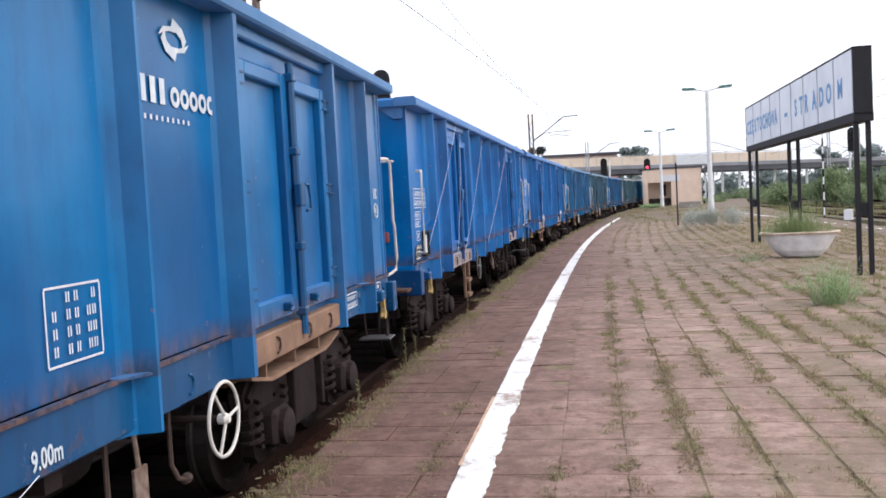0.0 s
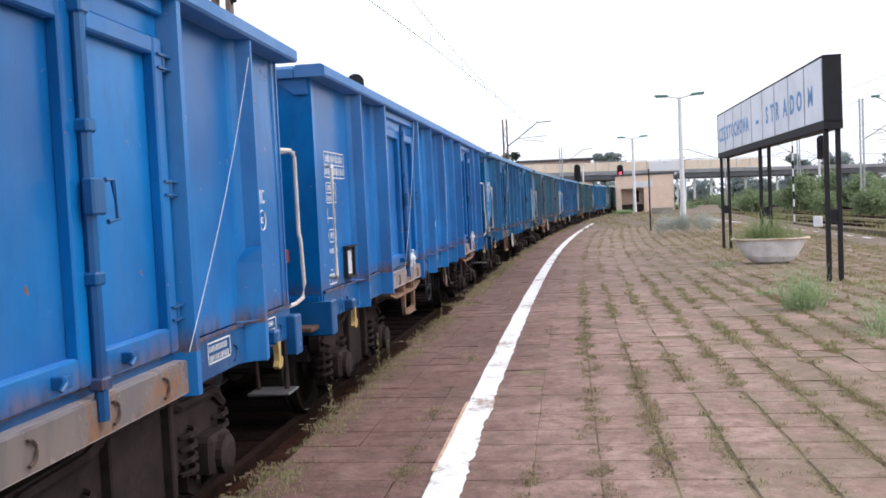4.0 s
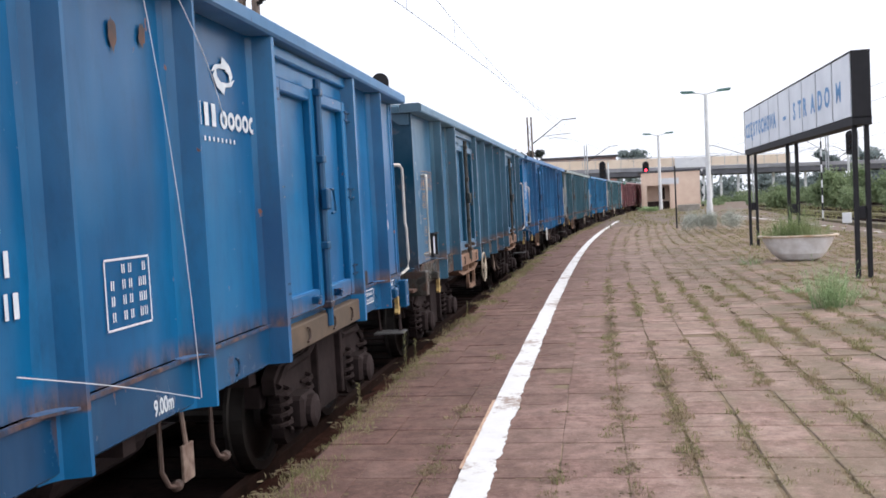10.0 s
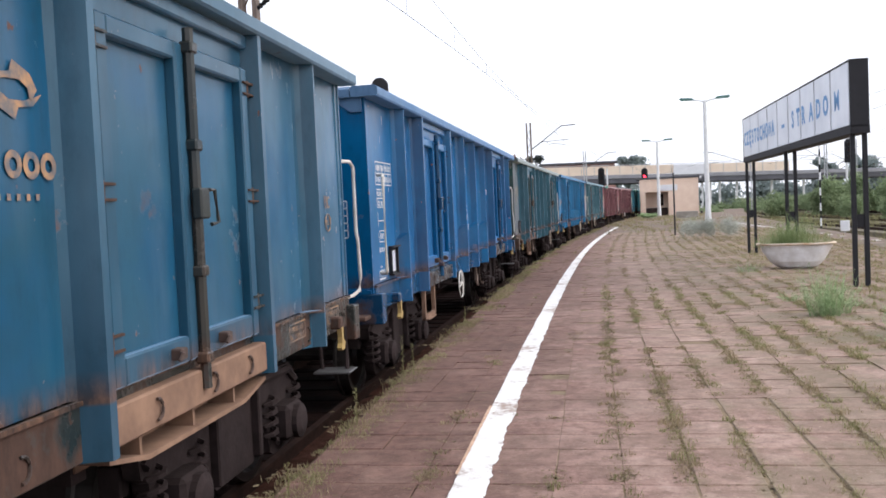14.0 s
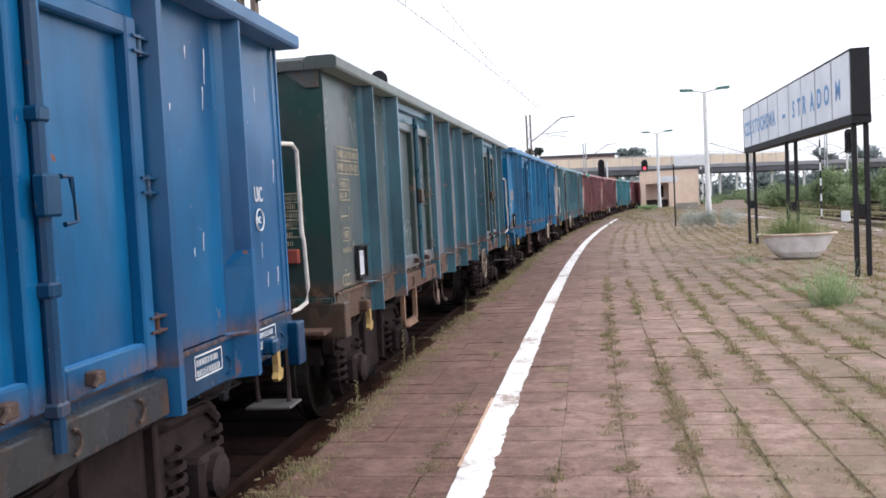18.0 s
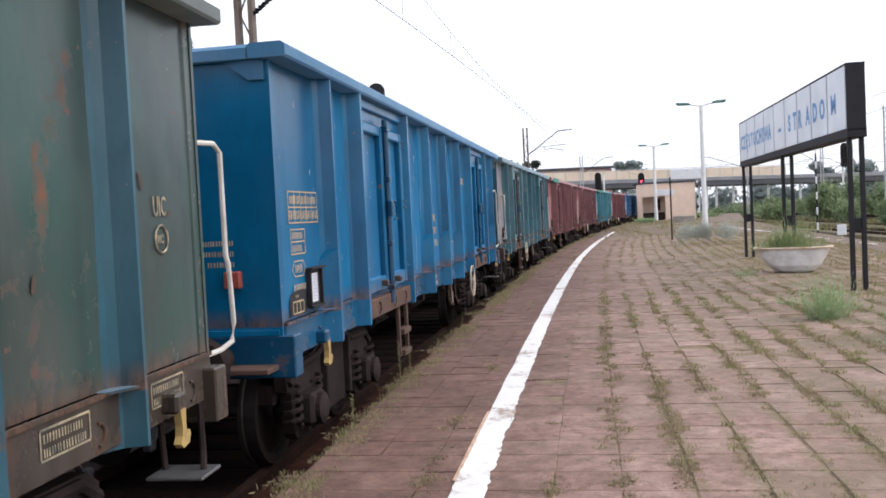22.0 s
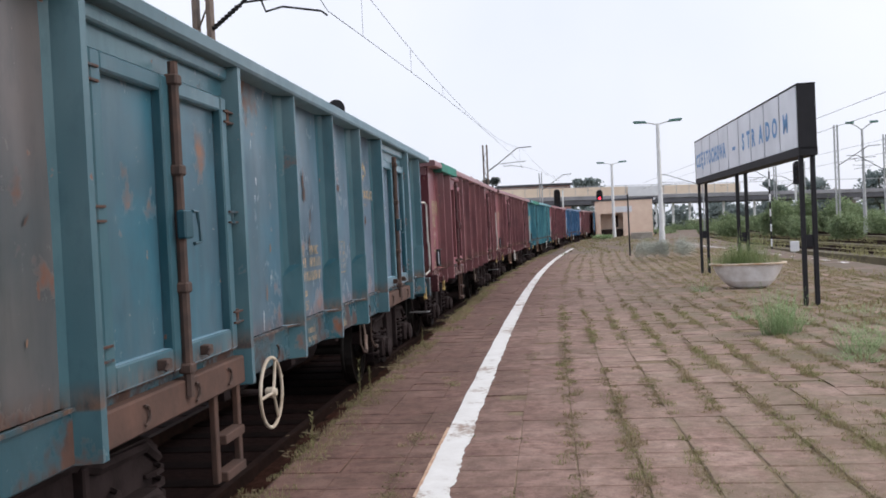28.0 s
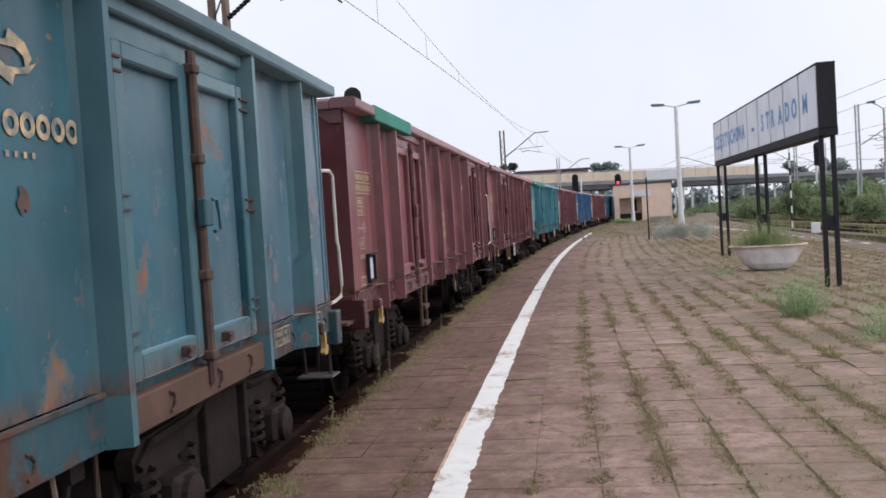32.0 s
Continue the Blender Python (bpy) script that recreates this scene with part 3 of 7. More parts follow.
def b_backing(bm):
    block(bm, SIDE - 0.03, SIDE - 0.012, -HALF, HALF, 1.1, 3.1)


def bays(posts):
    return list(zip([0.15] + posts, posts + [13.25]))


def b_bay(bm, a, b):
    # a sheet between two stakes, slightly bulged outward by the load
    n, rows = 6, []
    for i in range(n + 1):
        y = W(a) + (b - a) * i / n
        row = []
        for j in range(7):
            bulge = 0.008 * math.sin(math.pi * i / n) * math.sin(math.pi * j / 6) + 0.005 * noise.noise((a * 3 + i * 0.6, j * 0.7, b))
            row.append(bm.verts.new((SIDE + bulge * (0 < i < n), y, 1.12 + 0.337 * j)))
        rows.append(row)
    for r, q in zip(rows, rows[1:]):
        for j in range(6):
            f = bm.faces.new((r[j], q[j], q[j + 1], r[j + 1]))
            f.smooth = True


def b_post(bm):
    # pressed stake: the sheet curves out to a narrow edge
    prism(bm, [(SIDE - 0.004, -0.15), (SIDE + 0.012, -0.09), (SIDE + 0.045, -0.05), (OUT - 0.02, -0.022), (OUT, -0.014), (OUT, 0.012), (SIDE - 0.004, 0.05)], LOW, TOP - 0.1, "z")
    prism(bm, [(SIDE - 0.02, -0.2), (SIDE + 0.05, -0.2), (OUT - 0.01, -0.04), (SIDE - 0.02, -0.04)], 1.29, 1.302, "z")


def b_foot(bm):
    # flared lower half of a repaired stake
    vs = []
    for z, a, b in ((LOW + 0.01, 0.15, 0.08), (1.68, 0.12, 0.075), (1.78, 0.05, 0.07)):
        vs.append([bm.verts.new(p) for p in ((SIDE - 0.004, -a, z), (OUT + 0.006, -0.03, z), (OUT + 0.006, 0.022, z), (SIDE - 0.004, b, z))])
    for r, q in zip(vs, vs[1:]):
        for j in range(3):
            bm.faces.new((r[j], r[j + 1], q[j + 1], q[j]))
    bm.faces.new(vs[0][::-1])
    bm.faces.new(vs[-1])


def b_dpost(bm):
    prism(bm, [(SIDE - 0.005, -0.11), (SIDE + 0.03, -0.07), (OUT - 0.02, -0.04), (OUT + 0.008, -0.03), (OUT + 0.008, 0.025), (OUT - 0.03, 0.03), (SIDE - 0.005, 0.05)], LOW + 0.02, TOP - 0.1, "z")


def b_corner(bm):
    block(bm, SIDE - 0.08, SIDE + 0.012, -0.05, 0.05, LOW, TOP - 0.1, 0.012)


def b_sill(bm):
    block(bm, SIDE - 0.12, SIDE + 0.035, -HALF + 0.02, HALF - 0.02, 1.04, 1.3, 0.01)
    block(bm, SIDE - 0.12, SIDE + 0.05, -HALF + 0.02, HALF - 0.02, 1.28, 1.3)


def b_rim_side(bm):
    prism(bm, [(SIDE - 0.1, TOP - 0.105), (OUT + 0.015, TOP - 0.105), (OUT + 0.03, TOP - 0.09), (OUT + 0.03, TOP - 0.02), (OUT, TOP), (SIDE - 0.08, TOP), (SIDE - 0.1, TOP - 0.02)], -HALF - 0.09, HALF + 0.09)


def b_rim_end(bm):
    prism(bm, [(-0.09, TOP - 0.105), (0.06, TOP - 0.105), (0.06, TOP), (-0.05, TOP), (-0.09, TOP - 0.03)], -SIDE + 0.11, SIDE - 0.11, "x")


def b_end(bm):
    block(bm, -SIDE - 0.02, SIDE + 0.02, -0.015, 0.015, 1.1, TOP - 0.1)
    block(bm, -SIDE, SIDE, -0.03, -0.012, 1.22, 1.26)


def b_end_beam(bm):
    block(bm, -1.42, 1.42, -0.03, 0.13, 0.92, 1.22, 0.01)


def b_bracket(bm):
    # the gusset where end and side rims meet
    prism(bm, [(-0.3, 0), (0.0, 0), (0.0, -0.14), (-0.11, -0.14)], -0.045, -0.02, "y")


LEAF = 0.86


def b_leaf(bm):
    block(bm, 0, 0.025, 0, LEAF, 1.3, 2.92)


def b_leaf_frame(bm):
    w = LEAF
    for y0, y1 in ((0, 0.1), (w - 0.1, w)):
        block(bm, 0.02, 0.085, y0, y1, 1.3, 2.92, 0.01)
    for z0, z1 in ((1.3, 1.43), (2.83, 2.92)):
        block(bm, 0.02, 0.082, 0.102, w - 0.102, z0, z1, 0.01)


def b_header(bm, w):
    # beam over the door leaves, set back under the rim
    block(bm, SIDE - 0.01, SIDE + 0.045, -w / 2, w / 2, 2.94, 3.135)
    block(bm, SIDE + 0.04, SIDE + 0.09, -w / 2, w / 2, 3.05, 3.13, 0.01)


def b_lockbar(bm):
    rod(bm, [(0, 0, 1.14), (0, 0, 3.0)], 0.03)
    for z in (1.3, 1.75, 2.4, 2.9):
        block(bm, -0.04, 0.036, -0.04, 0.04, z - 0.03, z + 0.03, 0.01)


def b_handle(bm):
    block(bm, 0.0, 0.055, -0.06, 0.05, 2.02, 2.18, 0.01)
    rod(bm, [(0.05, 0.05, 2.17), (0.05, 0.12, 2.17), (0.06, 0.13, 2.0), (0.05, 0.06, 1.99)], 0.012, 6)


def b_hinge(bm):
    for z in (-0.04, 0.028):
        block(bm, -0.05, 0.05, -0.085, 0.085, z, z + 0.012)
    rod(bm, [(0.025, 0.0, -0.05), (0.025, 0.0, 0.05)], 0.018, 8)


def b_doorsill(bm):
    block(bm, SIDE - 0.05, OUT - 0.03, -0.94, 0.94, 1.06, 1.24, 0.01)
    block(bm, SIDE - 0.05, SIDE + 0.03, -0.94, 0.94, 1.235, 1.29)


def b_sill_flange(bm):
    # angle iron below the sill, its ends cut off aslant, with upright webs
    prism(bm, [(-0.95, 1.0), (-0.6, 0.93), (0.6, 0.93), (0.95, 1.0), (0.95, 1.02), (0.6, 0.955), (-0.6, 0.955), (-0.95, 1.02)], SIDE - 0.12, OUT - 0.05, "x")
    block(bm, SIDE - 0.13, SIDE - 0.1, -0.9, 0.9, 0.95, 1.06)
    for y in (-0.62, -0.05, 0.5):
        block(bm, SIDE - 0.11, OUT - 0.08, y - 0.012, y + 0.012, 0.95, 1.06)


def b_dring(bm):
    # lashing ring: a flat half hoop
    pts = [(0.0, 0.045 * math.cos(radians(a)), 0.05 * math.sin(radians(a))) for a in range(-100, 101, 25)]
    rod(bm, pts, 0.008, 5)


def b_latch(bm):
    block(bm, 0.0, 0.06, -0.05, 0.05, -0.03, 0.05, 0.008)
    rod(bm, [(0.05, -0.03, 0.03), (0.08, -0.09, 0.02), (0.075, -0.13, -0.02)], 0.012, 6)


def b_stirrup(bm):
    # flat bar bent into a step with rounded lower corners
    prism(bm, [(-0.34, 1.06), (-0.34, 0.74), (-0.33, 0.7), (-0.3, 0.67), (-0.26, 0.66), (0.26, 0.66), (0.3, 0.67), (0.33, 0.7), (0.34, 0.74), (0.34, 1.06),
               (0.28, 1.06), (0.28, 0.75), (0.26, 0.72), (-0.26, 0.72), (-0.28, 0.75), (-0.28, 1.06)], -0.02, 0.025, "x")
    block(bm, -0.04, 0.05, -0.25, 0.25, 0.655, 0.675, 0.006)


def b_ladder(bm):
    for y in (-0.2, 0.2):
        block(bm, -0.02, 0.02, y - 0.03, y + 0.03, 0.5, 1.05, 0.006)
    for z in (0.53, 0.76):
        block(bm, -0.03, 0.06, -0.17, 0.17, z - 0.03, z + 0.03, 0.006)


def b_handwheel(bm):
    ring_bar(bm, (0, 0, 0), 0.195, 0.0105, "x", 32, 8)
    lathe(bm, [(0.028, -0.03), (0.032, 0.01), (0.02, 0.03)], (0, 0, 0), "x", 12)
    for a in (80, 200, 320):
        c, q = math.cos(radians(a)), math.sin(radians(a))
        rod(bm, [(0.01, 0.02 * c, 0.02 * q), (0.0, 0.192 * c, 0.192 * q)], 0.009, 6)


def b_spindle(bm):
    rod(bm, [(-0.02, 0, 0), (-0.5, 0, 0)], 0.02, 8)


def b_plate(bm):
    # open box that holds a paper sheet, a small hood over it
    block(bm, 0, 0.035, -0.18, -0.155, -0.155, 0.155)
    block(bm, 0, 0.035, 0.155, 0.18, -0.155, 0.155)
    block(bm, 0, 0.06, -0.195, 0.195, 0.155, 0.17)
    block(bm, 0, 0.05, -0.17, 0.17, -0.175, -0.155)
    block(bm, 0, 0.01, -0.155, 0.155, -0.155, 0.155)


def b_paper(bm):
    vs = [bm.verts.new((0.016 + 0.004 * noise.noise((i, j, 3)), -0.085 + 0.16 * i / 3 + 0.012 * noise.noise((i * 3, j, 1)), -0.13 + 0.245 * j / 5)) for j in range(6) for i in range(4)]
    for j in range(5):
        for i in range(3):
            bm.faces.new((vs[j * 4 + i], vs[j * 4 + i + 1], vs[j * 4 + i + 5], vs[j * 4 + i + 4]))


def b_hook(bm):
    prism(bm, [(-0.03, 0.15), (0.035, 0.15), (0.03, 0.05), (0.04, 0.012), (0.065, 0.03), (0.078, 0.012), (0.06, -0.036), (-0.012, -0.048), (-0.042, -0.024), (-0.018, 0.012), (-0.012, 0.06)], -0.02, 0.02, "x")


def b_rail_end(bm):
    rod(bm, [(0.06, 0, 0.1), (0, -0.2, 0.1), (-0.02, -0.26, 0.05), (-0.02, -0.27, -0.55), (-0.03, -0.28, -0.6), (-0.03, -0.33, -0.95), (-0.02, -0.31, -1.06), (0.02, -0.2, -1.1), (0.08, 0.0, -1.12)], 0.016, 8)


def b_rail_side(bm):
    rod(bm, [(0, 0.1, 0.48), (0.07, 0.04, 0.48), (0.08, 0.0, 0.46), (0.08, 0.0, -0.46), (0.07, 0.03, -0.48), (0, 0.08, -0.48)], 0.016, 8)


def b_buffer(bm):
    lathe(bm, [(0.09, 0.0), (0.1, -0.02), (0.1, -0.2), (0.07, -0.21), (0.07, -0.33), (0.2, -0.34), (0.22, -0.37), (0.19, -0.4)], (0, 0, 0), "y", 18)


def b_coupling(bm):
    block(bm, -0.06, 0.06, -0.2, 0.0, 0.98, 1.12, 0.015)
    rod(bm, [(0.03, -0.15, 1.02), (0.06, -0.2, 0.75), (0.03, -0.17, 0.5), (-0.05, -0.16, 0.52), (-0.06, -0.2, 0.8), (-0.03, -0.15, 1.02)], 0.022, 6)


def b_hose(bm):
    # rubber hose with its metal coupling head
    rod(bm, [(0.0, 0.0, 0.98), (0.0, -0.1, 0.95), (0.02, -0.17, 0.8), (0.04, -0.2, 0.62), (0.03, -0.26, 0.52)], 0.022, 7)
    block(bm, 0.0, 0.06, -0.34, -0.25, 0.48, 0.55, 0.01)


def b_frame(bm):
    block(bm, -1.25, 1.25, -HALF + 0.02, HALF - 0.02, 1.1, 1.2)


def b_centre_sill(bm):
    block(bm, -0.08, 0.08, -HALF + 0.1, HALF - 0.1, 0.86, 1.098)


def b_bearer(bm):
    block(bm, -1.2, 1.2, -0.06, 0.06, 0.9, 1.098)


def b_box(bm):
    block(bm, -0.35, 0.35, -0.45, 0.45, -0.17, 0.17, 0.05)


def b_reservoir(bm):
    lathe(bm, [(0.1, -0.53), (0.16, -0.5), (0.17, -0.45), (0.17, 0.45), (0.16, 0.5), (0.1, 0.53)], (0, 0, 0), "y", 14)


def b_bolster(bm):
    block(bm, -0.93, 0.93, -0.2, 0.2, 0.62, 0.9, 0.02)


def b_side_frame(bm):
    # cast frame: deep in the middle, arched down over each axle box
    half = [(0.0, 0.3), (0.32, 0.3), (0.5, 0.42), (0.62, 0.5), (0.66, 0.28), (0.74, 0.24), (1.08, 0.24), (1.14, 0.3), (1.2, 0.62), (1.28, 0.66), (1.3, 0.78), (1.18, 0.86), (0.6, 0.88), (0.34, 0.97), (0.0, 0.97)]
    prism(bm, half + [(-a, b) for a, b in half[-2:0:-1]], -0.05, 0.05, "x")


def b_frame_rib(bm):
    # raised edge and pocket ribs on the outside of the frame
    rod(bm, [(0, -1.26, 0.72), (0, -1.1, 0.82), (0, -0.55, 0.84), (0, -0.3, 0.92), (0, 0.3, 0.92), (0, 0.55, 0.84), (0, 1.1, 0.82), (0, 1.26, 0.72)], 0.035, 6)
    for y in (-0.36, 0.36):
        block(bm, -0.05, 0.05, y - 0.03, y + 0.03, 0.34, 0.9, 0.01)


def b_headstock(bm):
    block(bm, -0.93, 0.93, -0.05, 0.05, 0.55, 0.72, 0.01)


def b_axlebox(bm):
    block(bm, -0.1, 0.14, -0.17, 0.17, 0.34, 0.6, 0.03)
    lathe(bm, [(0.13, 0.13), (0.13, 0.18), (0.08, 0.2)], (0, 0, 0.46), "x", 14)


def b_spring(bm):
    pts = [(0.075 * math.cos(a * 0.7), 0.075 * math.sin(a * 0.7), 0.36 + 0.0085 * a) for a in range(0, 40)]
    rod(bm, pts, 0.018, 5)


def b_wheelset(bm):
    rod(bm, [(-1.0, 0, 0), (1.0, 0, 0)], 0.08, 10)


def b_wheel(bm):
    lathe(bm, [(0.48, -0.09), (0.48, -0.06), (0.46, -0.05), (0.455, 0.05), (0.39, 0.05), (0.37, 0.015), (0.16, 0.03), (0.15, 0.08)], (0, 0, 0), "x", 28)
    bmesh.ops.recalc_face_normals(bm, faces=bm.faces)


def b_lamp_red(bm):
    block(bm, -0.06, 0.06, -0.06, 0.0, -0.06, 0.06, 0.01)


def bars(bm, rows, w, h, gap):
    """Unreadable stencilled lines: plain upright bars."""
    z = 0.0
    for frac in rows:
        x = 0.0
        rng = random.Random(int(frac * 1000) + len(rows))
        while x < w * frac:
            d = h * rng.uniform(0.2, 0.34)
            arc_band(bm, [(x, z), (x + d, z), (x + d, z + h), (x, z + h)])
            x += d + h * rng.uniform(0.24, 0.4)
        z -= h + gap


def hexagon(bm):
    # outlined six-sided frame
    o = [(0.0, 0.06), (0.05, 0.12), (0.25, 0.12), (0.3, 0.06), (0.25, 0.0), (0.05, 0.0)]
    for i in range(6):
        (a, b), (c, d) = o[i], o[(i + 1) % 6]
        p, q = [(0.15 + (u - 0.15) * 0.94, 0.06 + (v - 0.06) * 0.86) for u, v in ((a, b), (c, d))]
        arc_band(bm, [(a, b), (c, d), q, p])


def b_dim(bm):
    # length between two uprights
    for y in (0.0, 0.25):
        arc_band(bm, [(y, 0), (y + 0.01, 0), (y + 0.01, 0.14), (y, 0.14)])
    arc_band(bm, [(0.01, 0.045), (0.25, 0.045), (0.25, 0.055), (0.01, 0.055)])


def grid_box(bm, w, h, cols, rows, t=0.008):
    def seg(y0, y1, z0, z1):
        bm.faces.new([bm.verts.new((0, a, b)) for a, b in ((y0, z0), (y1, z0), (y1, z1), (y0, z1))])
    for j in range(rows + 1):
        z = h * j / rows
        seg(0, w, z - t, z + t)
    for i in range(cols + 1):
        y = w * i / cols
        for j in range(rows):
            seg(y - t, y + t, h * j / rows + t, h * (j + 1) / rows - t)


def b_cells(bm):
    # figures of a load table
    for r in range(4):
        for c in range(5):
            if r == 0 and c in (0, 3):
                continue
            y, z = (0.0, 0.1, 0.16, 0.25, 0.29)[c], -0.07 * r
            for q, e in ((0.0, 0.009), (0.018, 0.027)):
                arc_band(bm, [(y + q, z), (y + e, z), (y + e, z + 0.042), (y + q, z + 0.042)])


def b_brake_plate(bm):
    block(bm, -0.01, 0.01, -0.065, 0.065, -0.1, 0.1, 0.004)
    rod(bm, [(-0.005, 0.0, 0.1), (-0.03, 0.0, 0.35)], 0.014, 6)


def b_brake_lever(bm):
    rod(bm, [(0, 0, 0.28), (0, 0, 0.0), (0.02, 0.03, -0.08), (0.03, 0.08, -0.1)], 0.014, 6)
    lathe(bm, [(0.012, -0.03), (0.03, -0.02), (0.03, 0.02), (0.012, 0.03)], (0.03, 0.1, -0.1), "y", 8)


def arc_band(bm, pts):
    bm.faces.new([bm.verts.new((0, a, b)) for a, b in pts])


def b_mark(bm):
    # two interlocked curved blades
    blade = ((-0.15, 0.0), (-0.1, 0.075), (-0.02, 0.095), (0.0, 0.165), (0.09, 0.105), (0.125, 0.02), (0.085, -0.06), (0.075, 0.02), (0.03, 0.06), (-0.045, 0.055), (-0.1, 0.03))
    for sgn in (1, -1):
        arc_band(bm, [(sgn * a * 1.18, sgn * b * 0.68) for a, b in blade])


def b_name(bm):
    # the company name as plain bars and rings
    for i in range(3):
        arc_band(bm, [(0.1 * i + a, b) for a, b in ((0, 0), (0.055, 0), (0.055, 0.13), (0, 0.13))])
    for i in range(5):
        x, n = 0.37 + 0.112 * i, 14
        ring = [[bm.verts.new((0, x + rx * math.cos(6.283 * q / n), 0.05 + rz * math.sin(6.283 * q / n))) for q in range(n)] for rx, rz in ((0.053, 0.054), (0.024, 0.026))]
        for q in range(n):
            bm.faces.new((ring[0][q], ring[0][(q + 1) % n], ring[1][(q + 1) % n], ring[1][q]))


def b_small(bm):
    for i in range(9):
        arc_band(bm, [(0.06 * i, 0), (0.06 * i + 0.022, 0), (0.06 * i + 0.022, 0.025), (0.06 * i, 0.025)])


def b_triangle(bm):
    bm.faces.new([bm.verts.new((a, 0, b)) for a, b in ((-0.1, -0.08), (0.1, -0.08), (0.0, 0.1))])


def b_bolt(bm):
    bm.faces.new([bm.verts.new((a, -0.003, b)) for a, b in ((-0.015, -0.05), (0.02, 0.0), (0.0, 0.0), (0.01, 0.05), (-0.025, -0.005), (-0.005, -0.005))])


def b_end_rod(bm):
    rod(bm, [(-0.3, 0.0, 0), (-0.3, -0.07, 0), (0.3, -0.08, 0.01), (0.3, 0.0, 0.01)], 0.013, 6)


def b_step_hanger(bm):
    rod(bm, [(-0.06, 0.04, 1.05), (-0.05, 0.03, 0.8), (-0.04, 0.0, 0.68)], 0.018, 6)
    rod(bm, [(-0.3, 0.04, 1.05), (-0.26, 0.0, 0.68)], 0.018, 6)


def b_corner_step(bm):
    block(bm, -0.3, 0.02, -0.16, 0.1, 0.66, 0.68, 0.006)


def b_end_step(bm):
    block(bm, -0.2, 0.2, -0.22, 0.0, 0.98, 1.02, 0.008)


def cord(a, b, sag, r=0.006):
    bm = bmesh.new()
    pts = []
    for i in range(9):
        u = i / 8
        p = Vector(a).lerp(Vector(b), u)
        p.y += sag * math.sin(math.pi * u) * 0.4
        p.x += 0.015 * math.sin(math.pi * u)
        pts.append(p)
    return rod(bm, pts, r, 5)


def knot(seed):
    bm = bmesh.new()
    bmesh.ops.create_icosphere(bm, subdivisions=2, radius=0.05)
    for v in bm.verts:
        v.co *= 1 + 0.6 * noise.noise(v.co * 25 + Vector((seed, 0, 0)))
    rng = random.Random(seed)
    for i in range(5):
        a = rng.uniform(0, 6.28)
        rod(bm, [(0, 0, 0), (0.02, 0.09 * math.cos(a), 0.09 * math.sin(a)), (0.01, 0.15 * math.cos(a + 0.4), 0.14 * math.sin(a + 0.4) - 0.04)], 0.012, 5)
    return bm


def clear(y):
    """Whether the sheet at y lies free of stakes and doors in every layout."""
    return all(not any(-0.17 < y - W(p) < 0.08 for p in v) and not any(W(v[q]) < y < W(v[q + 1]) for q in (1, 6)) for v in LAYOUTS.values())


def drip(bm, rng, y, top, h, w):
    """A run of white paint down the sheet, thick at its head and broken lower down."""
    n = max(3, int(h / 0.05))
    path = [(y - 0.08 * h * q / n + 0.008 * noise.noise((q * 0.5, y * 9, 0)), top - h * q / n, w * (1.0 - 0.6 * q / n) * (0.5 + 0.9 * abs(noise.noise((q * 0.9, y * 7, 5))))) for q in range(n + 1)]
    rows = [(bm.verts.new((0, a - c, b)), bm.verts.new((0, a + c, b))) for a, b, c in path]
    for i, (r, q) in enumerate(zip(rows, rows[1:])):
        bm.faces.new((r[0], q[0], q[1], r[1]))


def b_chips(bm, places, more, seed):
    """Drips at given places (rel, top, length), and small chips strewn over the free sheets."""
    rng = random.Random(seed)
    for rel, top, h in places:
        drip(bm, rng, W(rel), top, h, 0.009 if h > 0.09 else 0.008)
    for i in range(more):
        y = rng.uniform(-6.2, 6.2)
        if clear(y):
            drip(bm, rng, y, 3.05 - 1.5 * rng.random() ** 1.8, rng.uniform(0.03, 0.11), rng.uniform(0.004, 0.009))


def b_strokes(bm, seed, n):
    # short ragged scratches
    rng = random.Random(seed)
    for i in range(n):
        y, z = rng.uniform(-6.4, 6.4), rng.uniform(1.45, 3.0)
        if not clear(y):
            continue
        h, w, lean = rng.uniform(0.03, 0.14), rng.uniform(0.004, 0.016), rng.uniform(-0.04, 0.04)
        arc_band(bm, [(y - w, z), (y + w * 0.4, z - h * 0.1), (y + w + lean * 0.6, z + h * 0.5), (y + lean + w * 0.3, z + h), (y + lean - w, z + h * 0.8), (y - w * 1.2 + lean * 0.4, z + h * 0.4)])


TEXT_TURN = Matrix(((0, 0, 1, 0), (1, 0, 0, 0), (0, 1, 0, 0), (0, 0, 0, 1)))
SKIN = SIDE + 0.0145


def stencil(name, text, size, rel, z, mat, parent, narrow=0.8):
    part(name, lettering(text, size, 0.002), mat, parent, at=Matrix.Translation((SKIN if z > 1.3 else SIDE + 0.039, W(rel), z)) @ TEXT_TURN @ Matrix.Diagonal((narrow, 1, 1, 1)))


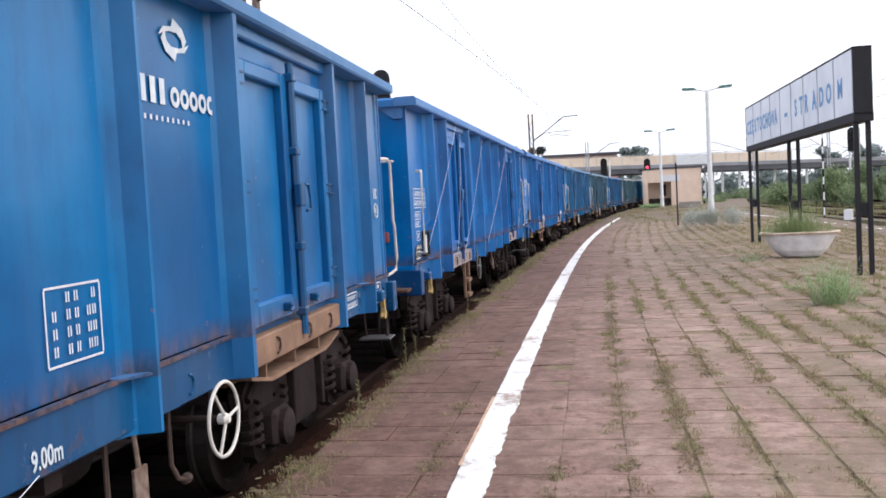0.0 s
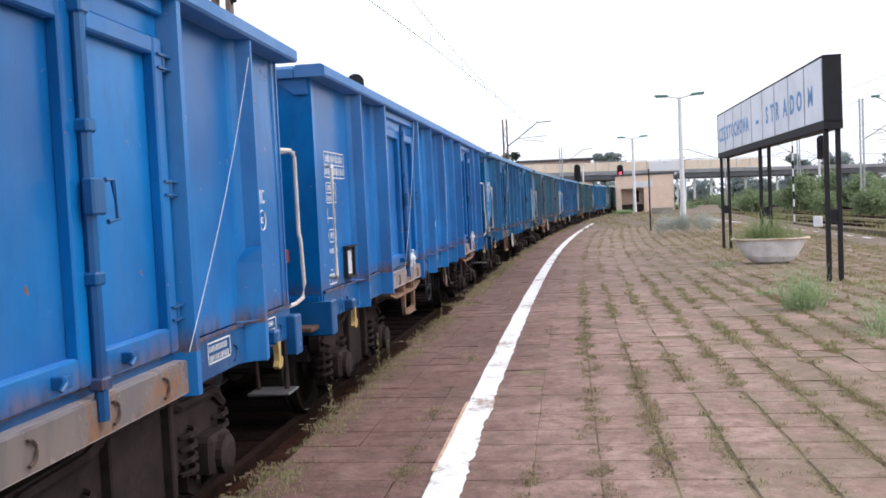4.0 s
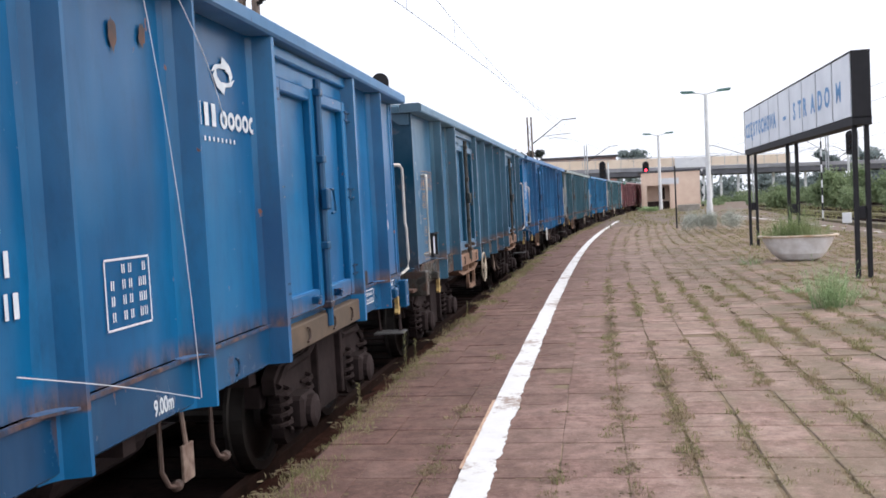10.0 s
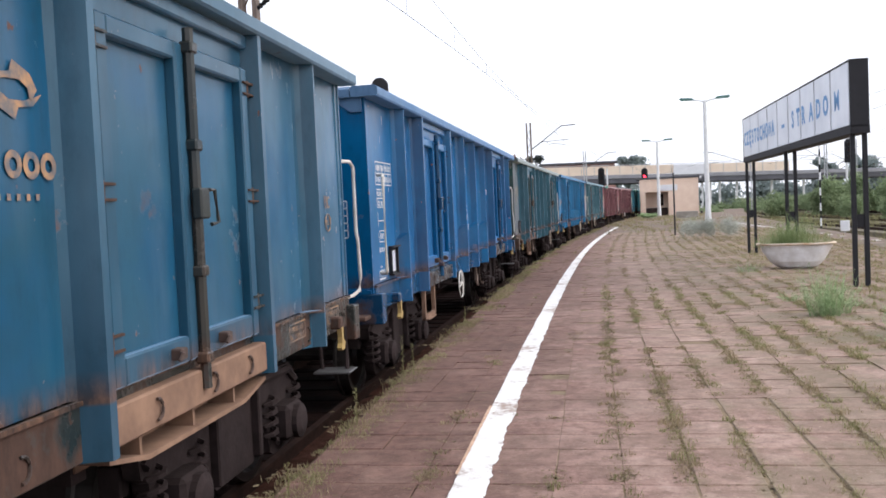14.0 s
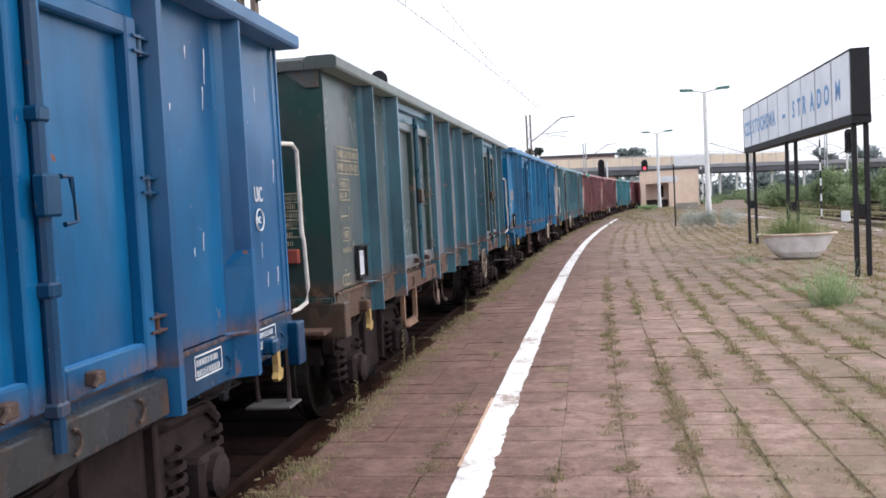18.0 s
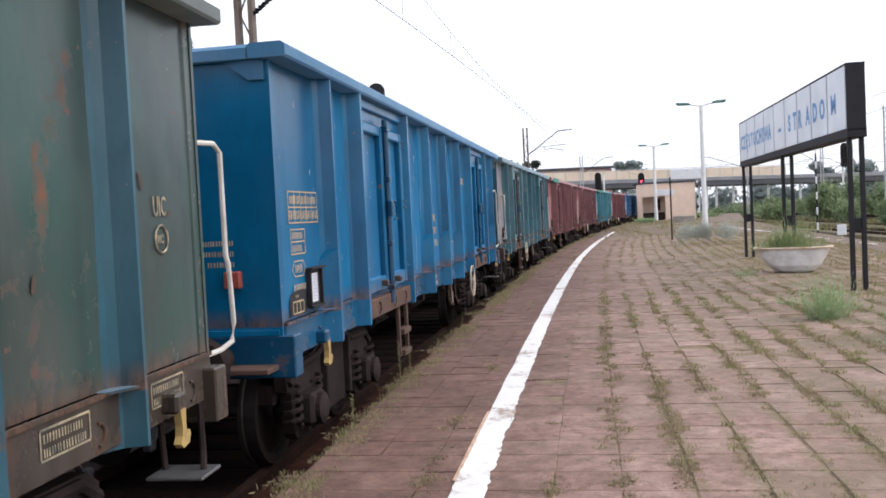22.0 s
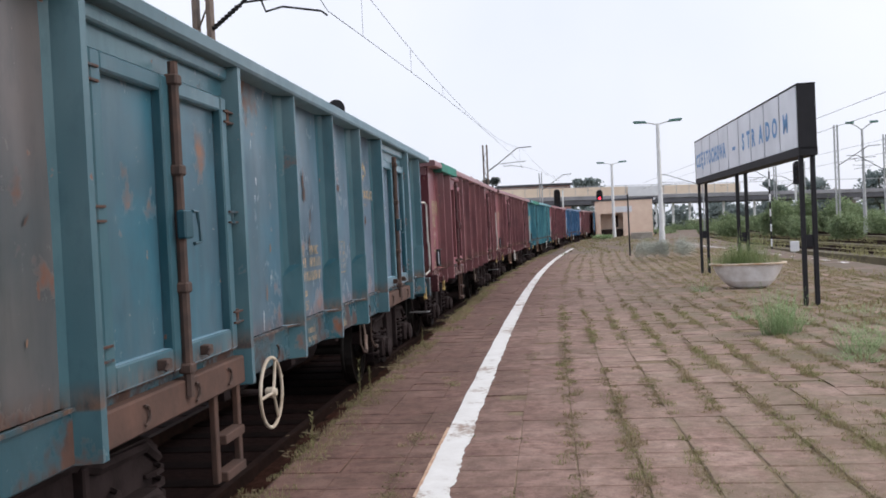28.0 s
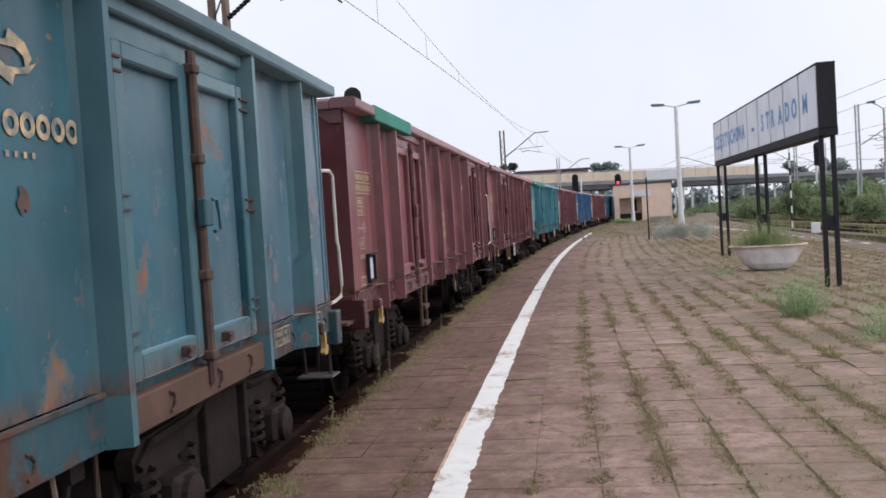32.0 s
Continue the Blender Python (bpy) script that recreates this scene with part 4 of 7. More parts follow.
# k: base, faded, rust, rust amount, chalk, rim colour, lettering, handwheel rel, step kind, label
BLUE, BLUE_F = (0.0, 0.107, 0.362), (0.0, 0.169, 0.5)
DULL, DULL_F = (0.012, 0.09, 0.22), (0.05, 0.15, 0.29)
TEAL, TEAL_F = (0.03, 0.12, 0.17), (0.1, 0.2, 0.24)
GREY, GREY_F = (0.02, 0.054, 0.048), (0.056, 0.074, 0.068)
WINE, WINE_F = (0.11, 0.03, 0.038), (0.19, 0.072, 0.078)
RUST = (0.2, 0.085, 0.05)
SPEC = {
    -2: ((0.0, 0.094, 0.295), (0.0, 0.154, 0.405), 0.15, "w", 8.62, "stirrup", "bright blue open goods wagon with white lettering and tan door sills"),
    -1: (BLUE, BLUE_F, 0.15, "w", 4.43, "ladder", "bright blue open goods wagon with loose pale cords"),
    0: (BLUE, BLUE_F, 0.12, "w", 4.75, "stirrup", "bright blue open goods wagon with knotted white cords"),
    1: ((0.0, 0.08, 0.222), (0.0, 0.134, 0.322), 0.2, "w", 4.63, "stirrup", "mid-blue open goods wagon with a white handwheel"),
    2: ((0.0, 0.066, 0.122), (0.014, 0.1, 0.175), 0.5, "y", 4.8, "stirrup", "faded teal-blue open goods wagon with rust and orange markings"),
    3: ((0.0, 0.068, 0.192), (0.0, 0.114, 0.284), 0.3, "w", 4.65, "stirrup", "blue open goods wagon with white scuffs on its door"),
    4: (GREY, GREY_F, 0.62, "y", 8.51, "stirrup", "grey-green weathered open goods wagon with rust stains"),
    5: ((0.0, 0.092, 0.214), (0.0, 0.144, 0.312), 0.25, "y", 8.7, "ladder", "blue open goods wagon with white streaks and a ladder step"),
    6: ((0.012, 0.09, 0.13), (0.05, 0.13, 0.165), 0.72, "y", 4.44, "ladder", "rusty grey-teal open goods wagon with faded orange markings"),
    7: (WINE, WINE_F, 0.3, "y", None, "ladder", "dark wine-red open goods wagon with a green patched rim"),
    8: (WINE, WINE_F, 0.35, "y", 4.6, "stirrup", "wine-red weathered open goods wagon"),
    9: ((0.02, 0.15, 0.21), (0.06, 0.24, 0.28), 0.3, "y", 8.6, "stirrup", "teal open goods wagon with a green corner"),
    10: (WINE, (0.17, 0.05, 0.06), 0.3, "w", 4.6, "stirrup", "wine-red open goods wagon"),
    11: (DULL, DULL_F, 0.3, "w", 4.6, "stirrup", "blue open goods wagon far down the train"),
    12: (WINE, WINE_F, 0.4, "w", 4.6, "stirrup", "dark red open goods wagon far down the train"),
    13: (TEAL, DULL_F, 0.4, "w", 4.6, "stirrup", "blue-green open goods wagon far down the train"),
}
M_BLUEPATCH = simple("fresh_blue_paint", (0.01, 0.1, 0.4), (0.02, 0.13, 0.34), 9.0, 0.6, bumpy=0.1)
M_RUSTPATCH = simple("brown_rust_stain", (0.13, 0.07, 0.05), (0.05, 0.05, 0.06), 14.0, 0.85, bumpy=0.2)
# blots on the sheets: rel, height, width, rise
PATCHES = {1: [(7.34, 2.78, 0.07, 0.17, M_RUSTPATCH, "brown rust stain"), (7.62, 2.84, 0.07, 0.13, M_RUSTPATCH, "brown rust stain"), (11.54, 1.29, 0.2, 0.15, M_STEEL_DARK, "blot of black paint")],
           4: [(9.56, 1.34, 0.16, 0.2, M_BLUEPATCH, "blot of fresh blue paint"), (4.98, 1.7, 0.05, 0.24, M_RUSTPATCH, "brown rust stain")],
           6: [(8.6, 2.1, 0.09, 0.11, M_RUSTPATCH, "brown rust stain"), (6.02, 2.3, 0.06, 0.3, M_RUSTPATCH, "brown rust stain"), (7.3, 2.44, 0.1, 0.08, M_RUSTPATCH, "brown rust stain")]}
# runs of white paint: rel, top and length of the clear ones, then the count of small chips
DRIPS = {2: ([(5.62, 2.55, 0.24), (5.6, 1.95, 0.2), (4.81, 2.4, 0.12), (4.83, 2.32, 0.06)], 6),
         3: ([(7.07, 3.0, 0.1), (7.08, 2.76, 0.09), (7.11, 2.66, 0.06), (7.3, 2.7, 0.08), (7.14, 2.58, 0.09), (7.18, 2.42, 0.06), (7.34, 2.47, 0.14), (7.25, 2.02, 0.14), (7.37, 2.16, 0.05),
              (7.42, 1.5, 0.06), (6.1, 1.62, 0.16), (8.29, 2.9, 0.08), (8.42, 2.87, 0.04), (12.0, 2.94, 0.2), (11.95, 2.72, 0.13), (13.08, 2.36, 0.16), (12.85, 1.6, 0.1), (13.05, 1.62, 0.12)], 150),
         5: ([(11.83, 2.9, 0.34), (11.73, 2.53, 0.12), (11.68, 2.27, 0.14), (11.6, 1.91, 0.15), (4.98, 1.8, 0.44), (5.05, 2.76, 0.09), (5.35, 2.38, 0.42), (5.6, 1.82, 0.22), (5.0, 2.5, 0.08), (4.54, 2.47, 0.06)], 26),
         6: ([(4.69, 2.72, 0.07), (4.77, 2.45, 0.06), (4.73, 2.32, 0.06), (5.01, 1.72, 0.1), (4.8, 1.46, 0.14)], 8)}
LEAF_DRIPS = {3: [(10.79, 2.88, 0.08), (10.94, 2.88, 0.04), (10.88, 2.79, 0.07), (10.91, 2.64, 0.07), (10.93, 2.5, 0.04), (3.2, 2.8, 0.3), (3.25, 2.4, 0.45), (2.9, 2.5, 0.2), (3.0, 2.1, 0.3), (9.6, 2.7, 0.1), (9.75, 2.2, 0.08)],
              5: [(10.88, 2.9, 1.45), (10.86, 2.75, 0.2), (10.91, 2.5, 0.12), (10.78, 2.5, 0.08), (10.68, 2.0, 0.06), (10.92, 2.42, 0.16)]}
M_DRIP = simple("white_paint_drip", (0.72, 0.76, 0.8), (0.5, 0.57, 0.64), 12.0, 0.6, bumpy=0)
M_GREENRIM = simple("flaking_green_paint", (0.03, 0.26, 0.2), (0.04, 0.16, 0.13), 3.0, 0.7)
THIRD = {2: (0.0, 0.068, 0.15), 4: (0.022, 0.066, 0.054), 6: (0.02, 0.115, 0.16)}
STAKES = {2: ((0.007, 0.064, 0.118), (0.028, 0.108, 0.178)), 4: ((0.01, 0.07, 0.105), (0.028, 0.11, 0.155)), 6: ((0.018, 0.098, 0.132), (0.07, 0.155, 0.185))}
M_BLUESILL = paint("rusty_blue_sill", (0.05, 0.075, 0.12), (0.17, 0.14, 0.13), (0.24, 0.115, 0.055), 71, 0.7)
M_BRAKEPLATE = simple("rust_stained_pale_paint", (0.27, 0.2, 0.165), (0.1, 0.055, 0.04), 16.0, 0.7, bumpy=0.1)
M_STEPGREY = simple("worn_grey_steel", (0.16, 0.16, 0.165), (0.08, 0.075, 0.075), 6.0, 0.5, 0.4)
M_PRINT = simple("pale_blue_print", (0.4, 0.45, 0.6), (0.3, 0.34, 0.5), 12.0, 0.8, bumpy=0)
WAGONS, WHEELS = {}, []


def make_wagon(k):
    base, faded, rust, ink, wheel_at, step, label = SPEC[k]
    skin = paint("wagon_paint", base, faded, (0.28, 0.14, 0.075) if k == 6 else RUST, k + 5, rust, third=THIRD.get(k), sky_tint={2: 0.4, 4: 0.85, 6: 0.85}.get(k, 0.15), veil={4: 0.55, 6: 1.0}.get(k, 0.85))
    pole = paint("wagon_stake_paint", *STAKES[k], RUST, k + 65, rust * 0.6, sky_tint=0.4) if k in STAKES else skin
    pink = paint("rusty_pink_paint", (0.055, 0.078, 0.086), (0.14, 0.12, 0.115), RUST, 91, 0.75, sky_tint=0.5) if k == 6 else skin
    if k == 2:
        pink = paint("rust_stained_paint", (0.006, 0.056, 0.105), (0.045, 0.09, 0.135), (0.12, 0.065, 0.05), 93, 0.75)
    # rusty grey bays, the pinkish sky reflection at low angles coloured in too
    if k == 4:
        pink = paint("rusty_sky_pink_paint", (0.048, 0.063, 0.057), (0.122, 0.108, 0.102), RUST, 97, 0.6, veil=0.7, sky_tint=0.85)
    # lower sill: wagon colours darkened for the shade low on the side, with rust
    lower = paint("shade_dark_sill_paint", tuple(0.6 * v + 0.004 for v in base), tuple(0.62 * v + 0.008 for v in faded), (0.13, 0.065, 0.05), k + 25, min(1.0, rust + 0.18), veil=0.2)
    if k == 2:
        lower = paint("grimy_sill_paint", (0.016, 0.03, 0.034), (0.055, 0.05, 0.042), (0.08, 0.042, 0.03), k + 25, 0.8, veil=0.08)
    if k == 4:
        lower = paint("brown_sill_paint", (0.04, 0.033, 0.028), (0.08, 0.062, 0.048), (0.1, 0.055, 0.038), k + 25, 0.7, veil=0.15)
    if k in (3, 6):
        lower = paint("shade_dark_sill_paint", tuple((0.5 if k == 3 else 0.75) * v for v in base), tuple((0.5 if k == 3 else 0.75) * v for v in faded), (0.1, 0.05, 0.036), k + 25, rust + 0.1, veil=0.2)
    grimy = paint("grimy_blue_sill_paint", (0.012, 0.023, 0.035), (0.03, 0.034, 0.038), (0.06, 0.033, 0.024), k + 27, 0.7, veil=0.1) if k == 3 else lower
    # rim: wagon colours paled to put sky light from above into them
    rim = paint("sky_paled_rim_paint", tuple(0.9 * v + 0.01 for v in faded), tuple(v * 0.75 + (0.035 if k == 4 else 0.07) for v in faded), RUST, k + 45, rust * 0.7, rough=0.45)
    posts = LAYOUTS[BUILT.get(k, "a")]
    doors = [(posts[1], posts[2]), (posts[6], posts[7])]
    letter = M_LETTER if ink == "w" else M_LETTER_OLD
    if k in (2, 4, 6):
        letter = simple("half_gone_stencil_paint", {2: (0.46, 0.26, 0.13), 4: (0.5, 0.4, 0.27), 6: (0.62, 0.44, 0.26)}[k], tuple(0.6 * a + 0.4 * b for a, b in zip(base, faded)), 11.0, 0.7, bumpy=0)
    w = thing("goods_wagon", wagon_pose(k, 0.0), label, "goods wagon", "wagons of the train")
    WAGONS[k] = w
    mirror = Matrix.Rotation(math.pi, 4, "Z")
    part("side_wall", cached("side_wall", b_backing), skin, w)
    part("side_wall", cached("side_wall", b_backing), skin, w, at=mirror)
    for i, (a, b) in enumerate(bays(posts)):
        part("side_panel", cached(("side_panel", a, b), lambda bm: b_bay(bm, a, b)), pink if (k == 6 and i < 2) or (k == 4 and 3 <= i <= 5) else skin, w)
    part("side_sill", cached("side_sill", b_sill), lower, w)
    part("side_sill", cached("side_sill", b_sill), lower, w, at=mirror)
    part("top_rim", cached("rim_side", b_rim_side), rim, w)
    part("top_rim", cached("rim_side", b_rim_side), rim, w, at=mirror)
    for sgn in (-1, 1):
        turn = Matrix.Identity(4) if sgn < 0 else mirror
        part("end_wall", cached("end_wall", b_end), pink if k == 2 and sgn < 0 else skin, w, at=turn @ Matrix.Translation((0, -HALF, 0)))
        part("top_rim", cached("rim_end", b_rim_end), rim, w, at=turn @ Matrix.Translation((0, -HALF, 0)))
        part("end_beam", cached("end_beam", b_end_beam), lower, w, at=turn @ Matrix.Translation((0, -HALF, 0)))
        for x in (-1, 1):
            part("gusset", cached("gusset", b_bracket), rim, w, at=turn @ Matrix.Translation((x * 1.3, -HALF, TOP - 0.105)) @ Matrix.Diagonal((x, 1, 1, 1)))
            part("buffer", cached("buffer", b_buffer), M_UNDER, w, at=turn @ Matrix.Translation((x * 0.875, -HALF - 0.02, 1.06)))
            part("corner_post", cached("corner_post", b_corner), skin, w, at=turn @ Matrix.Translation((0, -HALF + 0.05, 0)) if x > 0 else turn @ Matrix.Translation((0, -HALF + 0.05, 0)) @ Matrix.Diagonal((-1, 1, 1, 1)))
        part("coupling", cached("coupling", b_coupling), M_UNDER, w, at=turn @ Matrix.Translation((0, -HALF, 0)))
        for x in (-0.4, 0.4):
            part("brake_hose", cached("brake_hose", b_hose), M_STEEL_DARK, w, "black rubber brake hose", at=turn @ Matrix.Translation((x, -HALF, 0)))
        part("end_handrail", cached("end_handrail", b_rail_end), M_WHITE, w, "bent white handrail", at=turn @ Matrix.Translation((-1.36, -HALF - 0.02, 2.38)) @ Matrix.Diagonal((1, 0.72, 1, 1)))
        part("tail_lamp_bracket", cached("lamp_red", b_lamp_red), M_REDBOX, w, "small red box", at=turn @ Matrix.Translation((1.0, -HALF - 0.02, 1.62)))
    if k <= 3 or k == 6:
        part("side_handrail", cached("side_handrail", b_rail_side), M_WHITE, w, "white side handrail", at=Matrix.Translation((OUT - 0.05, W(0.12), 1.9)))
    for p in posts:
        door = any(abs(p - q) < 0.01 for d in doors for q in d)
        part("stake", cached("door_post", b_dpost) if door else cached("stake", b_post), pole, w, at=Matrix.Translation((0, W(p), 0)))
        part("stake", cached("stake", b_post), skin, w, at=mirror @ Matrix.Translation((0, W(p), 0)))
    for a, b in doors:
        mid = (a + b) / 2
        for y0 in (mid - 0.015 - LEAF, mid + 0.015):
            leaf = part("door_leaf", cached("leaf", b_leaf), skin, w, at=Matrix.Translation((SIDE + 0.012, W(y0), 0)))
            part("leaf_frame", cached("leaf_frame", b_leaf_frame), skin if k == 4 else pole, leaf)
        for y in (a + 0.11, b - 0.11):
            for z in (1.5, 2.15, 2.8):
                part("hinge", cached("hinge", b_hinge), lower, w, at=Matrix.Translation((SIDE + 0.06, W(y), z)))
        for y in (mid - 0.3, mid + 0.28):
            part("door_latch", cached("door_latch", b_latch), M_RUSTBAR if k > 1 else lower, w, "small door latch", at=Matrix.Translation((SIDE + 0.09, W(y), 1.36)) @ Matrix.Diagonal((1, 0.7, 0.7, 1)))
        bar = part("lock_bar", cached("lock_bar", b_lockbar), M_RUSTBAR if k == 6 else pole if k == 4 else lower, w, "upright lock bar", at=Matrix.Translation((SIDE + 0.12, W(mid), 0)))
        part("lock_handle", cached("lock_handle", b_handle), lower, bar)
        dsill = part("door_sill", cached("door_sill", b_doorsill), (M_BLUESILL if k in (-1, 0) else M_SILLBROWN if k == 1 else M_RUSTSILL) if k < 3 else (grimy if k == 3 else M_RUSTSILL2 if k not in (7, 8) else lower), w, "rusty door sill", at=Matrix.Translation((0, W(mid), 0)))
        for y in (-0.55, 0.1, 0.62):
            part("lashing_ring", cached("lashing_ring", b_dring), M_RUSTBAR, dsill, at=Matrix.Translation((OUT - 0.018, y, 1.15)))
        if k in (-2, 0, 2):
            part("sill_flange", cached("sill_flange", b_sill_flange), M_RUSTSILL2 if k > 2 else M_RUSTSILL, dsill, "rusty angle iron")
        part("door_header", cached(("door_header", round(b - a, 2)), lambda bm: b_header(bm, b - a - 0.14)), pole, w, at=Matrix.Translation((0, W(mid), 0)))
    for rel in (0.9, 5.0, 8.5, 12.0, 12.95):
        part("lashing_ring", cached("lashing_ring", b_dring), lower, w, at=Matrix.Translation((SIDE + 0.04, W(rel), 1.13)))
    if step == "stirrup":
        part("step", cached("stirrup", b_stirrup), M_RUSTSILL, w, "tan bent step", at=Matrix.Translation((OUT - 0.1, W({2: 4.0, 3: 2.75, 4: 2.86}.get(k, 3.9)), 0)))
    else:
        part("step", cached("ladder", b_ladder), M_RUSTSILL if k < 3 else M_RUSTSILL2, w, "rusty two-rung step", at=Matrix.Translation((OUT - 0.1, W(3.86), 0)))
    if wheel_at:
        rim_mat = {-1: M_STEPGREY, 0: M_STEEL_DARK, 2: M_WHEELOLD, 4: M_WHEELRUST, 5: M_WHEELOLD, 6: M_WHEELOLD}.get(k, M_WHITE)
        note = {0: "dark brake handwheel", -1: "grey brake handwheel", 4: "grey-brown brake handwheel"}.get(k, "dirty white brake handwheel")
        grow = 1.24 if k in (2, 4, 5, 6) else 1.0
        hw = part("handwheel", cached("handwheel", b_handwheel), rim_mat, w, note, at=Matrix.Translation((OUT + 0.02, W(wheel_at), 0.92)) @ Matrix.Rotation(radians(37 * k), 4, "X") @ Matrix.Scale(grow, 4))
        part("spindle", cached("spindle", b_spindle), M_UNDER, hw)
    plate = part("label_holder", cached("label_holder", b_plate), M_STEEL_DARK, w, "dark label holder", at=Matrix.Translation((SKIN, W(posts[0] - 0.32), 1.5)) @ Matrix.Diagonal((1, 0.86, 0.9, 1)))
    part("paper", cached("paper", b_paper), M_PAPER, plate, "white paper label")
    part("print", cached("print", lambda bm: grid_box(bm, 0.13, 0.2, 4, 7, 0.0025)), M_PRINT, plate, "pale blue printed grid", at=Matrix.Translation((0.0225, -0.07, -0.105)))
    for rel, z in ((0.66 if k == -1 else 0.88, 0.93), (12.66, 0.95)):
        part("tow_hook", cached("tow_hook", b_hook), M_YELLOW, w, "yellow tow hook", at=Matrix.Translation((OUT - 0.04, W(rel), z)))
        part("hook_bracket", cached("hook_bracket", lambda bm: block(bm, SIDE - 0.05, OUT - 0.02, -0.06, 0.05, 0.0, 0.1, 0.015)), lower, w, at=Matrix.Translation((0, W(rel), z + 0.13)))
    mid = {1: 8.1, 4: 5.45, 6: 8.93}.get(k, 8.2)
    part("brake_plate", cached("brake_plate", b_brake_plate), M_BRAKEPLATE, w, "rust-stained pale brake changeover plate", at=Matrix.Translation((1.2, W(mid), 0.69)))
    for rel, z, mt, note in ((mid - 0.3, 0.68, M_RUSTBAR, "rusty brake lever"), (mid + 0.33, 0.66, M_RUSTBAR, "rusty brake lever")):
        part("brake_lever", cached("brake_lever", b_brake_lever), mt, w, note, at=Matrix.Translation((1.2, W(rel), z + 0.04)))
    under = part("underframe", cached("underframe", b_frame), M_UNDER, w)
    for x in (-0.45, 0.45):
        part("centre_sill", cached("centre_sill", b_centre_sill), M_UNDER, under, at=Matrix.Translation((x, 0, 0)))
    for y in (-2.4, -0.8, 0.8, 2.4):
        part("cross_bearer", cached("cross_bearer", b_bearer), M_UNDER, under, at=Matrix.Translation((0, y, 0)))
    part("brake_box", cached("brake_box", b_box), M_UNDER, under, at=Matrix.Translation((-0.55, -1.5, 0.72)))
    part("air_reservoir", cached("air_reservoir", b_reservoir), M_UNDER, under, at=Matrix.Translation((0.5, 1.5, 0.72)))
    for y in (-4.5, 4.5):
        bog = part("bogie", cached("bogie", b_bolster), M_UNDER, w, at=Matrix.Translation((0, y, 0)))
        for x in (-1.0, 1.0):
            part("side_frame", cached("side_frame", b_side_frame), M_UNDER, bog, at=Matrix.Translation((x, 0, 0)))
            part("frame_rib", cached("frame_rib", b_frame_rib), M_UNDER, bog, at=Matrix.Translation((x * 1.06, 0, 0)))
        for dy in (-1.22, 1.22):
            part("headstock", cached("headstock", b_headstock), M_UNDER, bog, at=Matrix.Translation((0, dy, 0)))
        for dy in (-0.9, 0.9):
            for x in (-1, 1):
                part("axle_box", cached("axle_box", b_axlebox), M_UNDER, bog, at=Matrix.Translation((x * 1.05, dy, 0)) @ Matrix.Diagonal((x, 1, 1, 1)))
            for dd in (-0.27, 0.27):
                part("coil_spring", cached("coil_spring", b_spring), M_UNDER, bog, at=Matrix.Translation((1.05, dy + dd, 0)))
            wset = part("wheelset", cached("wheelset", b_wheelset), M_TYRE, w, at=Matrix.Translation((0, y + dy, 0.46)))
            for x in (-1, 1):
                part("wheel", cached("wheel", b_wheel), M_TYRE, wset, at=Matrix.Translation((0.752 * x, 0, 0)) @ (Matrix.Identity(4) if x > 0 else mirror))
            WHEELS.append((k, wset, y + dy))
    # markings on the near corner, the middle bays and the far corner
    def mark(key, build, rel, z, name="marking", note=""):
        ob = part(name, cached(key, build), letter, w, note, at=Matrix.Translation((SKIN if z > 1.3 else SIDE + 0.039, W(rel), z)))
        tagged(ob, kind="stuff")
    x0, z0 = {-1: (0.36, 1.95), 2: (0.56, 2.22), 5: (0.4, 2.0), 6: (0.36, 2.25)}.get(k, (0.44, 2.3))
    mark("m_table", lambda bm: grid_box(bm, 0.68, 0.23, 5, 2, 0.005), x0, z0)
    mark("m_cols", lambda bm: bars(bm, [0.95], 0.62, 0.06, 0.05), x0 + 0.04, z0 + 0.14)
    mark("m_cols2", lambda bm: bars(bm, [1.0], 0.64, 0.065, 0.05), x0 + 0.02, z0 + 0.025)
    mark("m_frame", lambda bm: grid_box(bm, 0.32, 0.18, 1, 2, 0.005), x0 + 0.02, z0 - 0.23)
    mark("m_line1", lambda bm: bars(bm, [0.9, 0.8], 0.26, 0.05, 0.045), x0 + 0.05, z0 - 0.12)
    low = z0 - 0.4
    if z0 > 2.1:
        mark("m_dim", b_dim, x0 + 0.03, low - 0.02)
        low -= 0.19
    mark("m_hex", hexagon, x0 + 0.02, low)
    mark("m_line2", lambda bm: bars(bm, [0.8], 0.2, 0.06, 0.05), x0 + 0.09, low + 0.03)
    mark("m_line3", lambda bm: bars(bm, [1.0], 0.26, 0.045, 0.05), x0 + 0.04, low - 0.1)
    if k in (-1, 1, 5):
        bm = bmesh.new()
        arc_band(bm, [(0.0, 0.0), (0.36, 0.0), (0.38, 0.12), (0.36, 0.2), (0.05, 0.17), (-0.01, 0.1)])
        tagged(part("paint_patch", bm, M_STEEL_DARK, w, "patch of black paint behind the load diagram", at=Matrix.Translation((SKIN - 0.003, W(x0 - 0.06), 1.32))), kind="stuff")
    for rel, z, wide, high, mt, note in PATCHES.get(k, ()):
        bm = bmesh.new()
        ring = []
        for q in range(18):
            a = 6.2832 * q / 18
            r = 1.0 + 0.7 * noise.noise((math.cos(a) * 1.6 + rel, math.sin(a) * 1.6, z)) + 0.3 * noise.noise((math.cos(a) * 5, math.sin(a) * 5 + rel, z))
            ring.append((wide * (0.5 + 0.45 * r * math.cos(a)), high * (0.5 + 0.45 * r * math.sin(a))))
        arc_band(bm, ring)
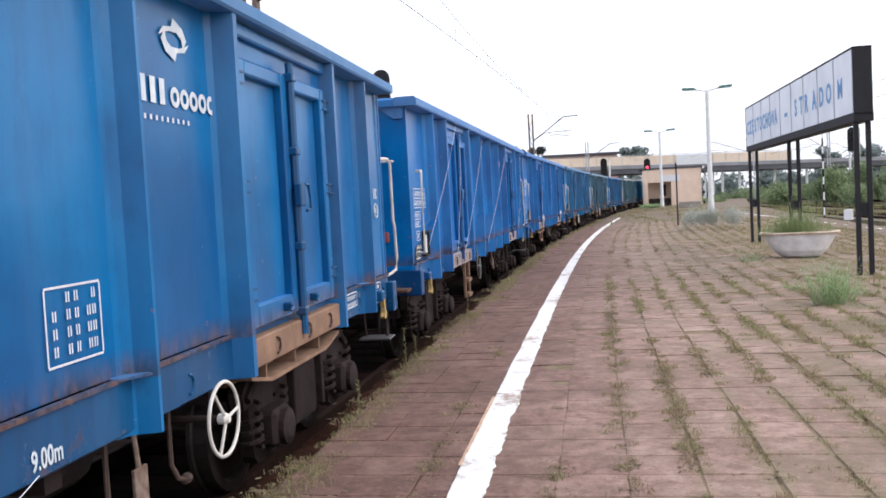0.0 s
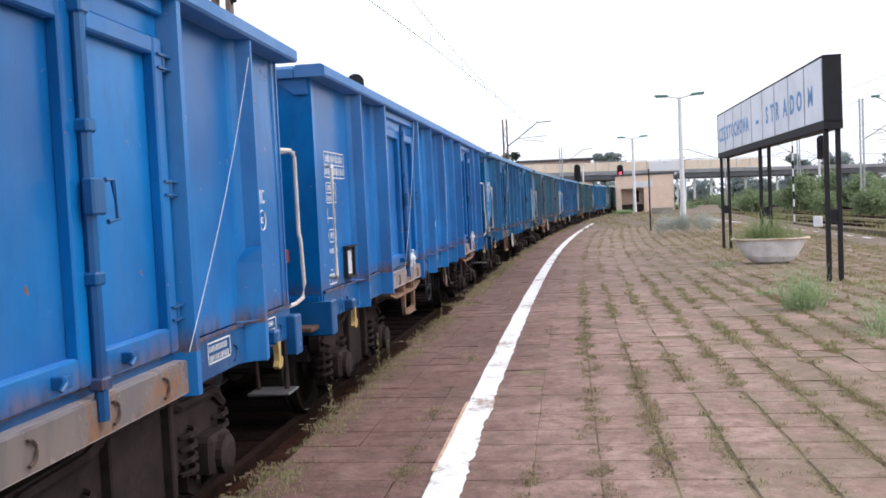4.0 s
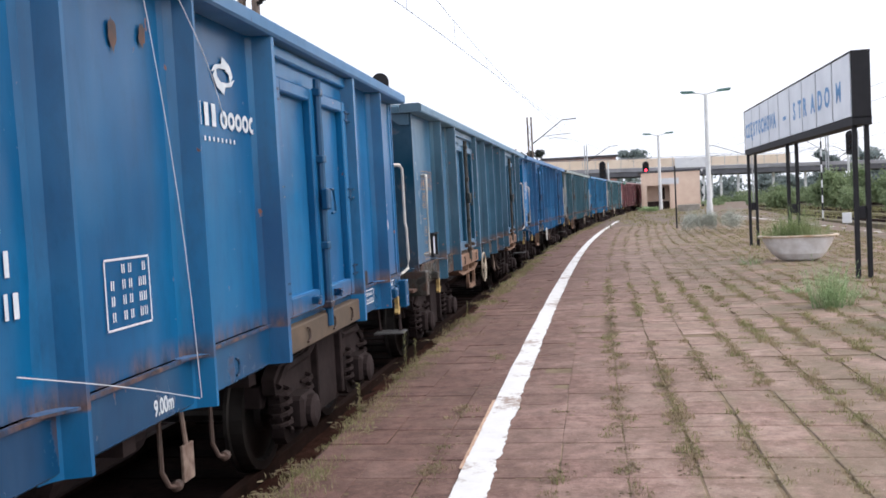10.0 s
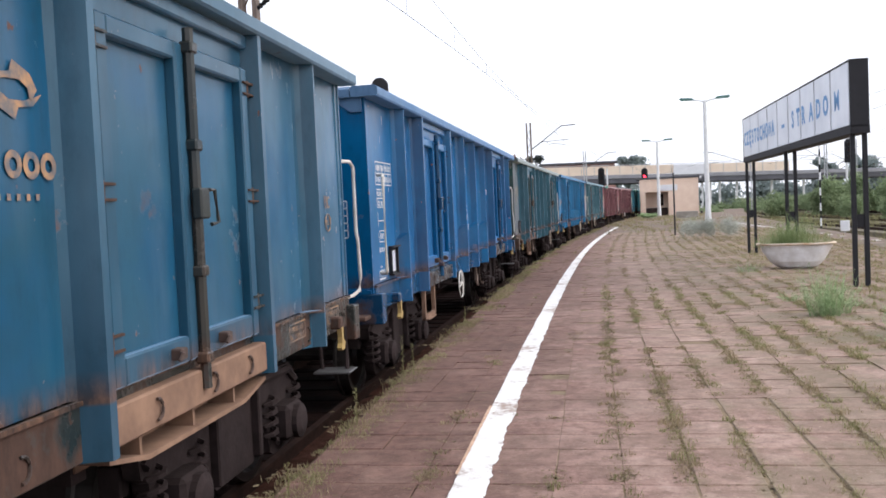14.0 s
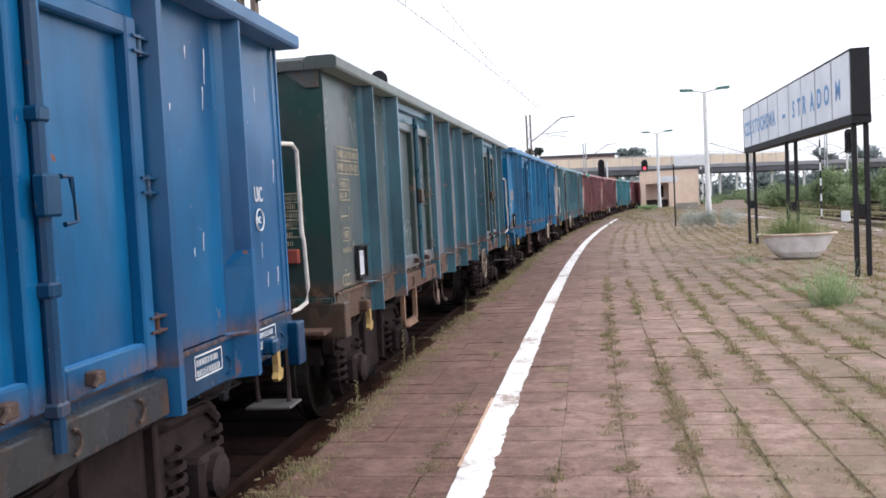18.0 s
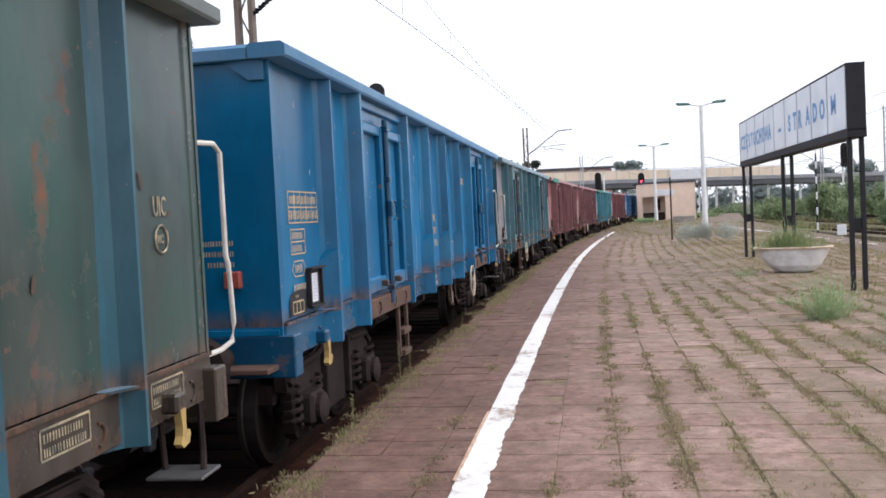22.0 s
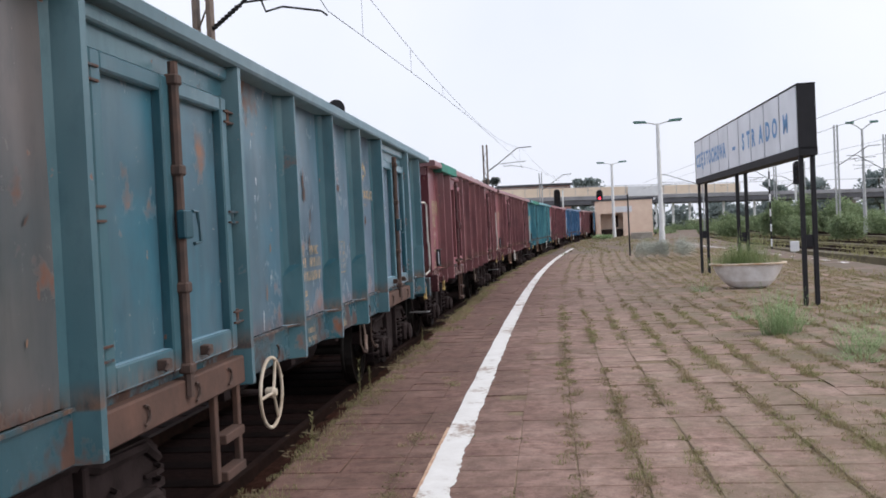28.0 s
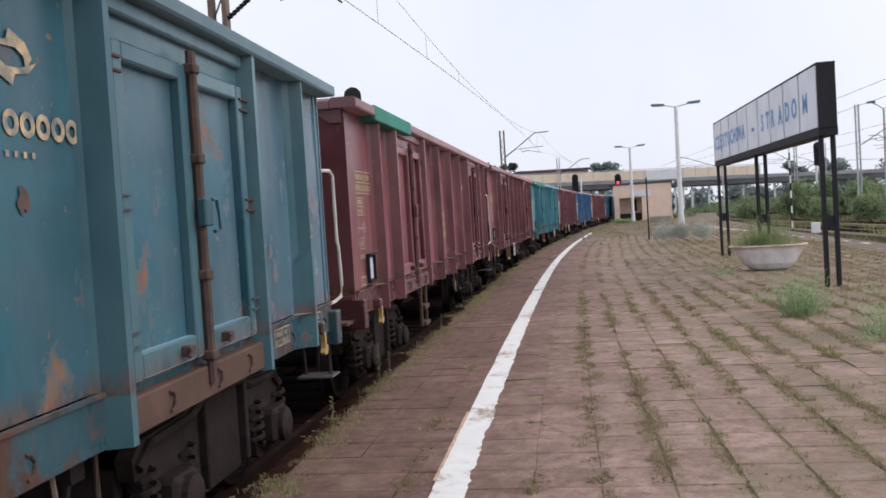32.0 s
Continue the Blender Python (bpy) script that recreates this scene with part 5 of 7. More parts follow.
        tagged(part("paint_patch", bm, mt, w, note, at=Matrix.Translation((SIDE + 0.039 if z < 1.5 else SKIN, W(rel), z))), kind="stuff")
    mark("m_load", lambda bm: grid_box(bm, 0.24, 0.085, 3, 1, 0.006), x0, 1.335)
    mark("m_tee", lambda bm: bars(bm, [0.5], 0.14, 0.02, 0.0), x0 + 0.06, 1.45)
    mz = {-2: 2.91, -1: 3.0, 0: 2.53, 1: 2.83, 2: 2.53, 3: 2.6, 6: 2.72}.get(k, 2.82)
    nz = {-2: 2.56, -1: 2.69, 0: 2.24, 1: 2.52, 2: 2.2, 3: 2.27, 6: 2.41}.get(k, 2.5)
    mark("m_mark", b_mark, 8.63 if k != 0 else 8.36, mz, "logo", "faded company mark")
    mark("m_name", b_name, 8.23 if k != 0 else 8.08, nz, "logo", "faded company lettering")
    mark("m_small", b_small, 8.25, nz - 0.085)
    gx, gz = {-2: (7.34, 1.43), -1: (7.09, 1.3), 0: (7.34, 1.49), 1: (7.17, 1.53), 2: (7.3, 1.54), 3: (7.18, 1.53), 4: (7.36, 1.46), 5: (7.23, 1.3), 6: (7.12, 1.62)}.get(k, (7.2, 1.5))
    mark("m_grid", lambda bm: grid_box(bm, 0.4, 0.31, 1, 1, 0.005), gx, gz)
    mark("m_gridrows", b_cells, gx + 0.045, gz + 0.245)
    left = {-1: 5.64, 5: 5.74, 6: 5.88}.get(k, 5.88)
    z1, z2, z3, z4, z5 = {5: (1.93, 1.76, 1.59, 1.44, 1.31), 6: (1.84, 1.73, 1.61, 1.48, 1.36)}.get(k, (1.98, 1.825, 1.67, 1.5, 1.375))
    size = 0.115 if k == 6 else 0.135
    stencil("marking", "31", size, left, z1, letter, w)
    stencil("marking", "RIV MC", size, left + 0.26, z1, letter, w)
    mark(("m_row2", size), lambda bm: bars(bm, [1.0], 0.38, size * 0.72, 0.05), left + 0.26, z2)
    mark(("m_row2b", size), lambda bm: bars(bm, [0.4], 0.3, size * 0.72, 0.05), left, z2)
    mark(("m_row3", size), lambda bm: bars(bm, [1.0], 0.66, size * 0.72, 0.05), left, z3)
    stencil("marking", "Eaos", size * 0.92, left, z4, letter, w, 0.7)
    stencil("marking", "2151", size, left, z5, letter, w)
    for rel, z in ((11.57, 1.13), (12.5, 1.13)):
        mark("m_plate", lambda bm: grid_box(bm, 0.36, 0.12, 1, 1, 0.005), rel, z)
        mark("m_plate_rows", lambda bm: bars(bm, [0.9, 0.95], 0.32, 0.035, 0.02), rel + 0.02, z + 0.065)
    mark("m_left", lambda bm: bars(bm, [0.7, 0.9], 0.3, 0.045, 0.03), 5.9, 1.16)
    stencil("marking", "9.00m", 0.11, 7.15 if k != 1 else 7.48, 1.08, letter, w, 0.75)
    far = {-2: 12.87, 0: 12.54}.get(k, 12.68)
    zu = 1.95 if k == 1 else 2.07
    stencil("marking", "UIC", 0.14, far, zu, letter, w, 0.65)
    mark("m_ring", lambda bm: ring_bar(bm, (0, 0, 0), 0.07, 0.006, "x", 18, 4), far + 0.08, zu - 0.12)
    stencil("marking", "MC", 0.06, far + 0.03, zu - 0.14, letter, w)
    if k in (1, 3, 4):
        tagged(part("marking", cached("m_endgrid", lambda bm: grid_box(bm, 0.46, 0.36, 2, 5, 0.006)), letter, w, "white ruled table on the end wall", at=Matrix.Translation((0.78, -HALF - 0.018, 1.78)) @ Matrix.Rotation(-math.pi / 2, 4, "Z") @ Matrix.Diagonal((1, 0.7, 1, 1))), kind="stuff")
        tagged(part("marking", cached("m_endrows", lambda bm: bars(bm, [0.95, 0.8, 0.9, 0.85], 0.42, 0.04, 0.032)), letter, w, at=Matrix.Translation((0.795, -HALF - 0.019, 2.085)) @ Matrix.Rotation(-math.pi / 2, 4, "Z") @ Matrix.Diagonal((1, 0.7, 1, 1))), kind="stuff")
    # end wall facing the camera
    if k in (1, 3):
        part("warning_sign", cached("warning_sign", b_triangle), M_YELLOW, w, "yellow warning triangle", at=Matrix.Translation((0.94, -HALF - 0.018, 2.78)) @ Matrix.Diagonal((0.8, 1, 0.8, 1)))
    if k in (1, 3):
        part("warning_bolt", cached("warning_bolt", b_bolt), M_STEEL_DARK, w, "black lightning mark", at=Matrix.Translation((0.94, -HALF - 0.019, 2.775)) @ Matrix.Diagonal((0.8, 1, 0.8, 1)))
    if k <= 2:
        part("end_rod", cached("end_rod", b_end_rod), M_WHITE, w, "pale grab rod", at=Matrix.Translation((0.85, -HALF - 0.015, 2.5)))
    tagged(part("marking", cached("m_endtext", lambda bm: bars(bm, [1.0, 0.8, 0.5], 0.4, 0.035, 0.04)), letter, w, at=Matrix.Translation((1.0, -HALF - 0.018, 1.86)) @ Matrix.Rotation(math.pi / 2, 4, "Z")), kind="stuff")
    part("end_step", cached("end_step", b_end_step), M_RUSTSILL2, w, at=Matrix.Translation((1.1, -HALF - 0.03, 0)))
    foot = part("corner_step", cached("corner_step", b_corner_step), M_STEPGREY, w, "worn steel step plate", at=Matrix.Translation((OUT - 0.06, W(13.05), 0)))
    part("step_hanger", cached("step_hanger", b_step_hanger), M_UNDER, foot)
    if k in (-1, 3, 5, 6):
        for p in (posts[0], posts[3], posts[4], posts[5], posts[8]):
            part("stake_foot", cached("stake_foot", b_foot), pole, w, at=Matrix.Translation((0, W(p), 0)))
    # loose cords: rel and height of both ends
    cords = {-2: [(7.0, 1.12, 5.6, 0.7)], -1: [(2.81, 3.13, 0.4, 1.5), (3.09, 3.0, 2.37, 1.21), (5.51, 3.05, 3.04, 1.24), (8.93, 2.92, 5.62, 1.26), (12.2, 3.0, 11.0, 1.3)],
             0: [(4.2, 3.1, 3.1, 1.2), (6.7, 3.1, 6.65, 1.4)], 1: [(4.1, 3.15, 2.75, 1.15), (7.36, 3.1, 7.72, 1.12), (7.72, 3.1, 8.24, 2.5), (6.3, 1.5, 7.7, 1.12)]}
    cords = {q: [((OUT + 0.03, W(a), za), (OUT + 0.03, W(b), zb)) for a, za, b, zb in v] for q, v in cords.items()}
    for i, (p, q) in enumerate(cords.get(k, ())):
        part("cord", cord(p, q, 0.08, 0.0024), M_ROPE, w, "loose pale cord")
    if k == 0:
        for i, rel in enumerate((3.62, 9.94)):
            part("knotted_cord", knot(i), M_LETTER, w, "white knotted cord", at=Matrix.Translation((OUT + 0.03, W(rel), 1.38)))
    if k in (7, 9):
        bm = bmesh.new()
        block(bm, OUT - 0.2, OUT + 0.036, W(0.9), W(3.0 if k == 7 else 4.5), TOP - 0.16, TOP + 0.006, 0.01)
        part("green_patch", bm, M_GREENRIM, w, "flaking green paint on the rim")
    if k in (4, 6):
        tagged(part("scratch_layer", cached("dark_scuffs", lambda bm: b_strokes(bm, 11, 44)), M_RUSTBAR, w, "dark rusty scratches in the paint", at=Matrix.Translation((SKIN, 0, 0))), kind="stuff")
    if k == 6:
        tagged(part("scratch_layer", cached("light_scuffs", lambda bm: b_strokes(bm, 23, 16)), M_RUSTSILL, w, "short orange rust scratches in the paint", at=Matrix.Translation((SKIN, 0, 0))), kind="stuff")
    if k in DRIPS:
        tagged(part("drip_layer", cached(("drips", k), lambda bm: b_chips(bm, *DRIPS[k], 40 + k)), M_DRIP, w, "white drips and chips in the paint", at=Matrix.Translation((SKIN + 0.001, 0, 0))), kind="stuff")
        if k in LEAF_DRIPS:
            tagged(part("drip_layer", cached(("leaf_drips", k), lambda bm: b_chips(bm, LEAF_DRIPS[k], 0, 60 + k)), M_DRIP, w, "white drips down the door leaves", at=Matrix.Translation((SIDE + 0.0335, 0, 0))), kind="stuff")
    return w


for k in SPEC:
    make_wagon(k)

# ---------------------------------------------------------------- station sign on posts
def make_sign():
    x0, y0, x1, y1 = 4.4, 14.96, 4.57, 25.22
    L = math.hypot(x1 - x0, y1 - y0)
    ang = -math.degrees(math.atan2(x1 - x0, y1 - y0))
    sg = thing("station_sign", pose(x0, y0, 0, 0, 0, ang), "long white station name sign in a black frame on steel posts", "station sign")
    z0, z1, d = 2.52, 3.58, 0.14
    bm = bmesh.new()
    block(bm, -d + 0.03, d - 0.03, 0.02, L - 0.02, z0 + 0.02, z1 - 0.02)
    part("box", bm, M_STEEL_DARK, sg)
    for y, n in ((0.0, "end_plate"), (L - 0.04, "end_plate")):
        bm = bmesh.new()
        block(bm, -d, d, y, y + 0.04, z0, z1, 0.005)
        part(n, bm, M_STEEL_DARK, sg)
    for z, h in ((z0 - 0.1, 0.14), (z1 - 0.03, 0.03)):
        bm = bmesh.new()
        block(bm, -d - 0.005, d + 0.005, 0.0, L, z, z + h, 0.005)
        part("frame_rail", bm, M_STEEL_DARK, sg)
    n = 9
    for i in range(n):
        a, b = 0.05 + (L - 0.1) * i / n, 0.05 + (L - 0.1) * (i + 1) / n
        bm = bmesh.new()
        block(bm, -d + 0.0, -d + 0.025, a + 0.04, b - 0.04, z0 + 0.045, z1 - 0.035)
        part("panel", bm, M_SIGNFACE, sg, "milky white sign panel")
        bm = bmesh.new()
        block(bm, d - 0.025, d, a + 0.04, b - 0.04, z0 + 0.045, z1 - 0.035)
        part("panel", bm, M_SIGNFACE, sg, "milky white sign panel")
    # letters face the track: text runs toward the near end
    turn = Matrix(((0, 0, -1, 0), (-1, 0, 0, 0), (0, 1, 0, 0), (0, 0, 0, 1)))
    spots = [(c, 9.86 - 0.372 * i) for i, c in enumerate("CZĘSTOCHOWA")] + [("-", 5.06)]
    spots += list(zip("STRADOM", (4.11, 3.63, 3.19, 2.56, 2.02, 1.51, 0.78)))
    for ch, u in spots:
        narrow = 0.8 if ch in "WMO" and u > 5 else 0.95
        part("letter", lettering(ch, 0.46, 0.007 if ch in "MW" else 0.017, True), M_SIGNTEXT, sg, "faded blue letter",
             at=Matrix.Translation((-d - 0.004, u, 2.86)) @ turn @ Matrix.Diagonal((2.0 if ch == '-' else narrow, 1, 1, 1)))
    for y in (0.12, L * 0.5, L - 0.16):
        for x in (-0.09, 0.09):
            bm = bmesh.new()
            block(bm, x - 0.035, x + 0.035, y - 0.035, y + 0.035, -0.1, z0 - 0.09, 0.006)
            part("post", bm, M_STEEL_DARK, sg)
        bm = bmesh.new()
        block(bm, -0.05, 0.05, y - 0.02, y + 0.02, 0.95, 1.15)
        part("cross_plate", bm, M_STEEL_DARK, sg)
    return sg


make_sign()


# ---------------------------------------------------------------- bathtub planter
def make_tub():
    tb = thing("bathtub_planter", pose(4.36, 19.27, 0, 0, 0, -12), "old white enamel bathtub planted with grass", "planter")
    def ringset(bm, rows, sides=36):
        out = []
        for L, w, z, cx in rows:
            ring = []
            for j in range(sides):
                a = 2 * math.pi * j / sides
                c, s = math.cos(a), math.sin(a)
                ring.append(bm.verts.new((cx + 1.04 * L * math.copysign(abs(c) ** 0.75, c), w * math.copysign(abs(s) ** 0.75, s), z)))
            out.append(ring)
        for a, b in zip(out, out[1:]):
            for j in range(sides):
                bm.faces.new((a[j], a[(j + 1) % sides], b[(j + 1) % sides], b[j]))
        return out
    bm = bmesh.new()
    r = ringset(bm, [(0.26, 0.15, 0.01, 0.02), (0.38, 0.22, 0.05, 0.02), (0.5, 0.29, 0.16, 0.01), (0.61, 0.335, 0.34, 0), (0.68, 0.36, 0.5, 0), (0.66, 0.34, 0.5, 0), (0.6, 0.31, 0.4, 0)])
    bm.faces.new(r[0][::-1])
    part("basin", bm, M_TUB, tb)
    bm = bmesh.new()
    ringset(bm, [(0.67, 0.35, 0.49, 0), (0.735, 0.4, 0.495, 0), (0.745, 0.41, 0.515, 0), (0.735, 0.4, 0.535, 0), (0.67, 0.36, 0.535, 0), (0.66, 0.35, 0.5, 0)])
    part("rim", bm, M_TUBRIM, tb, "rust-stained cream rim")
    bm = bmesh.new()
    r = ringset(bm, [(0.62, 0.32, 0.44, 0), (0.3, 0.15, 0.47, 0), (0.02, 0.02, 0.48, 0)])
    part("soil", bm, M_SOIL, tb)
    return tb


make_tub()


# ---------------------------------------------------------------- plants
class Soup:
    """Vertices and faces gathered for one large mesh."""
    def __init__(self):
        self.v, self.f = [], []

    def face(self, pts):
        n = len(self.v)
        self.v += pts
        self.f.append(tuple(range(n, n + len(pts))))

    def mesh(self, name):
        me = bpy.data.meshes.new(name)
        me.from_pydata(self.v, [], self.f)
        me.update()
        return me


def tuft(so, x, y, z, n, h, spread, rng, w=0.008):
    for _ in range(n):
        a, r = rng.uniform(0, 6.283), spread * math.sqrt(rng.random())
        bx, by = x + r * math.cos(a), y + r * math.sin(a)
        hh, la = h * rng.uniform(0.4, 1.2), rng.uniform(0, 6.283)
        lean = hh * rng.uniform(0.15, 0.9)
        dx, dy = w * math.cos(la + 1.57), w * math.sin(la + 1.57)
        mx, my = bx + lean * 0.3 * math.cos(la), by + lean * 0.3 * math.sin(la)
        q = len(so.v)
        so.v += [(bx - dx, by - dy, z), (bx + dx, by + dy, z), (mx + dx * 0.8, my + dy * 0.8, z + hh * 0.6), (mx - dx * 0.8, my - dy * 0.8, z + hh * 0.6), (bx + lean * math.cos(la), by + lean * math.sin(la), z + hh)]
        so.f += [(q, q + 1, q + 2, q + 3), (q + 3, q + 2, q + 4)]


def leaves(so, centre, radii, n, size, rng, shell=0.55):
    """Small leaf quads through an uneven clump."""
    cx, cy, cz = centre
    for _ in range(n):
        while True:
            u = Vector((rng.uniform(-1, 1), rng.uniform(-1, 1), rng.uniform(-1, 1)))
            if 0.05 < u.length <= 1:
                break
        u = u.normalized() * (shell + (1 - shell) * rng.random())
        k = 0.8 + 0.45 * noise.noise(Vector((cx, cy, cz)) + u * 2.2)
        p = Vector((cx + u.x * radii[0] * k, cy + u.y * radii[1] * k, cz + u.z * radii[2] * k))
        a = Vector((rng.gauss(0, 1), rng.gauss(0, 1), rng.gauss(0, 1))).normalized()
        b = a.cross(Vector((rng.gauss(0, 1), rng.gauss(0, 1), rng.gauss(0, 1)))).normalized()
        s = size * rng.uniform(0.6, 1.3)
        so.face([tuple(p - a * s), tuple(p - b * s * 0.5), tuple(p + a * s), tuple(p + b * s * 0.5)])


def make_tree(name, x, y, h, crown_r, mat, seed, label, leaf=0.3, n=1500, zbase=-0.9):
    rng = random.Random(seed)
    t = thing(name, pose(x, y, zbase), label, "tree")
    bm = bmesh.new()
    rod(bm, [(0, 0, 0), (0.1, 0.05, h * 0.25), (0.0, 0.1, h * 0.5), (0.1, 0.0, h * 0.8)], 0.025 * h, 8)
    for v in bm.verts:
        k = 1 - 0.75 * v.co.z / h
        v.co.x *= k
        v.co.y *= k
    for i in range(7):
        a, z = rng.uniform(0, 6.28), h * rng.uniform(0.3, 0.7)
        rod(bm, [(0, 0, z), (crown_r * 0.4 * math.cos(a), crown_r * 0.4 * math.sin(a), z + h * 0.12), (crown_r * 0.75 * math.cos(a), crown_r * 0.75 * math.sin(a), z + h * 0.2)], 0.007 * h, 5)
    part("trunk", bm, M_BARK, t)
    so = Soup()
    clumps = 16
    for i in range(clumps):
        a, r = rng.uniform(0, 6.28), crown_r * rng.uniform(0.1, 0.75)
        z = h * rng.uniform(0.35, 0.88)
        k = crown_r * rng.uniform(0.3, 0.5) * (1.15 - 0.5 * (z / h))
        leaves(so, (r * math.cos(a), r * math.sin(a), z), (k, k, k * 0.8), n // clumps, leaf, rng)
    part("crown", so.mesh("crown"), mat, t)
    return t


def make_bush(name, x, y, r, h, mat, seed, label, leaf=0.12, n=700, z=0.0, cat="bush"):
    rng = random.Random(seed)
    so = Soup()
    for i in range(7):
        a, d = rng.uniform(0, 6.28), r * rng.uniform(0, 0.65)
        k = r * rng.uniform(0.35, 0.55)
        hh = h * rng.uniform(0.3, 0.5)
        leaves(so, (d * math.cos(a), d * math.sin(a), hh * rng.uniform(0.9, 1.25)), (k, k, hh), n // 7, leaf, rng, 0.3)
    so.v = [(a, b, max(c, 0.0)) for a, b, c in so.v]
    b = part(name, so.mesh(name), mat, at=pose(x, y, z))
    return tagged(b, label, cat)


rng = random.Random(3)
so = Soup()
for i in range(120):
    u = rng.gauss(-0.08, 0.26)
    tuft(so, 4.36 + max(-0.65, min(0.65, 1.2 * u)), 19.27 + rng.uniform(-0.18, 0.18), 0.46, 8, rng.uniform(0.3, 0.62) * (1.1 - abs(u)) * (1.5 if i % 6 == 0 else 1.0), 0.15, rng, 0.0032)
tagged(part("planter_grass", so.mesh("planter_grass"), M_PLANTER), "tall green grass growing in the bathtub", "grass", kind="stuff")

def make_weed(x, y, r, h, n, seed, label):
    """Thin stalks that fan out, each with small paired leaves."""
    rng = random.Random(seed)
    so = Soup()
    for i in range(n):
        a, d = rng.uniform(0, 6.28), r * 0.55 * math.sqrt(rng.random())
        bx, by = d * math.cos(a), d * math.sin(a)
        hh = h * rng.uniform(0.45, 1.1) * (1.05 - 0.5 * d / r)
        lx, ly = 0.8 * d * math.cos(a) + rng.gauss(0, 0.12) * h, 0.8 * d * math.sin(a) + rng.gauss(0, 0.12) * h
        w = 0.003
        so.face([(bx - w, by, 0), (bx + w, by, 0), (bx + lx + 0.001, by + ly, hh)])
        so.face([(bx, by - w, 0), (bx, by + w, 0), (bx + lx, by + ly + 0.001, hh)])
        for q in range(max(5, int(hh / 0.03))):
            u = rng.uniform(0.15, 1.0)
            px, py, pz = bx + lx * u, by + ly * u, hh * u
            b = rng.uniform(0, 6.28)
            s = rng.uniform(0.018, 0.04) * (1.2 - 0.5 * u)
            cx, cy = math.cos(b), math.sin(b)
            up = rng.uniform(0.1, 0.9)
            so.face([(px, py, pz), (px + s * 0.5 * cx - s * 0.18 * cy, py + s * 0.5 * cy + s * 0.18 * cx, pz + s * up * 0.6), (px + s * cx, py + s * cy, pz + s * up), (px + s * 0.5 * cx + s * 0.18 * cy, py + s * 0.5 * cy - s * 0.18 * cx, pz + s * up * 0.6)])
    return tagged(part("weed_clump", so.mesh("weed_clump"), M_WEED, at=pose(x, y, -0.01)), label, "weed", "weeds on the paving")


make_weed(2.95, 11.6, 0.32, 0.72, 110, 11, "feathery bright green weed on the paving")
make_weed(3.15, 11.8, 0.3, 0.55, 70, 19, "feathery bright green weed on the paving")
make_weed(3.75, 10.3, 0.42, 0.3, 80, 12, "low green weed on the paving")
make_weed(3.4, 12.6, 0.5, 0.22, 60, 16, "low green weed on the paving")
make_weed(4.9, 12.2, 0.6, 0.2, 60, 17, "low green weed on the paving")
make_weed(3.35, 9.9, 0.3, 0.36, 70, 21, "feathery bright green weed on the paving")
make_weed(3.6, 8.6, 0.4, 0.16, 50, 20, "low green weed on the paving")
for i, (px, py, rr, hh) in enumerate(((3.9, 11.3, 0.45, 0.24), (4.4, 10.6, 0.5, 0.2), (4.2, 9.2, 0.4, 0.15), (3.2, 9.4, 0.35, 0.13), (4.7, 13.6, 0.6, 0.22), (3.7, 14.2, 0.5, 0.17), (5.3, 11.4, 0.5, 0.2), (3.0, 13.4, 0.35, 0.14))):
    make_weed(px, py, rr, hh, 55, 30 + i, "low spreading green weed on the paving")
make_weed(4.35, 9.5, 0.45, 0.4, 110, 23, "feathery bright green weed on the paving")
make_weed(3.3, 18.6, 0.35, 0.3, 40, 18, "green weed beside the bathtub")
make_bush("grey_shrub", 3.95, 34.2, 0.85, 1.05, M_GREYBUSH, 13, "low grey-green shrub beside the paving", 0.02, 4000)
make_bush("grey_shrub", 4.65, 33.9, 0.85, 1.05, M_GREYBUSH, 22, "low grey-green shrub beside the paving", 0.02, 4200)
make_bush("grey_shrub", 5.4, 33.6, 0.85, 1.0, M_GREYBUSH, 14, "low grey-green shrub beside the paving", 0.02, 4000)
make_bush("weed_clump", 6.0, 80.0, 1.3, 0.55, M_WEED, 15, "green weeds in front of the shelter", 0.06, 1600, cat="weed")


# ---------------------------------------------------------------- platform lamps
def make_lamp(x, y, h, turn, group="platform lamps"):
    lp = thing("platform_lamp", pose(x, y, -0.02, 0, 0, turn), "white twin-headed lamp post on the platform", "lamp post", group)
    bm = bmesh.new()
    lathe(bm, [(0.2, 0), (0.19, 0.5), (0.16, 1.0), (0.145, 3.0), (0.11, h - 0.5), (0.1, h)], (0, 0, 0), "z", 16)
    part("post", bm, M_LAMPPOST, lp)
    for s in (-1, 1):
        bm = bmesh.new()
        rod(bm, [(0, 0, h - 0.08), (s * 0.3, 0, h + 0.02), (s * 0.75, 0, h + 0.1)], 0.04, 8)
        part("arm", bm, M_LAMPPOST, lp)
        bm = bmesh.new()
        prism(bm, [(s * 0.6, h + 0.06), (s * 0.75, h + 0.2), (s * 1.45, h + 0.24), (s * 1.5, h + 0.17), (s * 1.4, h + 0.08)], -0.13, 0.13)
        part("lamp_head", bm, M_LAMPHEAD, lp, "grey lamp housing")
    return lp


make_lamp(7.92, 57.7, 7.55, -8)
make_lamp(7.9, 91.5, 7.35, -8)

bm = bmesh.new()
lathe(bm, [(0.035, 0), (0.03, 2.7)], (4.08, 39.9, -0.02), "z", 10)
tagged(part("thin_pole", bm, M_STEEL_DARK), "thin dark bare pole on the platform", "pole")

mk = thing("white_marker", pose(10.35, 37.5, -0.7, 0, 0, -10), "small white marker board beside the far track", "marker")
bm = bmesh.new()
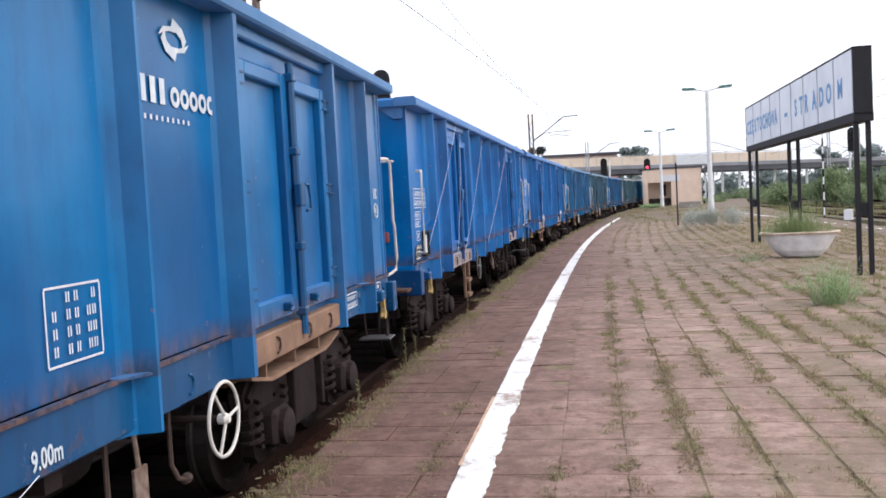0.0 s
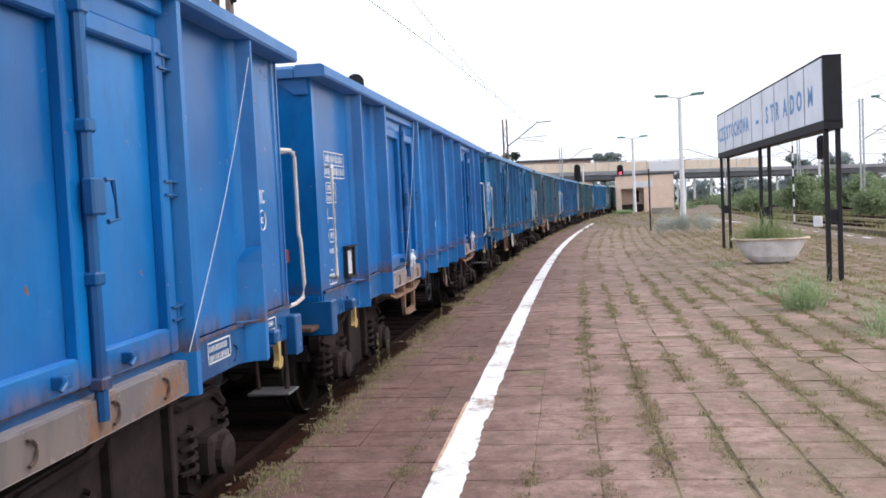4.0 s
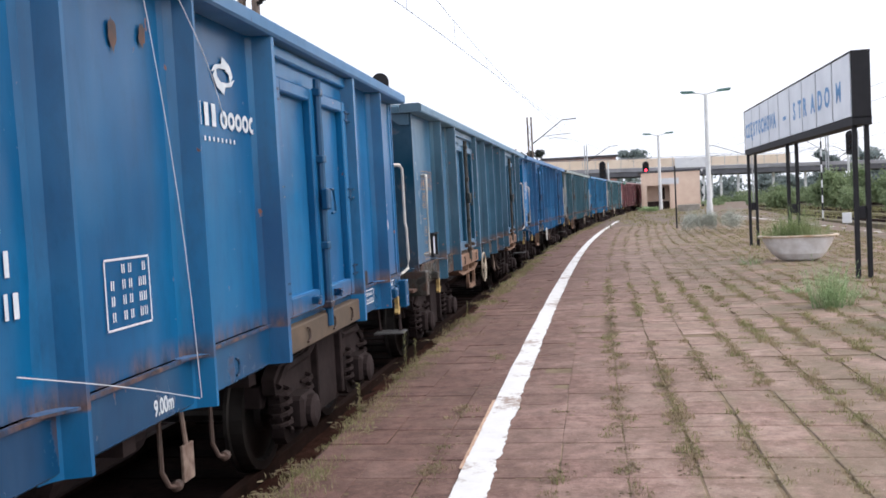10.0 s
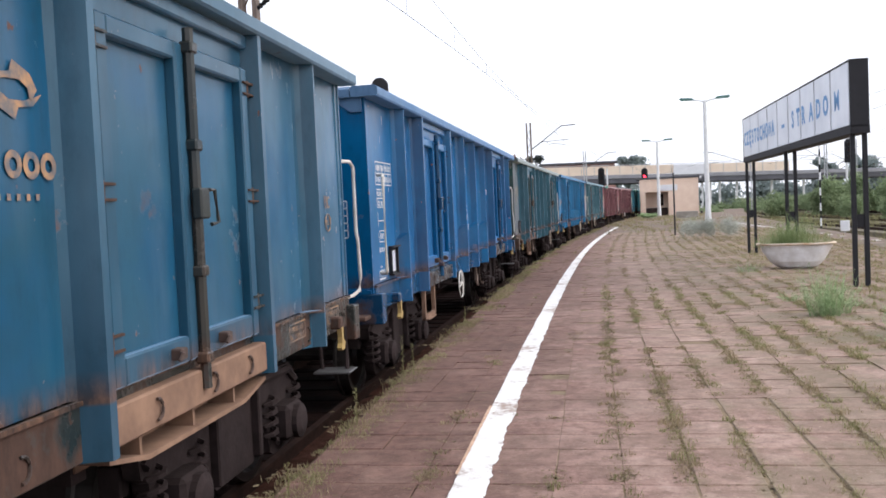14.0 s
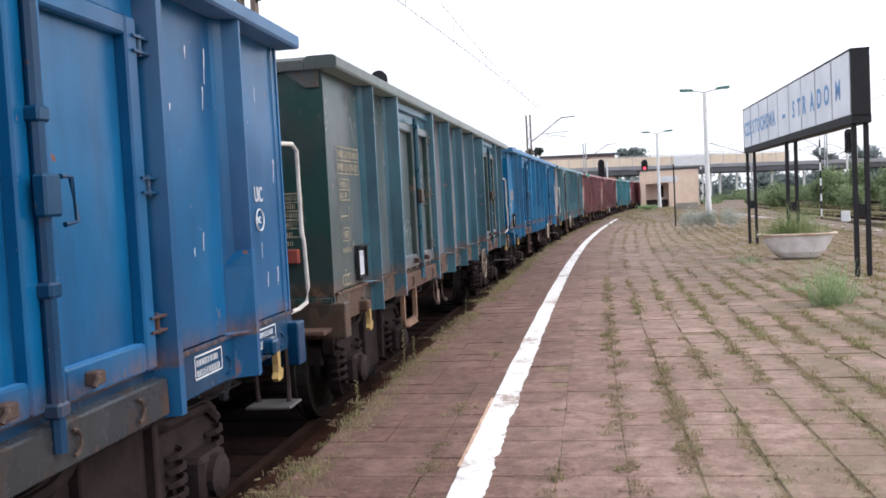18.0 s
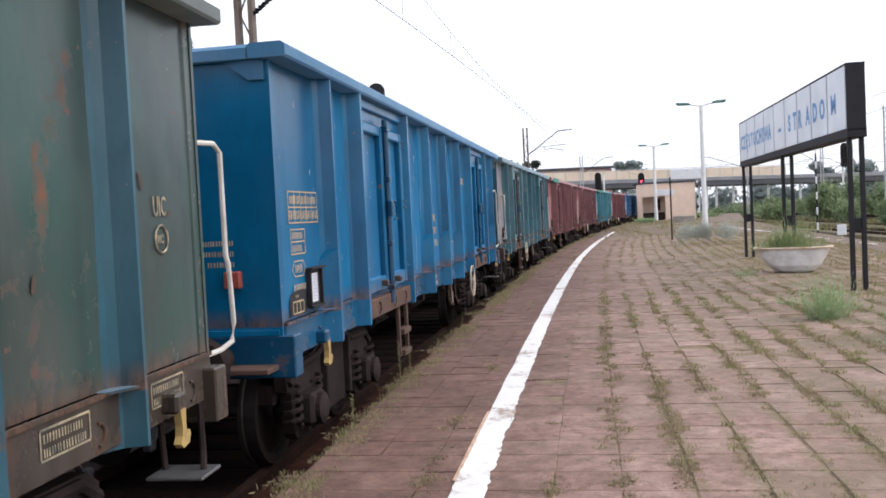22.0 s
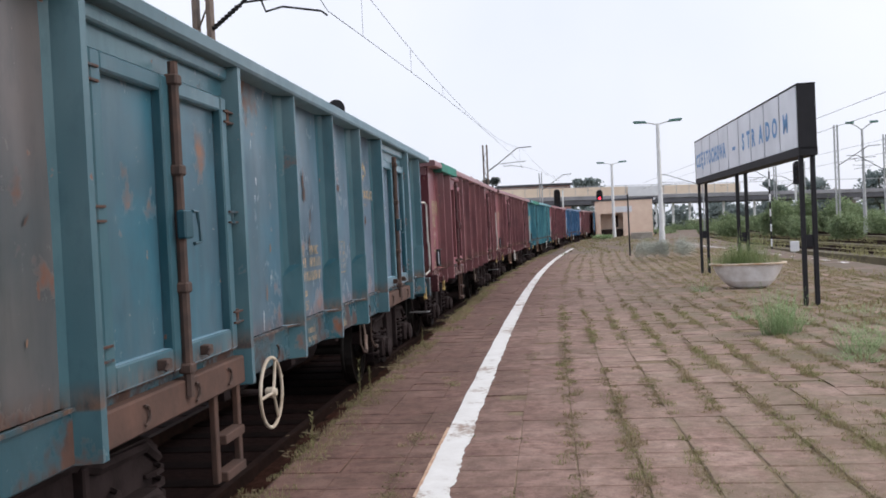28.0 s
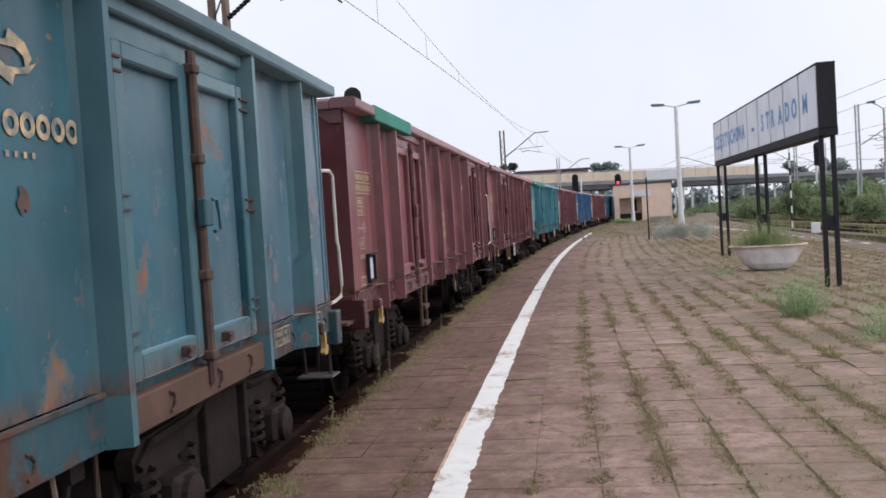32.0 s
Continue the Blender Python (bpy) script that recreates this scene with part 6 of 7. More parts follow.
block(bm, -0.17, 0.17, -0.03, 0.03, 0.68, 1.1, 0.02)
part("board", bm, M_BOARD, mk)
bm = bmesh.new()
block(bm, -0.03, 0.03, -0.0, 0.05, -0.2, 0.7)
part("stake", bm, M_GALV, mk)


# ---------------------------------------------------------------- shelter
def make_shelter():
    sh = thing("platform_shelter", pose(6.25, 93.5, -0.02, 0, 0, -3), "small peach rendered shelter with a flat dark roof", "shelter")
    w, dp, h = 5.7, 4.5, 3.7
    ox0, ox1, oz1 = 0.5, 2.75, 2.4
    bm = bmesh.new()
    block(bm, 0, ox0, 0, 0.25, 0, h)
    block(bm, ox1, w, 0, 0.25, 0, h)
    block(bm, ox0, ox1, 0, 0.25, oz1, h)
    part("front_wall", bm, M_RENDER, sh)
    bm = bmesh.new()
    block(bm, 0, 0.25, 0.25, dp, 0, h)
    part("side_wall", bm, M_RENDER, sh)
    bm = bmesh.new()
    block(bm, w - 0.25, w, 0.25, dp, 0, h)
    part("side_wall", bm, M_RENDER, sh)
    bm = bmesh.new()
    block(bm, 0.25, w - 0.25, dp - 0.25, dp, 0, h)
    part("back_wall", bm, M_RENDER, sh)
    bm = bmesh.new()
    block(bm, 0.25, w - 0.25, 1.6, 1.75, 0, h)
    part("inner_wall", bm, M_RENDER, sh)
    bm = bmesh.new()
    block(bm, 1.7, 2.3, 1.5, 1.58, 1.0, 2.2, 0.02)
    part("inner_window", bm, M_DARK, sh, "dark window opening")
    bm = bmesh.new()
    block(bm, ox0 + 0.05, ox1 - 0.05, 0.9, 1.4, 0.0, 0.8, 0.03)
    part("bench", bm, M_DARK, sh, "dark wooden bench")
    bm = bmesh.new()
    block(bm, -0.3, w + 0.1, -0.07, dp + 0.2, h, h + 0.2, 0.02)
    part("roof", bm, M_ROOFEDGE, sh, "dark flat roof")
    bm = bmesh.new()
    block(bm, 1.75, 3.65, -0.06, -0.005, h - 1.2, h - 0.6, 0.01)
    part("notice_board", bm, M_BOARD, sh, "blank white name board")
    for i in range(8):
        bm = bmesh.new()
        block(bm, w + 0.12, w + 0.3, -0.2, 0.0, 0.1 + i * 0.5, 0.1 + i * 0.5 + 0.24)
        part("stripe", bm, M_BOARD if i % 2 else M_STEEL_DARK, sh)
    return sh


make_shelter()
bm = bmesh.new()
block(bm, -0.9, 0.9, -0.3, 0.3, 0, 0.55, 0.04)
tagged(part("concrete_planter", bm, M_CONCRETE, at=pose(9.0, 78.0, -0.02, 0, 0, -5)), "pale concrete planter box beside the shelter", "planter")


# ---------------------------------------------------------------- road bridge across the tracks
def make_bridge():
    br = thing("road_bridge", pose(0, 150, 0, 0, 1.15, 3.5), "long grey road bridge with buff barrier panels", "bridge")
    x0, x1 = -70.0, 150.0
    bm = bmesh.new()
    block(bm, x0, x1, -1.0, 9.0, 5.5, 6.1, 0.05)
    part("deck", bm, M_DECK, br)
    for y in (-0.6, 2.2, 5.0, 7.8):
        bm = bmesh.new()
        block(bm, x0, x1, y - 0.3, y + 0.3, 4.7, 5.48, 0.05)
        part("girder", bm, M_GIRDER, br)
    for i in range(27):
        a = -22 + i * 2.05
        bm = bmesh.new()
        block(bm, a, a + 2.0, -0.95, -0.87, 6.12, 7.55, 0.01)
        part("barrier_panel", bm, M_BARRIER, br, "buff barrier panel")
    for i in range(28):
        a = -22 + i * 2.05 - 0.05
        bm = bmesh.new()
        block(bm, a, a + 0.06, -1.02, -0.96, 6.1, 7.8)
        part("railing_post", bm, M_GALV, br)
    bm = bmesh.new()
    block(bm, x0, x1, -1.0, -0.95, 7.66, 7.74)
    part("handrail", bm, M_GALV, br)
    bm = bmesh.new()
    block(bm, 15.2, 20.8, -1.12, -1.04, 5.9, 7.55, 0.02)
    part("white_board", bm, M_BOARD, br, "large pale board on the bridge")
    for x in (-45, -22, 52, 75, 98, 121):
        for y in (0.5, 4.0, 7.5):
            bm = bmesh.new()
            block(bm, x - 0.35, x + 0.35, y - 0.35, y + 0.35, -1.0, 4.7, 0.06)
            part("pillar", bm, M_CONCRETE, br)
        bm = bmesh.new()
        block(bm, x - 0.6, x + 0.6, -0.9, 8.9, 4.3, 4.69, 0.05)
        part("pier_cap", bm, M_DECK, br)
    for x in (18.8, 20.0, 21.3, 22.8, 25.5, 28.2, 31.0, 36.0):
        bm = bmesh.new()
        block(bm, x - 0.17, x + 0.17, 0.3, 0.64, -1.0, 4.68, 0.03)
        part("slim_pillar", bm, M_LAMPPOST, br, "slim pale pillar")
    return br


make_bridge()


# ---------------------------------------------------------------- signals
M_REDGLOW, nt, b = node_mat("red_signal_lens", 0.4)
b.inputs["Base Color"].default_value = (0.5, 0.01, 0.015, 1)
b.inputs["Emission Color"].default_value = (1.0, 0.03, 0.06, 1)
b.inputs["Emission Strength"].default_value = 5.0


def make_signal(x, y, ztop, lit, mast_side, half=0.42):
    sg = thing("colour_light_signal", pose(x, y, -0.9), "colour-light railway signal on a mast", "signal", "railway signals")
    z = ztop + 0.9
    bm = bmesh.new()
    prism(bm, [(-half, z - 2.4), (half, z - 2.4)] + [(half * math.cos(radians(a)), z - half + half * math.sin(radians(a))) for a in range(0, 181, 15)], -0.05, 0.03)
    part("backboard", bm, M_STEEL_DARK, sg)
    for i in range(3):
        bm = bmesh.new()
        lathe(bm, [(0.16, 0.0), (0.16, -0.06)], (0, -0.06, z - 0.55 - i * 0.6), "y", 16)
        part("lens", bm, M_REDGLOW if (lit and i == 1) else M_DARK, sg, "glowing red lens" if (lit and i == 1) else "dark lens")
        bm = bmesh.new()
        lathe(bm, [(0.2, 0.0), (0.2, -0.3), (0.18, -0.3), (0.18, 0.0)], (0, -0.05, z - 0.55 - i * 0.6), "y", 16)
        part("hood", bm, M_STEEL_DARK, sg)
    bm = bmesh.new()
    rod(bm, [(mast_side, 0.12, 0), (mast_side, 0.12, z - 0.2)], 0.11, 10)
    part("mast", bm, M_LAMPPOST, sg)
    return sg


make_signal(9.0, 125.0, 6.0, True, 0.0)
make_signal(3.15, 121.0, 6.2, False, 0.75)
make_signal(27.1, 96.3, 6.9, False, -0.2)
make_signal(-6.3, 29.3, 5.95, False, 0.0, 0.28)


# ---------------------------------------------------------------- catenary masts and wires
def make_mast(x, y, turn, reach, h=7.5, z0=-0.9, steel=None):
    steel = steel or M_GALV
    ms = thing("catenary_mast", pose(x, y, z0, 0, 0, turn), "steel lattice mast with a cantilever for the overhead wire", "catenary mast", "catenary masts")
    for dx in (-0.12, 0.12):
        bm = bmesh.new()
        block(bm, dx - 0.04, dx + 0.04, -0.09, 0.09, 0, h, 0.008)
        part("leg", bm, steel, ms)
    bm = bmesh.new()
    z, s = 0.3, 1
    while z < h - 0.5:
        rod(bm, [(-0.09 * s, 0, z), (0.09 * s, 0, z + 0.4)], 0.016, 5)
        z, s = z + 0.4, -s
    tagged(part("lacing", bm, steel, ms), kind="stuff")
    f = 4.95 - z0
    run = reach - 0.3
    bm = bmesh.new()
    for i in range(8):
        u = 0.06 + 0.045 * i
        lathe(bm, [(0.03, -0.022), (0.065, -0.004), (0.065, 0.004), (0.03, 0.022)], (0.1 + run * u * 0.75, 0, f + 1.35 * u * 0.75), "z", 10)
    rod(bm, [(0.1, 0, f), (0.1 + run * 0.3, 0, f + 1.35 * 0.3)], 0.03, 8)
    part("insulator", bm, M_STEEL_DARK, ms, "dark ribbed insulator")
    bm = bmesh.new()
    rod(bm, [(0.1 + run * 0.3, 0, f + 0.405), (reach - 0.3, 0, f + 1.35), (reach + 0.55, 0, f + 1.38)], 0.028, 8)
    part("cantilever", bm, M_STEEL_DARK, ms)
    bm = bmesh.new()
    rod(bm, [(0.1 + run * 0.34, 0, f + 0.44), (reach + 0.2, 0, f + 0.52)], 0.018, 6)
    rod(bm, [(0.1 + run * 0.5, 0, f + 0.46), (0.1 + run * 0.54, 0, f + 0.26), (0.1 + run * 0.7, 0, f + 0.32), (reach - 0.1, 0, f + 0.2), (reach, 0, f + 0.12)], 0.018, 6)
    part("steady_arm", bm, M_STEEL_DARK, ms)
    return ms


x, y, h = along(14.5, -1.45)
make_mast(x - 2.1, y - 0.0, -math.degrees(h), 2.1, 7.5, -0.9, M_MASTRUST)
x, y, h = along(55.5, -1.45)
make_mast(x - 2.3, y + 0.1, -math.degrees(h), 2.3, 7.5, -0.9, M_MASTRUST)
x, y, h = along(88, -1.45)
make_mast(x - 2.5, y + 0.4, -math.degrees(h), 2.5)


def wire(name, pts, r, label):
    bm = bmesh.new()
    rod(bm, pts, r, 5)
    return tagged(part(name, bm, M_STEEL_DARK), label, "overhead wire", "overhead wires", "structure")


def line_wire(off, s0, s1, za, zb, sag, r, label):
    pts = []
    ax, ay, _ = along(s0, off)
    bx, by, _ = along(s1, off)
    for i in range(17):
        u = i / 16
        pts.append((ax + (bx - ax) * u, ay + (by - ay) * u, za + (zb - za) * u - sag * 4 * u * (1 - u)))
    wire("overhead_wire", pts, r, label)


for a, b in ((-40, 14.5), (14.5, 55.5), (55.5, 88), (88, 130)):
    line_wire(-1.45, a, b, 5.15, 5.15, -0.24, 0.006, "copper contact wire over the near track")
    line_wire(-1.45, a, b, 6.3, 6.32, 0.85, 0.005, "sagging messenger wire over the near track")
for i in range(9):
    for (a, b) in ((14.5, 55.5),):
        u = (i + 0.5) / 9
        ax, ay, _ = along(a, -1.45)
        bx, by, _ = along(b, -1.45)
        px, py = ax + (bx - ax) * u, ay + (by - ay) * u
        wire("dropper", [(px, py, 5.15 + 0.96 * u * (1 - u)), (px, py, 6.31 - 3.4 * u * (1 - u))], 0.004, "dropper between the overhead wires")

# masts and wires over the tracks at the back
for px, py, tt, rr in ((22.7, 70.4, 0, 2.6), (25.0, 96.8, 180, 2.6), (18.0, 98.0, 180, 4.3), (30.5, 82.0, 180, 2.6), (34.0, 118.0, 180, 3.0)):
    make_mast(px, py, tt, rr, 8.9)
# twin-armed floodlight mast and a banded post among the back tracks
fl = thing("floodlight_mast", pose(29.7, 85.0, -0.95), "tall grey mast with a forked lamp head", "lamp post")
bm = bmesh.new()
lathe(bm, [(0.2, 0), (0.14, 4.0), (0.1, 9.8)], (0, 0, 0), "z", 10)
part("post", bm, M_GALV, fl)
for s_ in (-1, 1):
    bm = bmesh.new()
    rod(bm, [(0, 0, 9.7), (s_ * 0.5, 0, 10.1), (s_ * 1.0, 0, 10.35)], 0.05, 6)
    part("arm", bm, M_GALV, fl)
    bm = bmesh.new()
    block(bm, s_ * 0.7, s_ * 1.4, -0.12, 0.12, 10.3, 10.5, 0.03)
    part("lamp_head", bm, M_LAMPHEAD, fl)
bp = thing("banded_post", pose(14.7, 58.3, -0.95), "slim post with black and white bands", "post")
for i in range(12):
    bm = bmesh.new()
    lathe(bm, [(0.05, 0.0), (0.05, 0.46)], (0, 0, i * 0.47), "z", 10)
    part("band", bm, M_BOARD if i % 2 else M_STEEL_DARK, bp)
for px, zz in ((16.6, 6.4), (16.6, 7.25), (28.0, 6.2), (28.0, 7.3)):
    wire("overhead_wire", [(px + 0.35, -20, zz), (px + 0.3, 60, zz - 0.2), (px, 140, zz)], 0.012, "overhead wire above the back tracks")

# back tracks
for cx in (16.8, 21.6, 29.0):
    for o in (-0.75, 0.75):
        bm = bmesh.new()
        block(bm, cx + o - 0.035, cx + o + 0.035, -40, 140, -0.62, -0.48)
        tagged(part("rail", bm, M_RAIL), "rusty rail of a back track", "rail", "rails", "structure")
    bm = bmesh.new()
    block(bm, cx - 1.7, cx + 1.7, -40, 140, -0.97, -0.62)
    tagged(part("track_bed", bm, M_BACKBED), "grassy brown ballast of a back track", "track bed", kind="structure")

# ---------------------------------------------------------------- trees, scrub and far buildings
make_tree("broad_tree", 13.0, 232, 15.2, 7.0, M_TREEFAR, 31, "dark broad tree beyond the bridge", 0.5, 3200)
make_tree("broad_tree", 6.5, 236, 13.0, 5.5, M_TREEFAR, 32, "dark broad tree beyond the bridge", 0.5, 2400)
make_tree("tall_tree", -3.9, 88, 8.1, 2.0, M_TREEMID, 33, "dark pointed tree behind the train", 0.16, 2600)
make_tree("russet_tree", -6.3, 93, 8.3, 2.6, M_TREERED, 34, "russet tree behind the train", 0.18, 2200)
make_bush("scrub_bush", 24.2, 60.0, 2.2, 2.0, M_BUSH, 35, "tall green scrub beside the back tracks", 0.1, 5000, -0.95)
make_bush("scrub_bush", 30.5, 92.0, 4.5, 4.4, M_BUSH, 38, "tall green scrub beside the back tracks", 0.14, 8000, -0.95)
make_bush("scrub_bush", 23.4, 90.0, 2.6, 5.2, M_BUSH, 45, "tall green scrub beside the back tracks", 0.13, 7000, -0.95)
make_bush("scrub_bush", 26.4, 93.0, 2.8, 5.0, M_BUSH, 46, "tall green scrub beside the back tracks", 0.13, 7000, -0.95)
make_bush("scrub_bush", 20.4, 96.0, 2.6, 3.6, M_BUSH, 47, "green scrub beside the back tracks", 0.13, 6000, -0.95)
make_bush("scrub_bush", 36.5, 96.0, 4.0, 4.6, M_BUSH, 39, "tall green scrub beside the back tracks", 0.14, 7000, -0.95)
make_tree("broad_tree", 26.4, 60.0, 8.8, 2.2, M_TREE, 37, "dark leafy tree beside the back tracks", 0.11, 7000)
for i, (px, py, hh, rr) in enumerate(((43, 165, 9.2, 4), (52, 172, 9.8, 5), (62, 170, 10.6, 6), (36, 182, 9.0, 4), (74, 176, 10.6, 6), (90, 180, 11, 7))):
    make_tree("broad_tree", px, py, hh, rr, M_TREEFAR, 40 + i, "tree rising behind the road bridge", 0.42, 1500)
rng = random.Random(8)
for i in range(30):
    px, py = rng.uniform(19.5, 48), rng.uniform(62, 128)
    if px < py * 0.2 + 5:
        px = py * 0.2 + 5 + rng.uniform(0, 8)
    make_bush("scrub_bush", px, py, rng.uniform(2.0, 3.6), rng.uniform(2.2, 3.8), M_BUSH, 60 + i, "green scrub bush along the back tracks", 0.12, 3000, -0.95)
for i in range(9):
    make_bush("scrub_bush", 11.5 + rng.uniform(0, 6), 98 + rng.uniform(0, 26), rng.uniform(1.2, 2.2), rng.uniform(1.0, 2.2), M_BUSH, 100 + i, "low scrub behind the platform", 0.1, 1500, -0.95)

rng = random.Random(19)
so = Soup()
for i in range(5200):
    py = rng.uniform(16, 130)
    px = rng.uniform(10.5, 16) + py * rng.uniform(0.0, 0.2)
    if noise.noise((px * 0.35, py * 0.12, 3)) > -0.15:
        tuft(so, px, py, -0.95 if abs(px - 16.8) > 1.7 and abs(px - 21.6) > 1.7 else -0.63, 7, rng.uniform(0.12, 0.4), 0.3, rng, 0.012)
tagged(part("rough_grass", so.mesh("rough_grass"), M_GRASS), "rough yellow-green grass beside the back tracks", "grass", kind="stuff")
# far woods close the view under and behind the bridge
rng = random.Random(9)
so = Soup()
for i in range(130):
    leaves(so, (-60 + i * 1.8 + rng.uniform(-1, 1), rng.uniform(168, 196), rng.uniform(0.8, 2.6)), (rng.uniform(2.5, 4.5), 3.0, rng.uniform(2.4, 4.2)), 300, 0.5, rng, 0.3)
tagged(part("far_woods", so.mesh("far_woods"), M_TREEFAR), "green woods beyond the road bridge, paled by haze in their colour", "woods", kind="stuff")
for i in range(14):
    make_bush("scrub_bush", 15 + i * 1.9 + rng.uniform(-0.6, 0.6), rng.uniform(128, 143), rng.uniform(1.6, 2.6), rng.uniform(1.4, 2.8), M_BUSH, 130 + i, "low green scrub before the road bridge", 0.14, 1500, -0.95)
make_tree("broad_tree", -12.6, 26.0, 9.2, 2.2, M_TREE, 36, "leafy tree behind the train", 0.07, 9000)

hs = thing("brick_building", pose(-6.5, 178, -0.95, 0, 0, 8), "low brick-red building far behind the bridge", "building")
bm = bmesh.new()
block(bm, 0, 14, 0, 10, 0, 10.2)
part("wall", bm, M_BRICKRED, hs)
bm = bmesh.new()
block(bm, -0.4, 14.4, -0.4, 10.4, 10.2, 10.6)
part("roof", bm, M_ROOFEDGE, hs)
for i in range(5):
    bm = bmesh.new()
    block(bm, 1.2 + i * 2.6, 2.4 + i * 2.6, -0.05, 0.05, 7.2, 8.9)
    part("window", bm, M_DARK, hs)

# ---------------------------------------------------------------- paving, white line and grass in the joints
PITCH_S, PITCH_O, FIRST, ROW = 0.356, 0.373, EDGE + 0.36, 1.64
rng = random.Random(21)


def slab_corners(i, j):
    s0, o0 = ROW + i * PITCH_S + 0.02 * noise.noise((j * 3.1, 0.5, 0.5)), FIRST + j * PITCH_O
    o0 += 0.025 * noise.noise((s0 * 0.45, 4.0, 0.0)) + 0.01 * noise.noise((s0 * 1.5, j, 2.0))
    # joints are silted up further along the platform
    fade = max(0.3, min(1.0, 1.4 - max(s0, 0.0) / 16))
    g = max(0.0004, 0.0018 + 0.006 * noise.noise((s0 * 1.7, o0 * 2.3, 6.0))) * fade
    side = (0.002 if j < 4 else 0.008 + 0.012 * noise.noise((s0 * 0.8, o0 * 1.1, 16.0))) * fade
    return s0 + g, s0 + PITCH_S - g, o0 + side, o0 + PITCH_O - side


bm = bmesh.new()
block(bm, -(PITCH_O / 2 - 0.008), PITCH_O / 2 - 0.008, -(PITCH_S / 2 - 0.0045), PITCH_S / 2 - 0.0045, -0.05, 0.0, 0.008)
SLAB = mesh_of(bm, "slab")
bm = bmesh.new()
block(bm, -(PITCH_O / 2 - 0.002), PITCH_O / 2 - 0.002, -(PITCH_S / 2 - 0.005), PITCH_S / 2 - 0.005, -0.05, 0.0, 0.003)
TIGHT = mesh_of(bm, "slab")
field = Soup()
paving = thing("paving", pose(0, 0, 0), "worn square concrete paving with grass in its joints", "paving", kind="structure")
for i in range(-38, 124):
    for j in range(-1, 22):
        a, b, o0, o1 = slab_corners(i, j)
        sm, om = (a + b) / 2, (o0 + o1) / 2
        if j >= 12 and rng.random() < 0.02 + 0.02 * (j - 11) + (0.25 if (i > 14 and rng.random() < 0.5) else 0):
            continue
        dz = 0.003 + rng.uniform(0.0, 0.007 if j > 4 else 0.003) * max(0.3, min(1.0, 1.5 - max(i, 0) / 40))
        tx, ty = (rng.uniform(-0.9, 0.9), rng.uniform(-0.7, 0.7)) if j > 4 else (rng.uniform(-0.4, 0.4), rng.uniform(-0.2, 0.2))
        if 2 <= i < 15 and j < 23:
            x, y, h = along(sm, om)
            tight = j < 5
            part("slab", TIGHT if tight else SLAB, M_SLAB, paving, at=pose(x, y, dz, tx, ty, -math.degrees(h) + rng.uniform(-1.6, 1.6) * (0.1 if tight else 1.0)))
        else:
            top = [(*along(s, o)[:2], dz + (s - a) / PITCH_S * 0.012 * (rng.random() - 0.5) + rng.uniform(-0.002, 0.002)) for s, o in ((a, o0), (a, o1), (b, o1), (b, o0))]
            so = field
            n = len(so.v)
            so.v += top + [(p[0], p[1], -0.03) for p in top]
            so.f += [(n, n + 1, n + 2, n + 3), (n, n + 4, n + 5, n + 1), (n + 1, n + 5, n + 6, n + 2), (n + 2, n + 6, n + 7, n + 3), (n + 3, n + 7, n + 4, n)]
tagged(part("slab_field", field.mesh("slab_field"), M_SLABS, paving), kind="stuff")

# hand-painted line with ragged borders
bm = bmesh.new()
rows = []
for i in range(2280):
    s = -12 + i * 0.03
    ragged = 0.014 * noise.noise((s * 1.3, 0, 0)) + 0.006 * noise.noise((s * 13, 3, 0))
    ragged2 = 0.016 * noise.noise((s * 1.6, 9, 0)) + 0.014 * noise.noise((s * 15, 5, 0)) - 0.03 * max(0.0, noise.noise((s * 4, 8, 3)))
    rows.append([bm.verts.new((*along(s, o)[:2], 0.0145)) for o in (1.208 + ragged, 1.31, 1.4 + ragged2)])
for a, b in zip(rows, rows[1:]):
    for j in range(2):
        bm.faces.new((a[j], a[j + 1], b[j + 1], b[j]))
tagged(part("safety_line", bm, M_LINE), "hand-painted white safety line, worn and ragged", "line", kind="structure")
# rests of an older orange line beside the white one
bm = bmesh.new()
rows = []
for i in range(60):
    s = 5.0 + i * 0.03
    e = 0.004 * noise.noise((s * 6, 2, 9))
    rows.append([bm.verts.new((*along(s, o)[:2], 0.0115)) for o in (1.186 + e, 1.225)])
for i, (a, b) in enumerate(zip(rows, rows[1:])):
    bm.faces.new((a[0], a[1], b[1], b[0]))
tagged(part("old_line", bm, M_OLDLINE), "worn orange rests of an older line beside the white one", "line", kind="structure")
# line on the far border of the platform
bm = bmesh.new()
rows = []
for i in range(260):
    y = 20 + i * 0.15
    wob = 0.03 * noise.noise((y, 3.0, 2.0))
    rows.append([bm.verts.new((x + wob + 0.004 * (y - 45), y, 0.006)) for x in (8.96, 9.12)])
for i, (a, b) in enumerate(zip(rows, rows[1:])):
    if a[0].co.y > 44.0 or noise.noise((i * 0.17, 4, 4)) > 0.12:
        bm.faces.new((a[0], a[1], b[1], b[0]))
tagged(part("safety_line", bm, M_LINE), "broken white line along the far platform edge", "line", kind="structure")

green, dry = Soup(), Soup()
rng = random.Random(77)
moss = Soup()


